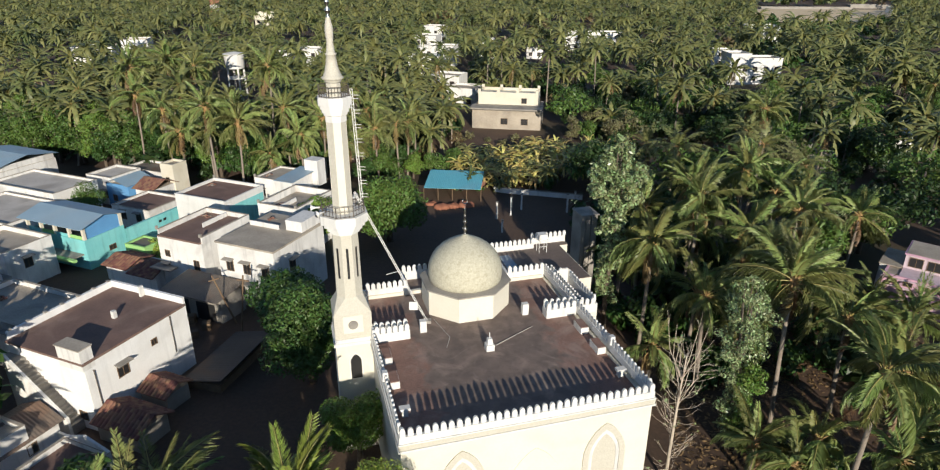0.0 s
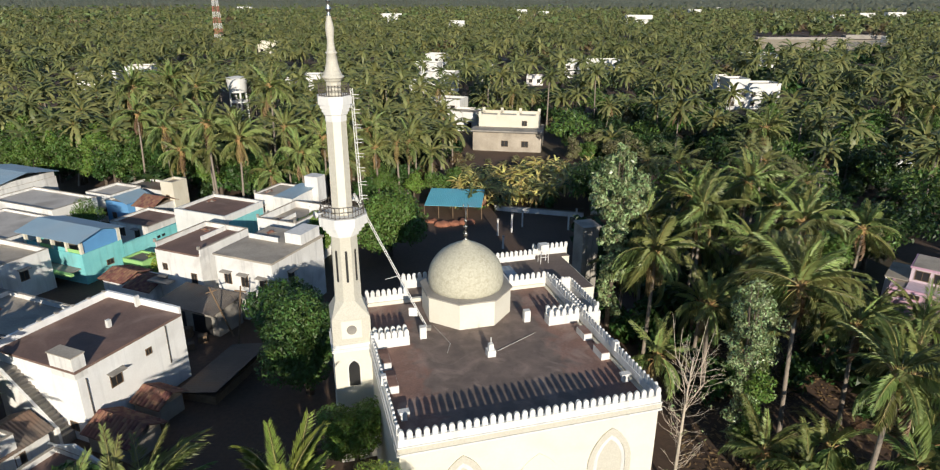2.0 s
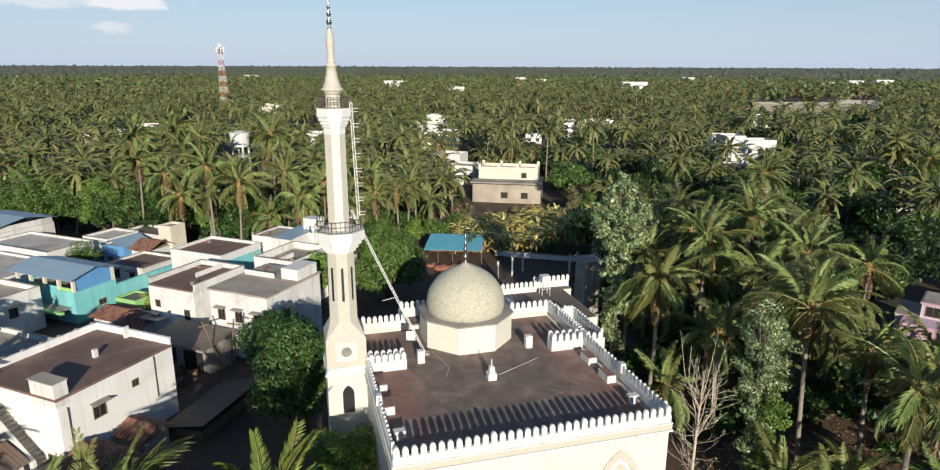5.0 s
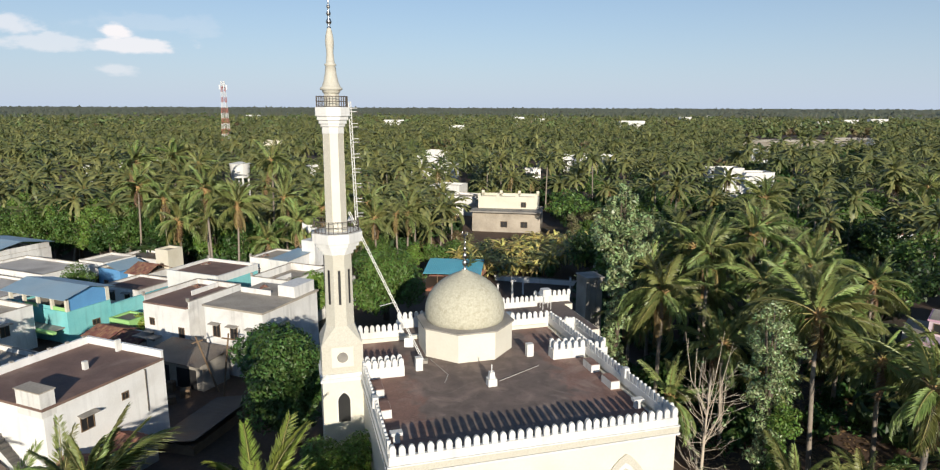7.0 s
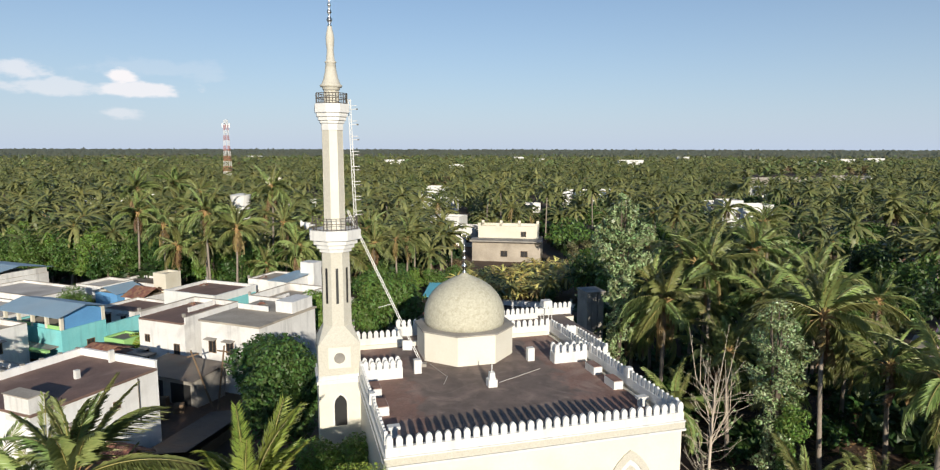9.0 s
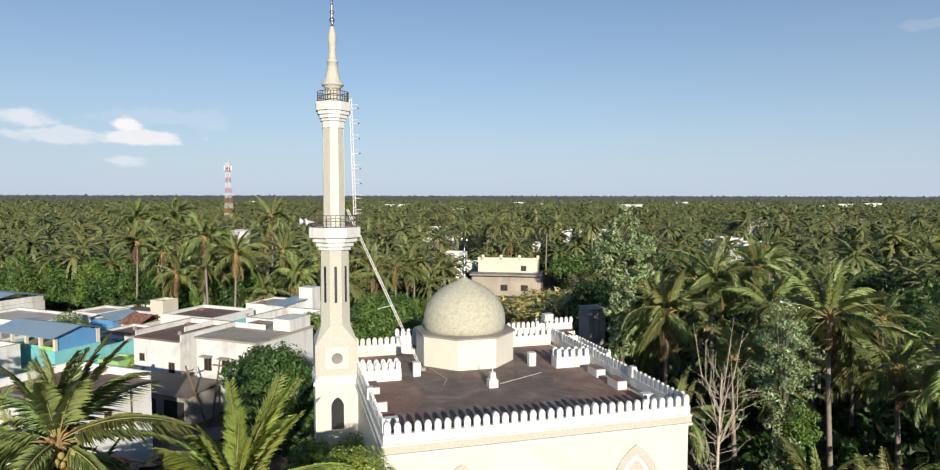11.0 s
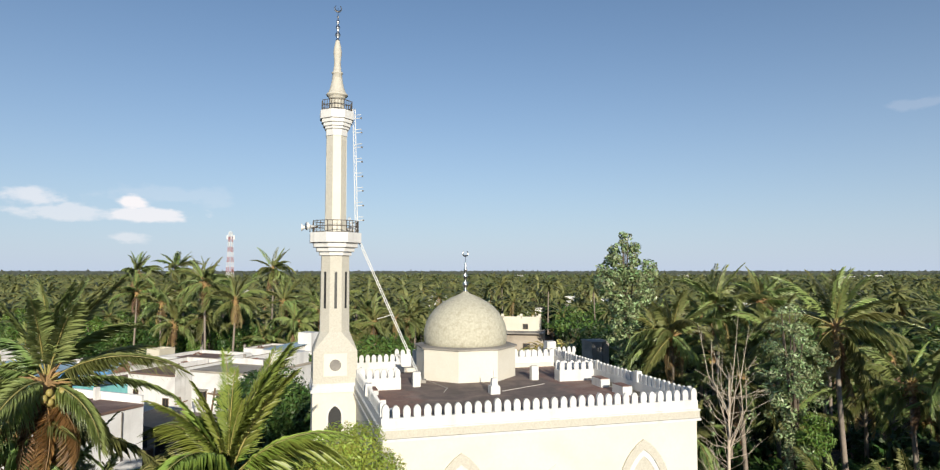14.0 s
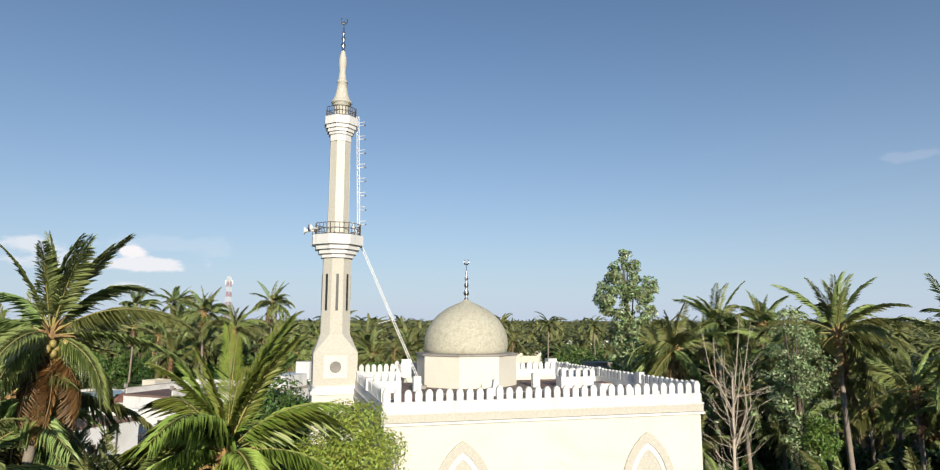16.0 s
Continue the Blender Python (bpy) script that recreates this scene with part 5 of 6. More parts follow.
Rt.tile_roof(-0.3, 3.9, -0.5, 4.0, Rt.h, Rt.h + 0.7, 7, 9)
Rt.tile_roof(4.1, 8.3, -0.8, 3.6, Rt.h - 0.2, Rt.h + 0.6, 7, 9)

B1 = House("village_house", -36.4, 69.0, 6.6, 8.0, 10.0, "white two-storey house with a red-brown terrace", WHITEWASH, ROOF_BROWN, 0.55, sides="lbr")
B1.window("front", 1.2, 4.2, 0.6, 0.7, False)
B1.window("front", 5.4, 3.2, 0.7, 1.1, False)
B1.window("front", 0.8, 2.3, 0.8, 0.9)
B1.block("porch_roof", -0.6, 2.4, -1.3, -0.02, 2.9, 3.05, CONCRETE)
C1 = House("village_house", -28.2, 65.7, 7.6, 9.2, 10.15, "white two-storey house with a worn grey flat roof", WHITEWASH, ROOF_GREY, 0.02, sides="")
for s in (1.5, 3.8, 6.3):
    C1.window("front", s, 4.1, 0.85, 1.25)
C1.window("right", 3.0, 4.1)
C1.block("ledge", 0.0, 5.0, -0.9, -0.02, 3.0, 3.15, CONCRETE)
C1.block("roof_room", 5.2, 7.4, 5.5, 9.0, C1.h - 0.3, C1.h + 1.2, WHITEWASH)
H1 = House("village_house", -28.0, 79.4, 6.0, 8.0, 9.5, "white house with a weathered parapet", WHITEWASH, ROOF_GREY, 0.9)
H1.window("front", 2.0, 3.0)
D1h = House("village_house", -41.0, 84.3, 8.8, 7.6, 9.0, "white house with a blue side wall and brown terrace", WHITE, ROOF_BROWN, 0.35)
D1h.block("side_panel", 8.81, 8.86, 0.6, 7.4, 2.0, D1h.h - 0.9, TEAL, "light teal painted side wall")
D1h.window("front", 4.5, 3.0)
E1 = House("village_house", -32.0, 90.6, 6.6, 6.0, 9.4, "white house with a grey sloped roof", WHITEWASH, ROOF_GREY, 0.2)
E1.sheet_roof(SHEET_BLUE, 3.6, 6.9, -0.3, 6.2, E1.h + 0.02, E1.h + 0.35, "x", False)
E1.window("front", 1.3, 4.4, 0.7, 0.8)
E1.block("roof_tower", 5.3, 7.6, 5.0, 7.0, E1.h - 2.0, E1.h + 1.9, WHITEWASH)
House("village_house", -25.5, 86.0, 6.5, 7.0, 6.8, "low white house behind the others", WHITEWASH, ROOF_GREY, 0.3)

# farther houses of the village
W1 = House("warehouse", -87.5, 104.5, 11.4, 10.0, 6.6, "long shed with a blue-grey sheet roof", WHITEWASH, ROOF_GREY, 0.2, category="shed")
W1.sheet_roof(SHEET_BLUE, -0.6, 12.0, -0.6, 10.4, W1.h + 0.9, W1.h + 1.9, "x", True)
W1.block("glazed_strip", 0.5, 9.0, -0.05, -0.01, W1.h - 0.9, W1.h + 0.6, GREEN_P)
W1.block("gable_wall", 11.0, 11.35, 0.2, 9.8, W1.h, W1.h + 0.9, WHITEWASH)
for x, y, w, d, top, rf in ((-76.0, 96.5, 14.5, 7.5, 6.4, ROOF_PALE), (-75.0, 85.5, 13.5, 9.0, 5.8, ROOF_PALE), (-63.5, 101.5, 5.5, 6.0, 6.2, ROOF_PALE), (-53.4, 89.8, 7.4, 6.8, 5.3, ROOF_BROWN), (-60.5, 107.5, 9.0, 5.0, 5.6, TIN), (-44.0, 96.0, 9.0, 6.0, 5.6, ROOF_GREY)):
    hs = House("village_house", x, y, w, d, top, "low whitewashed house with a flat roof", WHITEWASH, rf, 0.35)
    hs.window("front", w * 0.3, 1.3)
    hs.window("front", w * 0.7, 1.3)
Bl = House("hut", -59.4, 99.6, 4.8, 4.6, 5.4, "small blue hut with a pale blue roof", BLUE, ROOF_GREY, 0, category="hut")
Bl.sheet_roof(SHEET_BLUE, -0.3, 5.1, -0.4, 5.0, Bl.h, Bl.h + 0.9, "y", True)
Bl.window("front", 1.6, 1.0, 0.8, 0.9, False)
Yh = House("village_house", -51.3, 102.0, 2.7, 3.0, 7.9, "small cream house with a square upper room", YELLOW, ROOF_GREY, 0.3)
Yh.window("front", 1.3, 3.2, 0.6, 0.8, False)
Br = House("hut", -54.2, 98.6, 3.9, 4.6, 4.9, "hut with a brown clay tile roof", WHITEWASH, ROOF_GREY, 0, category="hut")
Br.tile_roof(-0.3, 4.2, -0.5, 5.0, Br.h, Br.h + 1.2, 6, 9)

# huts and lean-tos below the white house
R1 = House("hut", -30.0, 42.3, 4.4, 3.0, 4.5, "small hut with a sagging red tile roof", CONCRETE, ROOF_GREY, 0, category="hut")
R1.tile_roof(-0.3, 4.9, -0.4, 3.4, R1.h, R1.h + 1.0, 6, 13)
R2 = House("hut", -28.6, 46.7, 3.0, 2.4, 4.3, "hut with a broken red tile roof", CONCRETE, ROOF_GREY, 0, category="hut")
R2.tile_roof(-0.2, 3.2, -0.3, 2.9, R2.h, R2.h + 0.8, 5, 8)
L1 = House("lean_to", -25.9, 49.3, 3.6, 8.2, 3.5, "long lean-to under a tin sheet roof darkened for shade", WOOD, TIN_SHADED, 0, turn=-14, category="shed")
L1.sheet_roof(TIN_SHADED, -0.3, 4.0, -0.3, 8.5, L1.h, L1.h + 0.8, "y", False)
L2 = House("lean_to", -33.5, 63.2, 7.5, 3.6, 5.6, "dark shop front under a tin awning", CONCRETE, TIN, 0, category="shed")
# no real doors: near-black panels painted as the dark of an open shop
L2.door("front", 1.8, 2.6, 2.1, 0.05, DARK)
L2.door("front", 5.4, 2.6, 2.1, 0.05, DARK)
L2.sheet_roof(TIN, -0.3, 7.8, -0.8, 3.8, L2.h, L2.h + 0.5, "x", False)
House("village_house", -44.5, 36.5, 9.0, 7.0, 6.3, "low white house with a grey roof", WHITEWASH, ROOF_GREY, 0.4)
L4 = House("village_house", -32.2, 35.2, 4.6, 4.6, 5.5, "low white house with a peaked parapet and brown roof", WHITEWASH, ROOF_BROWN, 0.45)
for u0, u1, za, zb in ((0.0, 2.3, 0.0, 0.75), (2.3, 4.6, 0.75, 0.0)):
    gp = bmesh.new()
    lo = [gp.verts.new(p) for p in ((u0, 4.4, L4.h + 0.05), (u1, 4.4, L4.h + 0.05), (u1, 4.4, L4.h + 0.06 + zb), (u0, 4.4, L4.h + 0.06 + za))]
    hi = [gp.verts.new((v.co.x, 4.6, v.co.z)) for v in lo]
    gp.faces.new(lo)
    gp.faces.new(hi[::-1])
    for i in range(4):
        gp.faces.new((lo[i], hi[i], hi[(i + 1) % 4], lo[(i + 1) % 4]))
    part("gable_parapet", gp, WHITEWASH, L4.root)
L4.window("right", 2.4, 1.2, 0.8, 0.9)
L5 = House("hut", -38.5, 39.2, 4.4, 4.6, 4.9, "white hut under a weathered grey sheet roof", WHITEWASH, TIN, 0, category="hut")
L5.sheet_roof(TIN, -0.3, 4.7, -0.4, 5.0, L5.h, L5.h + 1.1, "y", True)
L5.window("right", 2.3, 0.9, 0.7, 0.8, False)
L6 = House("hut", -36.5, 32.0, 3.8, 4.2, 4.6, "hut with a dull grey sheet roof", CONCRETE, TIN, 0, category="hut")
L6.sheet_roof(TIN, -0.3, 4.1, -0.3, 4.5, L6.h, L6.h + 0.9, "y", True)

# open shed with the turquoise roof behind the mosque
Sh = thing("open_shed", pose(-8.3, 101.6, 1.9, 0, 0, -5), "open shed with a turquoise sheet roof on posts over red earth", "shed")
ribbed_roof(Sh, SHEET_CYAN, 0.3, 9.6, -1.0, 6.6, 2.6, 3.3, "x", False)
for i in range(5):
    part("post", tube(bmesh.new(), [(0.2 + i * 2.35, -0.4, -0.5), (0.2 + i * 2.35, -0.4, 2.5)], [0.07, 0.06], 6), WOOD, Sh)
    part("post", tube(bmesh.new(), [(0.2 + i * 2.35, 6.9, -0.5), (0.2 + i * 2.35, 6.9, 3.5)], [0.07, 0.06], 6), WOOD, Sh)
part("back_wall", boxes((0, 9.8, 7.0, 7.15, -0.5, 3.0)), TILE, Sh, "red brick back wall")
for x, y, z, s in ((-5, 97, 1.0, 1.2), (-3.2, 97.6, 0.9, 1.0), (-1.2, 98.2, 1.0, 1.3), (-6.8, 98.6, 0.8, 0.9)):
    hp = thing("earth_mound", pose(x, y, float(ground_z(np.array(x), np.array(y)))), "heap of red earth beside the shed", "heap")
    bm = bmesh.new()
    bmesh.ops.create_icosphere(bm, subdivisions=3, radius=s)
    for v in bm.verts:
        v.co.x *= 1.1
        v.co.z = max(-0.2, v.co.z * 0.55) + 0.3 * noise.noise(v.co * 2 + Vector((x, y, 0)))
    part("mound", bm, RED_EARTH, hp, smooth=True)
wallb = thing("compound_wall", pose(3.5, 105.5, 1.6, 0, 0, -14), "low pale compound wall behind the mosque yard", "wall")
part("wall", boxes((0, 15, 0, 0.25, -1, 1.3)), WHITEWASH, wallb)
part("coping", boxes((-0.05, 15.05, -0.05, 0.3, 1.3, 1.4)), CONCRETE, wallb)
hutw = House("hut", 19.6, 104.0, 3.4, 4.0, 5.2, "small white hut beside the yard", WHITEWASH, ROOF_GREY, 0.2, turn=-14, category="hut")
hutw.window("front", 1.7, 1.2, 0.7, 0.8, False)
for x, y, h in ((3.6, 92.0, 2.6), (5.8, 93.5, 2.9), (4.2, 86.5, 1.8), (14.6, 95.0, 3.0), (16.0, 96.5, 3.0), (7.6, 96.5, 2.5)):
    ps = thing("post", pose(x, y, float(ground_z(np.array(x), np.array(y)))), "pale stone post standing in the yard", "post")
    part("shaft", boxes((-0.14, 0.14, -0.14, 0.14, -0.4, h, 0.02)), WHITEWASH, ps)
    part("cap", boxes((-0.19, 0.19, -0.19, 0.19, h, h + 0.1, 0.01)), CONCRETE, ps)

# far houses in the groves
Y1 = House("country_house", -0.5, 160.5, 17.0, 11.0, 5.0, "cream two-tier house with a parapet of piers", ROOF_GREY, ROOF_GREY, 0.3, turn=-9)
Y1.block("upper_storey", 1.0, 16.0, 3.5, 10.5, Y1.h - 0.2, Y1.h + 2.7, YELLOW, "pale yellow upper storey")
Y1.block("parapet", 1.0, 16.0, 3.5, 3.75, Y1.h + 2.7, Y1.h + 3.4, YELLOW)
Y1.block("parapet", 1.0, 16.0, 10.2, 10.5, Y1.h + 2.7, Y1.h + 3.4, YELLOW)
for i in range(4):
    for yy in (3.45, 10.2):
        Y1.block("pier", 0.9 + i * 4.8, 1.6 + i * 4.8, yy, yy + 0.4, Y1.h + 2.7, Y1.h + 4.1, YELLOW)
Y1.block("front_canopy", -0.4, 17.4, -1.6, 3.4, Y1.h, Y1.h + 0.35, CONCRETE)
Y1.window("front", 13.0, 1.2, 1.6, 1.4, False)
Y1.window("front", 8.0, 1.2, 1.6, 1.4, False)
uw = Y1.window("front", 12.5, Y1.h + 0.8, 1.2, 1.2, False)
uw.matrix_basis = pose(12.5, 3.5, Y1.h + 0.8)
FAR = []


def gz0(x, y):
    return float(ground_z(np.array(float(x)), np.array(float(y))))


def far_house(x, y, w, d, top, lab, wm, rf, tn):
    """A small flat-roofed house in the groves with rows of windows on its front."""
    hs = House("country_house", x, y, w, d, top, lab, wm, rf, 0.6, turn=tn)
    k = int(w // 3.2)
    for i in range(k):
        hs.window("front", (i + 0.5) * w / k, 1.2, 1.3, 1.4, False)
        if hs.h > 6.5:
            hs.window("front", (i + 0.5) * w / k, 4.3, 1.3, 1.4, False)
    FAR.append((x + w / 2, y, w / 2 + 3))
    return hs


far_house(-13, 196, 9, 7, 7.5, "white house in the palm grove", WHITE, ROOF_GREY, -20)
far_house(-8, 186, 9, 8, 5.5, "grey low house in the palm grove", WHITEWASH, ROOF_GREY, -20)
far_house(-24, 240, 11, 8, 7.0, "white house with a blue awning in the grove", WHITE, SHEET_BLUE, -12)
far_house(-20, 262, 12, 8, 8.0, "white house in the grove", WHITE, ROOF_GREY, -12)
far_house(-30, 300, 13, 9, 8.0, "white house in the grove", WHITE, ROOF_GREY, -12)
far_house(-26, 345, 12, 9, 8.0, "white two-storey house in the grove", WHITE, ROOF_GREY, -12)
far_house(22, 285, 7, 5, 4.2, "white house in the grove", WHITEWASH, ROOF_GREY, -5)
far_house(2, 285, 6, 6, 8.0, "white house in the grove", WHITE, ROOF_GREY, -5)
far_house(42, 312, 26, 8, 8.2, "long white house above the palms", WHITE, ROOF_GREY, 4)
far_house(48, 306, 12, 5, 5.5, "white house front in the grove", WHITE, ROOF_GREY, 4)
far_house(-157, 258, 15, 9, 7.2, "long pale house in the grove", WHITEWASH, ROOF_GREY, 12)
far_house(-142, 268, 10, 9, 9.0, "pale house with a red edge in the grove", WHITEWASH, TILE, 12)
far_house(-76, 246, 8, 7, 7.0, "small house with a red roof in the grove", WHITE, TILE, -8)
far_house(-68, 256, 8, 7, 7.5, "small house with a blue roof in the grove", WHITEWASH, SHEET_BLUE, -8)
far_house(136, 335, 15, 10, 9.5, "white two-storey house above the trees", WHITE, ROOF_GREY, 3)
far_house(86, 224, 7, 8, 10.2, "white house with narrow windows", WHITE, ROOF_GREY, 3)
far_house(93.2, 225, 11, 8, 8.6, "long white house with a parapet", WHITE, ROOF_GREY, 3)
far_house(94, 262, 9, 7, 6.8, "pale house with a grey roof", WHITEWASH, ROOF_GREY, 3)
far_house(338, 556, 22, 10, 5.2, "white shed at the edge of a field", WHITE, SHEET_BLUE, 0)
House("field_wall", 252, 605, 80, 6, 1.9, "long grey wall beyond the field", CONCRETE, ROOF_GREY, 0.3, turn=0, category="wall")
House("field_shed", 338, 620, 60, 8, 3.2, "row of grey sheds beyond the field", CONCRETE, SHEET_BLUE, 0.3, turn=0, category="shed")
for i, (u, y) in enumerate(((0.52, 980), (0.56, 1010), (0.60, 990), (0.44, 1250), (0.35, 1400), (0.31, 1150), (0.63, 1300), (-0.14, 900), (0.06, 1100), (0.09, 1120), (-0.35, 1300), (0.22, 820), (-0.04, 700))):
    House("country_house", u * y, y, 16 + 5 * (i % 4), 10, gz0(u * y, y) + 11.5 + 1.5 * (i % 3), "pale building far out among the palms", WHITE, ROOF_GREY, 0.6, turn=4 * (i % 5) - 8)
far_house(-130, 400, 12, 10, 10, "cream house in the grove", YELLOW, ROOF_GREY, 10)
Pk = House("village_house", 45.9, 65.95, 11.0, 8.0, 6.6, "pink house with a verandah and a set-back upper storey", PINK, ROOF_GREY, 0.12, turn=-40)
for k in range(7):
    Pk.window("front", 1.0 + 1.5 * k, Pk.h - 0.85, 0.75, 0.42, False)
Pk.block("ledge", -0.15, 11.1, -0.25, -0.02, Pk.h - 0.3, Pk.h - 0.2, PINK_PALE)
Pk.block("ledge", -0.15, 11.1, -0.2, -0.02, Pk.h - 1.25, Pk.h - 1.12, PINK_PALE)
Pk.block("verandah_deck", 1.45, 10.8, 0.22, 3.15, Pk.h - 0.1, Pk.h - 0.02, PINK_PALE)
Pk.block("upper_storey", 1.4, 10.95, 3.2, 7.75, Pk.h - 0.08, Pk.h + 1.6, PINK_PALE, "pale pink upper storey")
Pk.block("frieze", 1.25, 11.1, 3.0, 7.9, Pk.h + 1.6, Pk.h + 1.75, PINK)
Pk.block("upper_roof", 1.4, 10.95, 3.2, 7.75, Pk.h + 1.75, Pk.h + 1.79, ROOF_GREY)
Pk.setback = 3.2
for k in range(5):
    Pk.window("front", 2.5 + 1.75 * k, Pk.h + 0.3, 1.25, 1.0, False)
Pk.block("wing", -0.8, -0.02, 2.6, 7.9, -0.8, Pk.h + 0.05, WHITEWASH)
Pk.block("wing_roof", -0.9, 1.38, 2.5, 8.0, Pk.h + 0.06, Pk.h + 0.16, ROOF_GREY)
leafy_tree(42.6, 74.5, 3.6, 7.6, 1.0, 3600, 0.26, LEAF_MID, "rounded green tree beside the pink house", 451, 14)
leafy_tree(52.0, 80.5, 3.8, 6.6, 1.0, 3600, 0.26, LEAF_MID, "rounded green tree behind the pink house", 452, 14)
leafy_tree(10.0, 131.0, 2.4, 4.4, 0.5, 2000, 0.22, LEAF_MID, "rounded green bush before the yellow house", 453, 9)
for i, (x, y, R, H, mt) in enumerate(((21.5, 141.0, 2.0, 8.5, LEAF_DUSTY), (25.5, 143.5, 2.6, 7.0, LEAF_MID), (30.0, 140.0, 2.4, 8.0, LEAF_DUSTY), (27.5, 149.0, 3.0, 8.5, LEAF_DUSTY), (34.5, 145.0, 2.8, 7.5, LEAF_MID))):
    leafy_tree(x, y, R, H, 0.6, 2200, 0.24, mt, "thin dusty tree beyond the banana plants" if mt is LEAF_DUSTY else "green bushy tree beyond the banana plants", 460 + i, 12, spread=0.7)
House("ruined_house", 62.5, 121, 8.0, 7.0, 4.5, "roofless grey house in the grove", CONCRETE, ROOF_GREY, 1.2, turn=10)
Rb2 = House("hut", 86.0, 134, 9.0, 6.0, 4.6, "hut with a red roof in the grove", WHITEWASH, TILE, 0, turn=6, category="hut")
Rb2.sheet_roof(TILE, -0.3, 5.0, -0.3, 6.3, Rb2.h, Rb2.h + 1.0, "x", True)
Rb2.sheet_roof(SHEET_BLUE, 5.2, 9.6, -0.3, 6.3, Rb2.h - 0.3, Rb2.h + 0.4, "x", False)
fld = new("field", mesh_from("field", [(196, 470, 0.45), (288, 470, 0.45), (366, 600, 0.45), (240, 600, 0.45)], [(0, 1, 2, 3)], SAND))
tagged(fld, "dry bare field of pale soil", "field", kind="structure")

# water tank on legs
tank = thing("water_tank", pose(-67.5, 186.5, 0.0), "white concrete water tank on four legs above the palms", "water tank")
part("tank", lathe([(2.35, 10.4), (2.45, 10.5), (2.85, 14.2), (2.95, 14.25), (2.95, 14.45), (0.6, 14.9)], 24), WHITE, tank, smooth=False)
for a in range(4):
    c, s = math.cos(a * math.pi / 2 + 0.6), math.sin(a * math.pi / 2 + 0.6)
    part("leg", tube(bmesh.new(), [(2.5 * c, 2.5 * s, -0.5), (2.2 * c, 2.2 * s, 10.5)], [0.3, 0.28], 8), WHITE, tank)
part("ring_beam", lathe([(2.35, 7.6), (2.5, 7.6), (2.5, 7.95), (2.35, 7.95)], 24), WHITE, tank)


def lattice_tower(x, y, h, w0, w1):
    """A four-legged lattice mast in red and white bands."""
    t = thing("telecom_tower", pose(x, y, 0), "red and white lattice telecom tower", "tower")
    n = 14
    for band in range(n):
        bm = bmesh.new()
        za, zb = h * band / n, h * (band + 1) / n
        wa, wb = w0 + (w1 - w0) * band / n, w0 + (w1 - w0) * (band + 1) / n
        ca = [Vector((sx * wa, sy * wa, za)) for sx, sy in ((-1, -1), (1, -1), (1, 1), (-1, 1))]
        cb = [Vector((sx * wb, sy * wb, zb)) for sx, sy in ((-1, -1), (1, -1), (1, 1), (-1, 1))]
        for i in range(4):
            j = (i + 1) % 4
            tube(bm, [ca[i], cb[i]], [0.12, 0.12], 5)
            tube(bm, [ca[i], cb[j]], [0.08, 0.08], 4)
            tube(bm, [ca[j], cb[i]], [0.08, 0.08], 4)
            tube(bm, [cb[i], cb[j]], [0.08, 0.08], 4)
        part("lattice_section", bm, RED_METAL if band % 2 == 0 else WHITE_METAL, t)
    for a in range(6):
        c, s = math.cos(a * 1.047), math.sin(a * 1.047)
        part("antenna_panel", boxes((c * 2.4 - 0.2, c * 2.4 + 0.2, s * 2.4 - 0.12, s * 2.4 + 0.12, h - 5, h - 2.2)), WHITE_METAL, t)


lattice_tower(-159, 417, 46, 2.4, 0.9)

# street clutter between the houses
for x, y, a, ln in ((-25.2, 60.6, -18, 6.0), (-23.8, 58.2, 8, 7.0)):
    g = float(ground_z(np.array(x), np.array(y)))
    up = thing("utility_pole", pose(x, y, g, 0, a, 0), "leaning grey wooden pole in the lane", "pole")
    part("pole", tube(bmesh.new(), [(0, 0, -0.4), (0, 0, ln)], [0.11, 0.08], 7), WOOD, up)
    part("cross_arm", boxes((-0.6, 0.6, -0.05, 0.05, ln - 0.6, ln - 0.48)), WOOD, up)
for i, (x, y, w, d, h) in enumerate(((-30.2, 60.5, 1.4, 0.8, 1.1), (-27.9, 59.4, 0.9, 0.9, 0.9), (-29.0, 57.6, 1.8, 0.7, 0.8), (-33.0, 61.0, 1.2, 1.0, 1.4))):
    st = thing("crate_stack", pose(x, y, 2.65, 0, 0, 15 * i), "stack of worn wooden crates in the lane", "crates")
    n = 2 + i % 2
    for k in range(n):
        part("crate", boxes((-w / 2, w / 2, -d / 2, d / 2, h * k / n + 0.01, h * (k + 1) / n - 0.02, 0.02)), WOOD, st)

for i, (x, y, R) in enumerate(((-11.6, 35.0, 1.5), (-9.6, 32.4, 1.3), (-12.6, 40.6, 1.4), (-7.6, 34.6, 1.2), (-15.2, 38.0, 1.6))):
    leafy_tree(x, y, R, 2.0, 0.0, 1500, 0.13, LEAF_DARKENED, "low dark bush in the lane by the mosque", 400 + i, 9, name="bush")


def rubble(x, y, z, n, seed):
    """A small heap of broken bricks left on a terrace."""
    r = random.Random(seed)
    h = thing("rubble_heap", pose(x, y, z, 0, 0, r.uniform(0, 90)), "small heap of broken bricks on a flat roof", "rubble")
    for i in range(n):
        k = 1 - i / n
        b = part("brick", boxes((-0.12, 0.12, -0.06, 0.06, 0, 0.08, 0.008)), TILE if i % 3 else CONCRETE, h)
        b.matrix_basis = pose(r.uniform(-0.7, 0.7) * k, r.uniform(-0.45, 0.45) * k, 0.005 + 0.085 * int((1 - k) * 4), 0, 0, r.uniform(0, 180)) @ Matrix.Diagonal((1.5, 1.5, 1, 1))


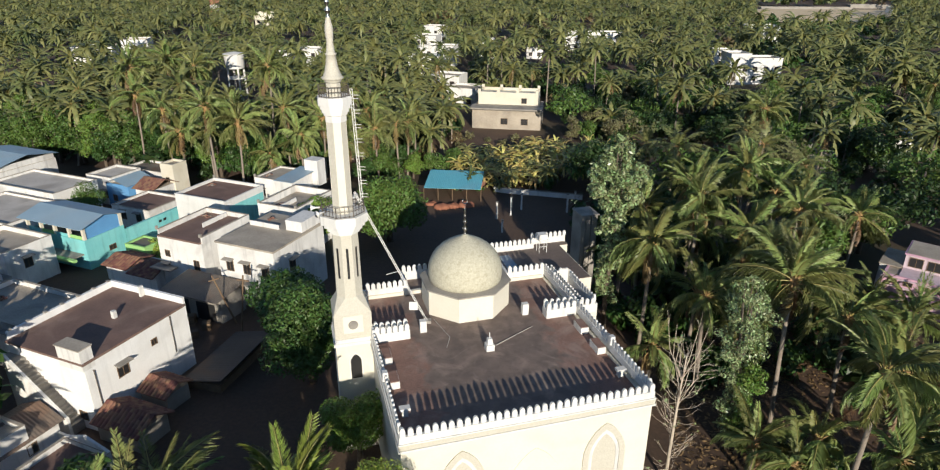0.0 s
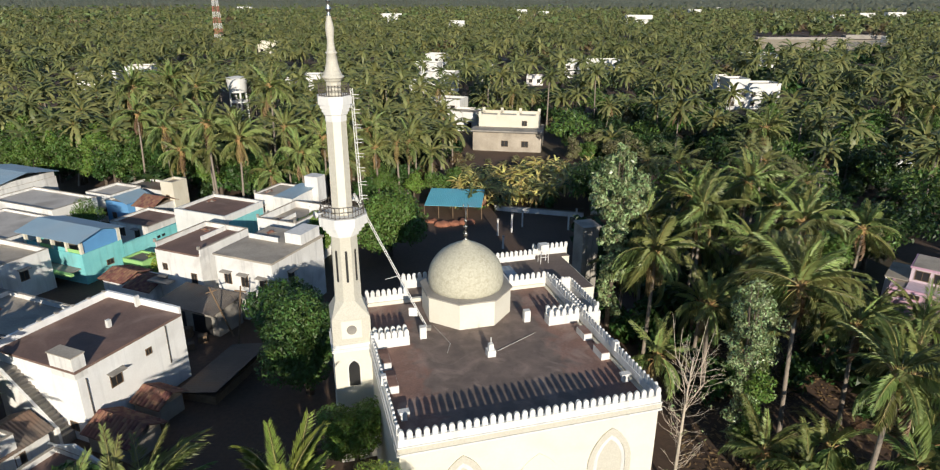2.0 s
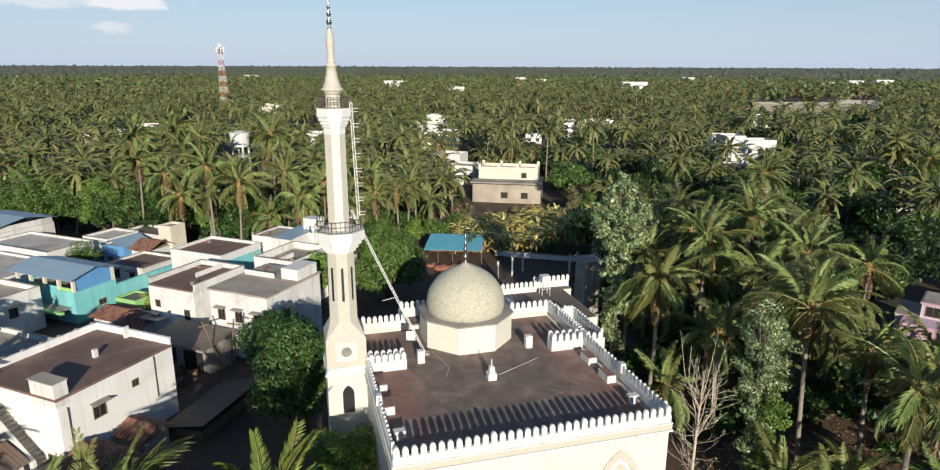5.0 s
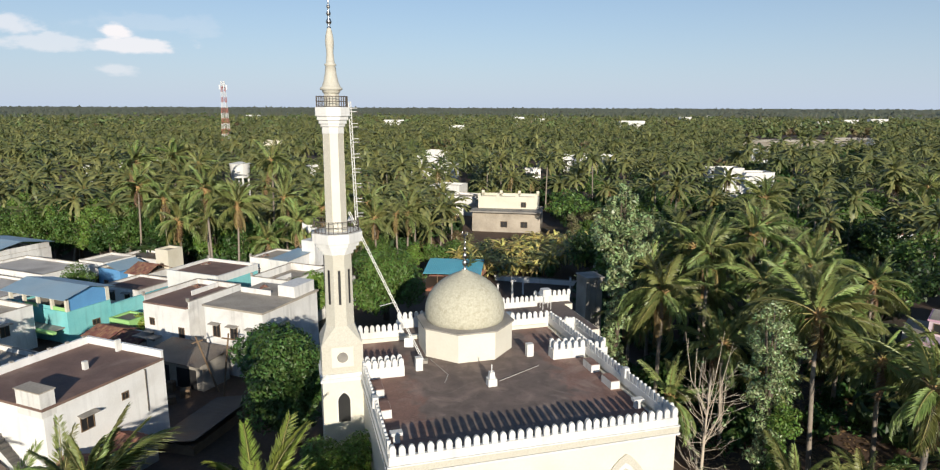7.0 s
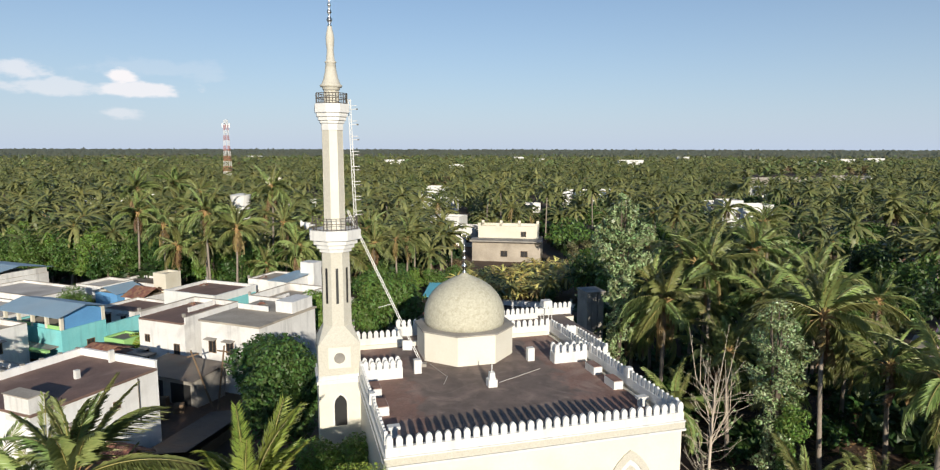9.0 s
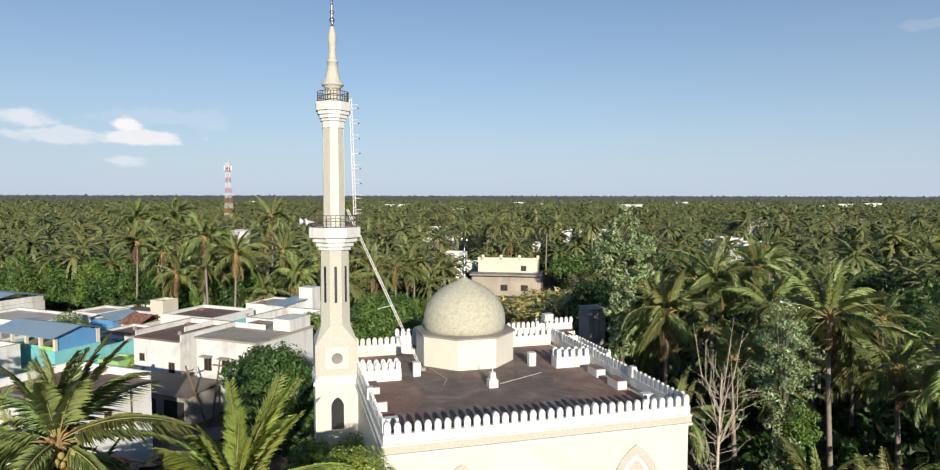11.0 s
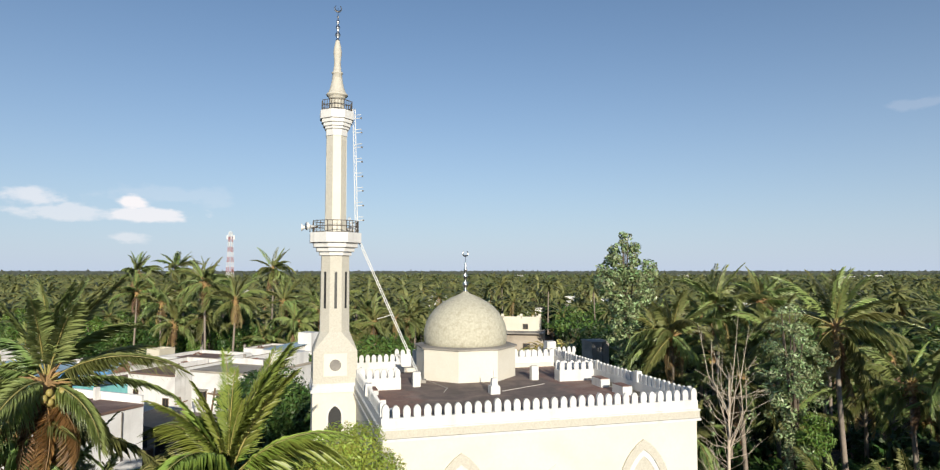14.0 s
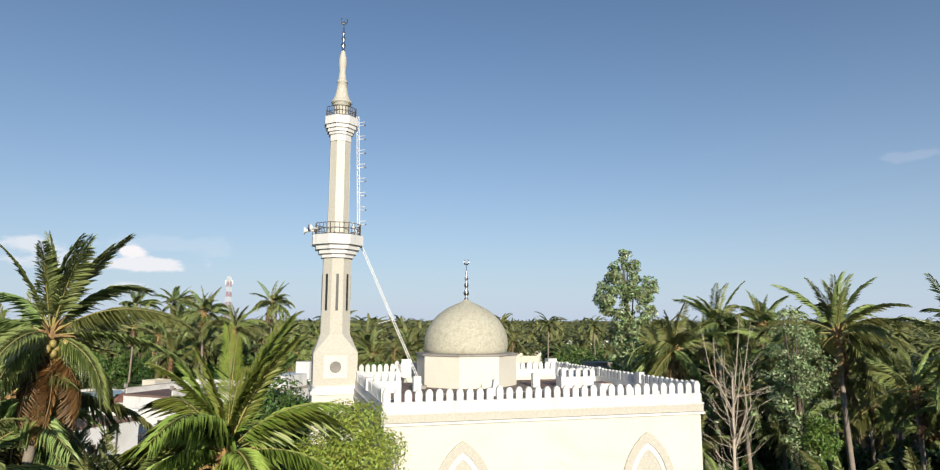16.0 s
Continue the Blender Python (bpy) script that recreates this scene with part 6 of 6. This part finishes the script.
def on_roof(h, u, v, seed, n=16):
    q = h.root.matrix_basis @ Vector((u, v, h.h - h.par))
    rubble(q.x, q.y, q.z, n, seed)


on_roof(H1, 1.8, 2.4, 1)
on_roof(H1, 4.4, 5.5, 2)
on_roof(B1, 1.2, 6.4, 3)
on_roof(D1h, 1.4, 5.6, 4)
on_roof(C1, 1.6, 7.4, 5)
on_roof(E1, 1.2, 2.0, 6)
on_roof(G1, 2.5, 3.5, 7)
for h, u, v in ((B1, 0.1, 0.1), (B1, 6.5, 0.1), (H1, 0.1, 0.1), (H1, 5.9, 0.1), (E1, 0.1, 0.1), (D1h, 0.1, 7.5)):
    h.block("column_stub", u - 0.13, u + 0.13, v - 0.13, v + 0.13, h.h + 0.051, h.h + 0.45, CONCRETE)
for h, x0, x1, y0, y1 in ((H1, 2.6, 5.6, 0.6, 0.72), (H1, 2.6, 2.72, 0.72, 4.5), (C1, 0.3, 4.4, 5.2, 5.32), (B1, 3.4, 3.52, 3.6, 7.6)):
    h.block("low_wall", x0, x1, y0, y1, h.h - h.par, h.h - h.par + 0.55, WHITEWASH)

# ---- groves: palms that can be told apart, then the wood beyond ----
def free(x, y):
    """Whether a tree may stand here: not in the village, the mosque, its yard or before a far house."""
    if -22 < x < 17.5 and y < 66 or math.hypot(x, y) < 30:
        return False
    if x < -15 and y < max(112, 74 - 0.75 * (x + 15)):
        return x < -16 - 0.95 * y
    if -22 < x < 14 and y < 110:
        return False
    if 36 < x < 62 and 50 < y < 78 or 60 < x < 72 and 112 < y < 130 or 84 < x < 98 and 124 < y < 142:
        return False
    if -4 < x < 20 and 135 < y < 176 or abs(x + 0.362 * y) < 5 and 132 < y < 190:
        return False
    if -6 < x < 50 and 106 < y < 142:
        return False
    if y > 345 and y < 618 and 0.405 < x / y < 0.61:
        return False
    for hx, hy, hr in FAR:
        if hy - 15 - (22 if 200 < hy < 240 else 0) < y < hy + 9 and abs(x - hx * y / hy) < hr - 2:
            return False
    return True


def vane_crown(rng, nf, L, seg, half):
    """A crown seen from far off: each frond a drooping vane folded along its midrib, ragged at the edge."""
    VV, FF, n0 = [], [], 0
    for i in range(nf):
        k = (i + 0.5) / nf
        s = np.linspace(0, 1, seg + 1)
        el = np.radians(80 - 115 * k + rng.uniform(-14, 14) - rng.uniform(50, 95) * (1.1 - 0.4 * k) * s ** 1.3)
        ln = L * rng.uniform(0.75, 1.15)
        x = np.concatenate([[0], np.cumsum(np.cos(el[1:]) * ln / seg)])
        z = np.concatenate([[0], np.cumsum(np.sin(el[1:]) * ln / seg)])
        w = half * np.sin(np.pi * np.clip(0.12 + 0.88 * s, 0, 1)) ** 0.7 + 0.06
        a = i * 2.39996 + rng.uniform(-0.6, 0.6)
        c, q = math.cos(a), math.sin(a)
        P = []
        for j in range(seg + 1):
            for side in (-1, 0, 1):
                u = side * w[j] * (rng.uniform(0.8, 1.4) if j % 2 else rng.uniform(0.35, 0.9))
                P.append((x[j] * c - u * q, x[j] * q + u * c, z[j] - abs(u) * rng.uniform(0.5, 1.1)))
        for j in range(seg):
            for e in (0, 1):
                p = n0 + 3 * j + e
                FF += [(p, p + 1, p + 4), (p, p + 4, p + 3)]
        VV += P
        n0 += len(P)
    return np.array(VV), np.array(FF)


MID = [vane_crown(np.random.default_rng(40 + i), 26, 4.8, 8, 0.36) for i in range(5)]
NEAR_MESH = [mesh_from("crown", *crown_arrays(np.random.default_rng(45 + i), 22, 4.7, 22, 1.05, 0.13, 6), FROND_MASS) for i in range(5)]
MID_MESH = [mesh_from("crown", V, F, FROND_MASS) for V, F in MID]
TRUNKS = []
for i in range(3):
    bm = trunk_bm(15, (1.2 - i, 0.8 * i - 0.6), i, n=6)
    me = bpy.data.meshes.new("trunk")
    bm.to_mesh(me)
    bm.free()
    me.materials.append(BARK)
    TRUNKS.append(me)


def small_heart():
    """A few pale orange stalks and sheaths at the heart of a crown farther off."""
    bm = bmesh.new()
    tube(bm, [(0, 0, -0.5), (0, 0, 0.1)], [0.24, 0.16], 5)
    for i in range(9):
        a, e = i * 2.4, radians(-30 + 11 * i)
        d = Vector((math.cos(a) * math.cos(e), math.sin(a) * math.cos(e), math.sin(e)))
        tube(bm, [d * 0.1, d * 1.0 + Vector((0, 0, -0.1))], [0.09, 0.03], 3)
    me = bpy.data.meshes.new("crown_heart")
    bm.to_mesh(me)
    bm.free()
    me.materials.append(HEART)
    return me


SMALL_HEART = small_heart()


def grove_palm(x, y, z, size, r):
    g = float(ground_z(np.array(x), np.array(y)))
    p = thing("coconut_palm", pose(x, y, z, 0, 0, r.uniform(0, 360)), "coconut palm with a full drooping crown in the grove", "palm", "grove palms")
    i = r.randrange(3)
    t = new("trunk", TRUNKS[i])
    t.parent = p
    t.matrix_basis = Matrix.Diagonal((1, 1, (z - g + 0.3) / 15, 1))
    c = new("crown", (NEAR_MESH if math.hypot(x, y) < 122 else MID_MESH)[r.randrange(5)])
    c.parent = p
    c.matrix_basis = pose(0, 0, 0, r.gauss(0, 5), r.gauss(0, 5), 0) @ Matrix.Diagonal((size, size, size, 1))
    hb = new("crown_heart", SMALL_HEART)
    hb.parent = p
    if r.random() < 0.7:
        for k in range(r.randrange(1, 4)):
            d = new("dry_frond", DRY_FRONDS[k % 2])
            d.parent = p
            d.matrix_basis = pose(0, 0, -0.2, 0, 0, r.uniform(0, 360)) @ pose(0, 0, 0, 0, r.uniform(45, 72), 0)


grove = random.Random(77)
count, rest = 0, []
# the dense grove beside the mosque, seen close: fronds of their own
for x, y, z, s in ((31, 40, 11.5, 1.0), (29, 53, 13.0, 0.95), (30.5, 46.5, 12.0, 0.9), (20.5, 51, 11.5, 0.9), (27.5, 60, 14.0, 1.0), (33.5, 63, 15.0, 1.0), (19, 68, 13.5, 0.95), (36.5, 68, 13.5, 1.0), (44, 44.5, 11.5, 1.0), (25, 72, 15.0, 1.0)):
    near_palm(x, y, z, s, x * 40, 19, (0.4, 0.3), 2, 5)
for x, y, z, s in ((41, 59, 5.6, 0.75), (37.5, 55, 7.6, 0.8)):
    near_palm(x, y, z, s, x * 40, 20, (0.3, 0.2), 2, 2)
for x, y, z, s in ((20.7, 38.4, 6.3, 0.8), (25.0, 38.0, 6.8, 0.85), (22.8, 36.4, 6.0, 0.75), (29.0, 35.0, 7.8, 0.85), (31.5, 31.0, 9.0, 0.9)):
    near_palm(x, y, z, s, x * 40, 16, (0.1, 0.1), 1, 0, "low young palm with broad fresh fronds")
for x, y, z, s in ((15.6, 48.5, 8.0, 0.85), (18.4, 61.5, 11.0, 1.0), (21.8, 56.5, 9.0, 0.9), (24.2, 66.8, 11.5, 1.0), (16.6, 66.0, 9.5, 0.95), (29.5, 66.0, 10.0, 1.0), (24.5, 51.5, 8.6, 0.9), (33.5, 57.0, 9.6, 1.0), (30.0, 81.0, 12.5, 1.05), (38.0, 78.0, 12.0, 1.05), (37.5, 49.0, 10.5, 1.0), (36.0, 42.0, 8.5, 0.95), (47.0, 61.2, 4.8, 0.7), (51.5, 57.5, 5.2, 0.75), (43.0, 62.5, 5.6, 0.8), (31.0, 37.0, 8.0, 0.9), (46.5, 73.5, 10.5, 1.0)):
    near_palm(x, y, z, s, x * 60, 17, (0.3, 0.2), 2, 3)
# palms at the edge of the grove behind the village, their crowns low
for x, y, z, s in ((-50.5, 109.5, 11.2, 1.1), (-44.5, 106.5, 12.5, 1.1), (-29.0, 106.0, 11.5, 1.1), (-22.0, 109.0, 10.0, 1.1), (-33.5, 103.5, 9.0, 1.0), (-17.5, 113.0, 11.0, 1.1), (-12.0, 117.0, 11.5, 1.1), (-26.5, 113.0, 13.0, 1.1), (-39.5, 111.5, 11.0, 1.1), (-20.0, 122.0, 12.5, 1.1)):
    near_palm(x, y, z, s, x * 30, 19, (0.4, 0.2), 4, 3)
# tall palms behind the village, and single ones in the groves
for x, y, z, s in ((-36.1, 98.2, 15.6, 1.05), (-40.5, 97.5, 18.3, 1.05), (-33.2, 113.1, 14.6, 1.05), (-61.0, 117.0, 16.2, 1.1), (-54.8, 113.2, 14.3, 1.05), (-25.0, 119.0, 15.0, 1.0), (-65.5, 125.4, 19.7, 1.1)):
    near_palm(x, y, z, s, x * 30, 20, (0.4, 0.2), 4, 4)
for x, y, z, s in ((-57.0, 134.2, 18.6, 1.1), (-37.9, 122.0, 20.4, 1.1), (-61.0, 132.0, 20.6, 1.05), (113.6, 174.3, 12.0, 1.1), (105.5, 151.4, 12.5, 1.1), (-44.5, 119, 13.0, 1.05)):
    near_palm(x, y, z, s, x * 30, 20, (0.4, 0.2), 4, 0)
# unseen palms left of the view, added to shade the low house walls
for x, y, z, s in ((-33.0, 21.0, 10.5, 1.05), (-36.5, 24.5, 11.0, 1.1), (-40.5, 27.5, 11.5, 1.1), (-38.5, 19.0, 12.6, 1.1), (-44.5, 30.0, 11.8, 1.1)):
    near_palm(x, y, z, s, x * 30, 20, (0.3, 0.2), 3, 0)
step = 6.1
for iy in range(int(60 / step), int(215 / step)):
    for ix in range(int(-190 / step), int(200 / step)):
        x, y = (ix + grove.uniform(-0.42, 0.42)) * step, (iy + grove.uniform(-0.42, 0.42)) * step
        if abs(x) > 0.82 * y + 12 or math.hypot(x, y) > 215 or not free(x, y):
            continue
        if grove.random() < (0.74 if x > 14 and y > 72 else 0.55 if x > 14 else 0.1):
            continue
        if x < -30 and y < 122 or x > 16 and y < 74 and grove.random() < 0.5:
            continue
        if count >= 190:
            rest.append((x, y, float(ground_z(np.array(x), np.array(y))) + 7.0 + 9.5 * grove.random() ** 1.5, grove.uniform(0.9, 1.25), grove.uniform(0, 6.3)))
            continue
        grove_palm(x, y, float(ground_z(np.array(x), np.array(y))) + (grove.uniform(6.0, 16.0) if x < 20 and y > 115 else grove.uniform(5.5, 13.0)), grove.uniform(0.9, 1.25), grove)
        count += 1


def scatter(name, label, protos, mat, places, kind="stuff", category="woods"):
    """Copies of a few shapes, turned and sized, joined into one mesh."""
    VV, FF, n0 = [], [], 0
    k = protos[0][1].shape[1]
    for i, (x, y, z, s, a) in enumerate(places):
        V, F = protos[i % len(protos)]
        c, sn = math.cos(a) * s, math.sin(a) * s
        VV.append(np.stack([V[:, 0] * c - V[:, 1] * sn + x, V[:, 0] * sn + V[:, 1] * c + y, V[:, 2] * s + z], -1).astype(np.float32))
        FF.append(F + n0)
        n0 += len(V)
    ob = new(name, mesh_from(name, np.concatenate(VV), np.concatenate(FF), mat))
    tagged(ob, label, category, kind=kind)
    return ob


scatter("middle_grove", "coconut palms standing close together in the grove", MID, FROND_MASS, rest)
POLE = [(np.array([(0.16, 0, 0), (-0.08, 0.14, 0), (-0.08, -0.14, 0), (0.6, 0.1, -12), (0.3, 0.3, -12), (0.3, -0.1, -12)]), np.array([(0, 1, 4), (0, 4, 3), (1, 2, 5), (1, 5, 4), (2, 0, 3), (2, 3, 5)]))]
SKIRT = []
for i in range(3):
    rng = np.random.default_rng(130 + i)
    VV, FF, n0 = [], [], 0
    for k in range(5):
        V, F = frond_arrays(rng, 3.6, -35 - 9 * k, 40, 9, 0.8, 0.2, 3, droop=0.9)
        a = rng.uniform(0, 6.3)
        VV.append(np.stack([V[:, 0] * math.cos(a) - V[:, 1] * math.sin(a), V[:, 0] * math.sin(a) + V[:, 1] * math.cos(a), V[:, 2]], -1))
        FF.append(F + n0)
        n0 += len(V)
    SKIRT.append((np.concatenate(VV), np.concatenate(FF)))
scatter("dry_skirts", "dry hanging fronds under the palm crowns", SKIRT, FROND_DRY, [p for i, p in enumerate(rest) if i % 2])
scatter("grove_trunks", "slim grey palm trunks in the grove", POLE, BARK, rest)
wood = np.random.default_rng(90)


def field_of(r0, r1, n, half=0.66, keep=1.0):
    """Random free places in the wedge of country that the camera looks over."""
    out = []
    while len(out) < n:
        r = math.sqrt(wood.uniform(r0 * r0, r1 * r1))
        a = wood.uniform(-half, half)
        x, y = r * math.sin(a), r * math.cos(a)
        if free(x, y):
            out.append((x, y))
    return out


def gz(x, y):
    return float(ground_z(np.array(x), np.array(y)))


LOW = [vane_crown(np.random.default_rng(60 + i), 18, 4.9, 3, 0.42) for i in range(7)]
VLOW = [vane_crown(np.random.default_rng(70 + i), 10, 5.2, 2, 0.8) for i in range(5)]
scatter("palm_grove", "thick coconut palm grove reaching away", LOW, FROND_MASS,
        [(x, y, gz(x, y) + 8.0 + 9.0 * wood.uniform() ** 1.6, wood.uniform(0.85, 1.3), wood.uniform(0, 6.3)) for x, y in field_of(200, 620, 1900)])
scatter("far_palm_grove", "distant coconut palm grove", VLOW, FROND_MASS,
        [(x, y, gz(x, y) + wood.uniform(7.0, 13.5), wood.uniform(0.85, 1.3), wood.uniform(0, 6.3)) for x, y in field_of(600, 1500, 3600)])

BUSH = []
for i in range(5):
    rng = np.random.default_rng(80 + i)
    BUSH.append(leaf_cloud(rng, blob_lobes(rng, 9, 3.4, 5.0, 0.2), 210, 0.64))
FINE = []
for i in range(5):
    rng = np.random.default_rng(180 + i)
    FINE.append(leaf_cloud(rng, blob_lobes(rng, 26, 3.4, 5.4, 0.2, 0.85, 0.18, 0.32), 850, 0.28))
BUSH_LOW = []
for i in range(5):
    rng = np.random.default_rng(85 + i)
    BUSH_LOW.append(leaf_cloud(rng, blob_lobes(rng, 7, 4.0, 6.0, 0.2), 44, 1.6))


# broad trees: a belt behind the village, others through the groves
belt = random.Random(52)
for i in range(21):
    k = i / 20
    x, y = -98 + 66 * k + belt.uniform(-2, 2), 131 - 21 * k + belt.uniform(-4, 7)
    R = belt.uniform(3.6, 5.4)
    rng = np.random.default_rng(300 + i)
    H = belt.uniform(11.5, 15.5) if k < 0.8 else belt.uniform(10.0, 13.0)
    lb = blob_lobes(rng, 36, R, H, 0.8, 0.85, 0.2, 0.34)
    mt = (LEAF_MID, LEAF_DARK, LEAF_MID, LEAF_GREEN)[belt.randrange(4)]
    leafy_tree(x, y, R, H, 0.8, 4300, 0.23, mt, "dense rounded green tree behind the village", 300 + i, lobes=lb)
scatter("belt_bushes", "dark bushes at the foot of the trees behind the village", BUSH, LEAF_DARK,
        [(x, 133 - 21 * (x + 98) / 66, 2.0, s, a) for x, s, a in zip(wood.uniform(-98, -32, 34), wood.uniform(0.7, 1.1, 34), wood.uniform(0, 6.3, 34))])
scatter("under_growth", "green broad-leaved undergrowth between the palms", BUSH, LEAF_DARKENED,
        [(x, y, gz(x, y) - 0.3 + wood.uniform(0, 1.5), wood.uniform(0.6, 1.3), wood.uniform(0, 6.3)) for x, y in field_of(58, 210, 300) if not (x < 15 and y < 112)])
near_growth = [(wood.uniform(14, 42), wood.uniform(38, 78)) for _ in range(150)]
scatter("near_growth", "dark bushes under the palms beside the mosque", BUSH, LEAF_DARK,
        [(x, y, gz(x, y) - 0.3, wood.uniform(0.3, 0.75), wood.uniform(0, 6.3)) for x, y in near_growth if (x > 0.33 * y + 2 or x > 14 and y > 56) and not (23 < x < 33 and 40 < y < 52) and not (x < 24 and y < 50)])
broad = [(x, y, gz(x, y) + wood.uniform(0.5, 4.5), wood.uniform(0.8, 1.6), wood.uniform(0, 6.3)) for x, y in field_of(72, 215, 330) if x > 18]
scatter("right_trees", "broad green trees standing among the palms", FINE, LEAF_MID, broad[::3])
scatter("dusty_trees", "thin dusty olive trees standing among the palms", FINE, LEAF_DUSTY, broad[2::6])
scatter("dark_trees", "broad dark green trees among the palms, darkened for shade", FINE, LEAF_DARKENED, broad[1::3] + broad[5::6])
scatter("scrub", "dry brownish scrub between the palms", BUSH, LEAF_BROWN,
        [(x, y, gz(x, y) - 0.3, wood.uniform(0.6, 1.2), wood.uniform(0, 6.3)) for x, y in field_of(110, 230, 70) if x > -25])
CLUMP = []
for i in range(5):
    rng = np.random.default_rng(280 + i)
    CLUMP.append(leaf_cloud(rng, blob_lobes(rng, 12, 4.0, 6.0, 0.2, 0.8, 0.22, 0.36), 150, 0.72))
scatter("grove_trees", "green trees among the nearer palms", CLUMP, LEAF_OLIVE,
        [(x, y, gz(x, y) + wood.uniform(-0.5, 3), wood.uniform(0.8, 1.5), wood.uniform(0, 6.3)) for x, y in field_of(205, 420, 250)])
scatter("distant_grove_trees", "green trees among the far palms", BUSH_LOW, LEAF_OLIVE,
        [(x, y, gz(x, y) + wood.uniform(-0.5, 3), wood.uniform(0.8, 1.4), wood.uniform(0, 6.3)) for x, y in field_of(420, 700, 520)])
scatter("far_trees", "distant green trees", BUSH_LOW, LEAF_OLIVE,
        [(x, y, gz(x, y) + wood.uniform(-0.5, 2), wood.uniform(1.2, 2.6), wood.uniform(0, 6.3)) for x, y in field_of(650, 1700, 1500)])
scatter("brown_trees", "distant dry brown trees", BUSH_LOW, LEAF_BROWN,
        [(x, y, gz(x, y) + wood.uniform(-0.5, 1), wood.uniform(1.0, 2.0), wood.uniform(0, 6.3)) for x, y in field_of(300, 1500, 480)])

# bananas and yellowing low palms beyond the yard
BAN = [vane_crown(np.random.default_rng(95 + i), 15, 2.9, 4, 0.19) for i in range(6)]
ban = []
while len(ban) < 190:
    x, y = wood.uniform(-3, 32), wood.uniform(105, 130)
    if x < 0.24 * y + 1:
        ban.append((x, y, gz(x, y) + wood.uniform(1.4, 3.2) + 1.7 * min(1, max(0, (x - 8) / 6)), wood.uniform(0.65, 1.1), wood.uniform(0, 6.3)))
scatter("banana_grove", "yellowing banana plants beyond the yard", BAN, LEAF_YELLOW, ban[:135])
scatter("green_bananas", "green banana plants and young palms beyond the yard", BAN, FROND_MASS, ban[135:])
scatter("yard_bushes", "dark bushes between the banana plants", BUSH, LEAF_DARK, [(x, y - 1.5, z - 2.6, 0.4 * s, a) for x, y, z, s, a in ban[::5]])
scatter("dry_scrub", "dusty olive scrub behind the banana plants", BUSH, LEAF_DUSTY,
        [(x, y, gz(x, y) - 0.4, s, a) for x, y, s, a in zip(wood.uniform(-4, 36, 40), wood.uniform(131, 150, 40), wood.uniform(0.25, 0.5, 40), wood.uniform(0, 6.3, 40))])
scatter("field_scrub", "low green scrub before the dry field", BUSH_LOW, LEAF_DARK,
        [(y * u, y, gz(y * u, y) - 1, s, a) for u, y, s, a in zip(wood.uniform(0.41, 0.61, 150), wood.uniform(256, 475, 150), wood.uniform(0.6, 1.2, 150), wood.uniform(0, 6.3, 150))])


def canopy():
    """The plain's wood beyond a kilometre, as one uneven canopy."""
    rng = np.random.default_rng(99)
    rad = np.geomspace(1350, 4850, 100)
    ang = np.linspace(-0.72, 0.72, 620)
    R, A = np.meshgrid(rad, ang, indexing="ij")
    A = A + rng.uniform(-0.0007, 0.0007, A.shape)
    X, Y = R * np.sin(A), R * np.cos(A)
    Z = ground_z(X, Y) + 7 + rng.gamma(2.0, 1.6, X.shape)
    Z[0] -= 10
    V = np.stack([X, Y, Z], -1).reshape(-1, 3)
    n = len(ang)
    i, j = np.meshgrid(np.arange(len(rad) - 1), np.arange(n - 1), indexing="ij")
    F = np.stack([i * n + j, i * n + j + 1, (i + 1) * n + j + 1, (i + 1) * n + j], -1).reshape(-1, 4)
    ob = new("far_woods", mesh_from("far_woods", V, F, CANOPY))
    tagged(ob, "distant unbroken woods out to the horizon", "woods", kind="stuff")


# distance haze is painted in: the canopy colour is paled and greyed
CANOPY = material("hazed_far_canopy", (0.20, 0.205, 0.125), (0.115, 0.135, 0.08), 0.006, rough=0.9, bump=0, fine=8, stain=(0.13, 0.11, 0.06), amount=0.7)
canopy()


def litter():
    """Dry leaves and straw strewn over the earth below the palms."""
    rng = np.random.default_rng(210)
    n = 9000
    x, y = rng.uniform(13, 46, n), rng.uniform(28, 66, n)
    keep = x > 0.3 * y + 3.5
    x, y = x[keep], y[keep]
    n = len(x)
    a, s = rng.uniform(0, 6.283, n), rng.uniform(0.08, 0.3, n)
    z = ground_z(x, y) + 0.09
    C = np.stack([x, y, z], -1)
    u = np.stack([np.cos(a), np.sin(a), rng.uniform(-0.3, 0.3, n)], -1) * s[:, None]
    w = np.stack([-np.sin(a), np.cos(a), rng.uniform(-0.3, 0.5, n)], -1) * (s * 0.35)[:, None]
    V = np.stack([C - u, C + w, C + u, C - w], 1).reshape(-1, 3)
    ob = new("leaf_litter", mesh_from("leaf_litter", V, np.arange(4 * n).reshape(-1, 4), FROND_DRY))
    tagged(ob, "dry leaves and straw on the earth under the palms", "leaf litter", kind="stuff")


litter()
for i, (x, y, a) in enumerate(((27, 47, 20), (30, 44.5, 75), (29, 50, 130), (33, 46, 200), (21.5, 39, 40), (17.5, 35, 110))):
    fl = thing("fallen_frond", pose(x, y, float(ground_z(np.array(x), np.array(y))) + 0.12, 0, 0, a), "dry brown palm frond lying on the earth", "frond")
    ob = new("leaf", DRY_FRONDS[i % 2])
    ob.parent = fl
    ob.matrix_basis = pose(0, 0, 0.75, 0, 14, 0) @ Matrix.Diagonal((0.9, 0.9, 0.45, 1))
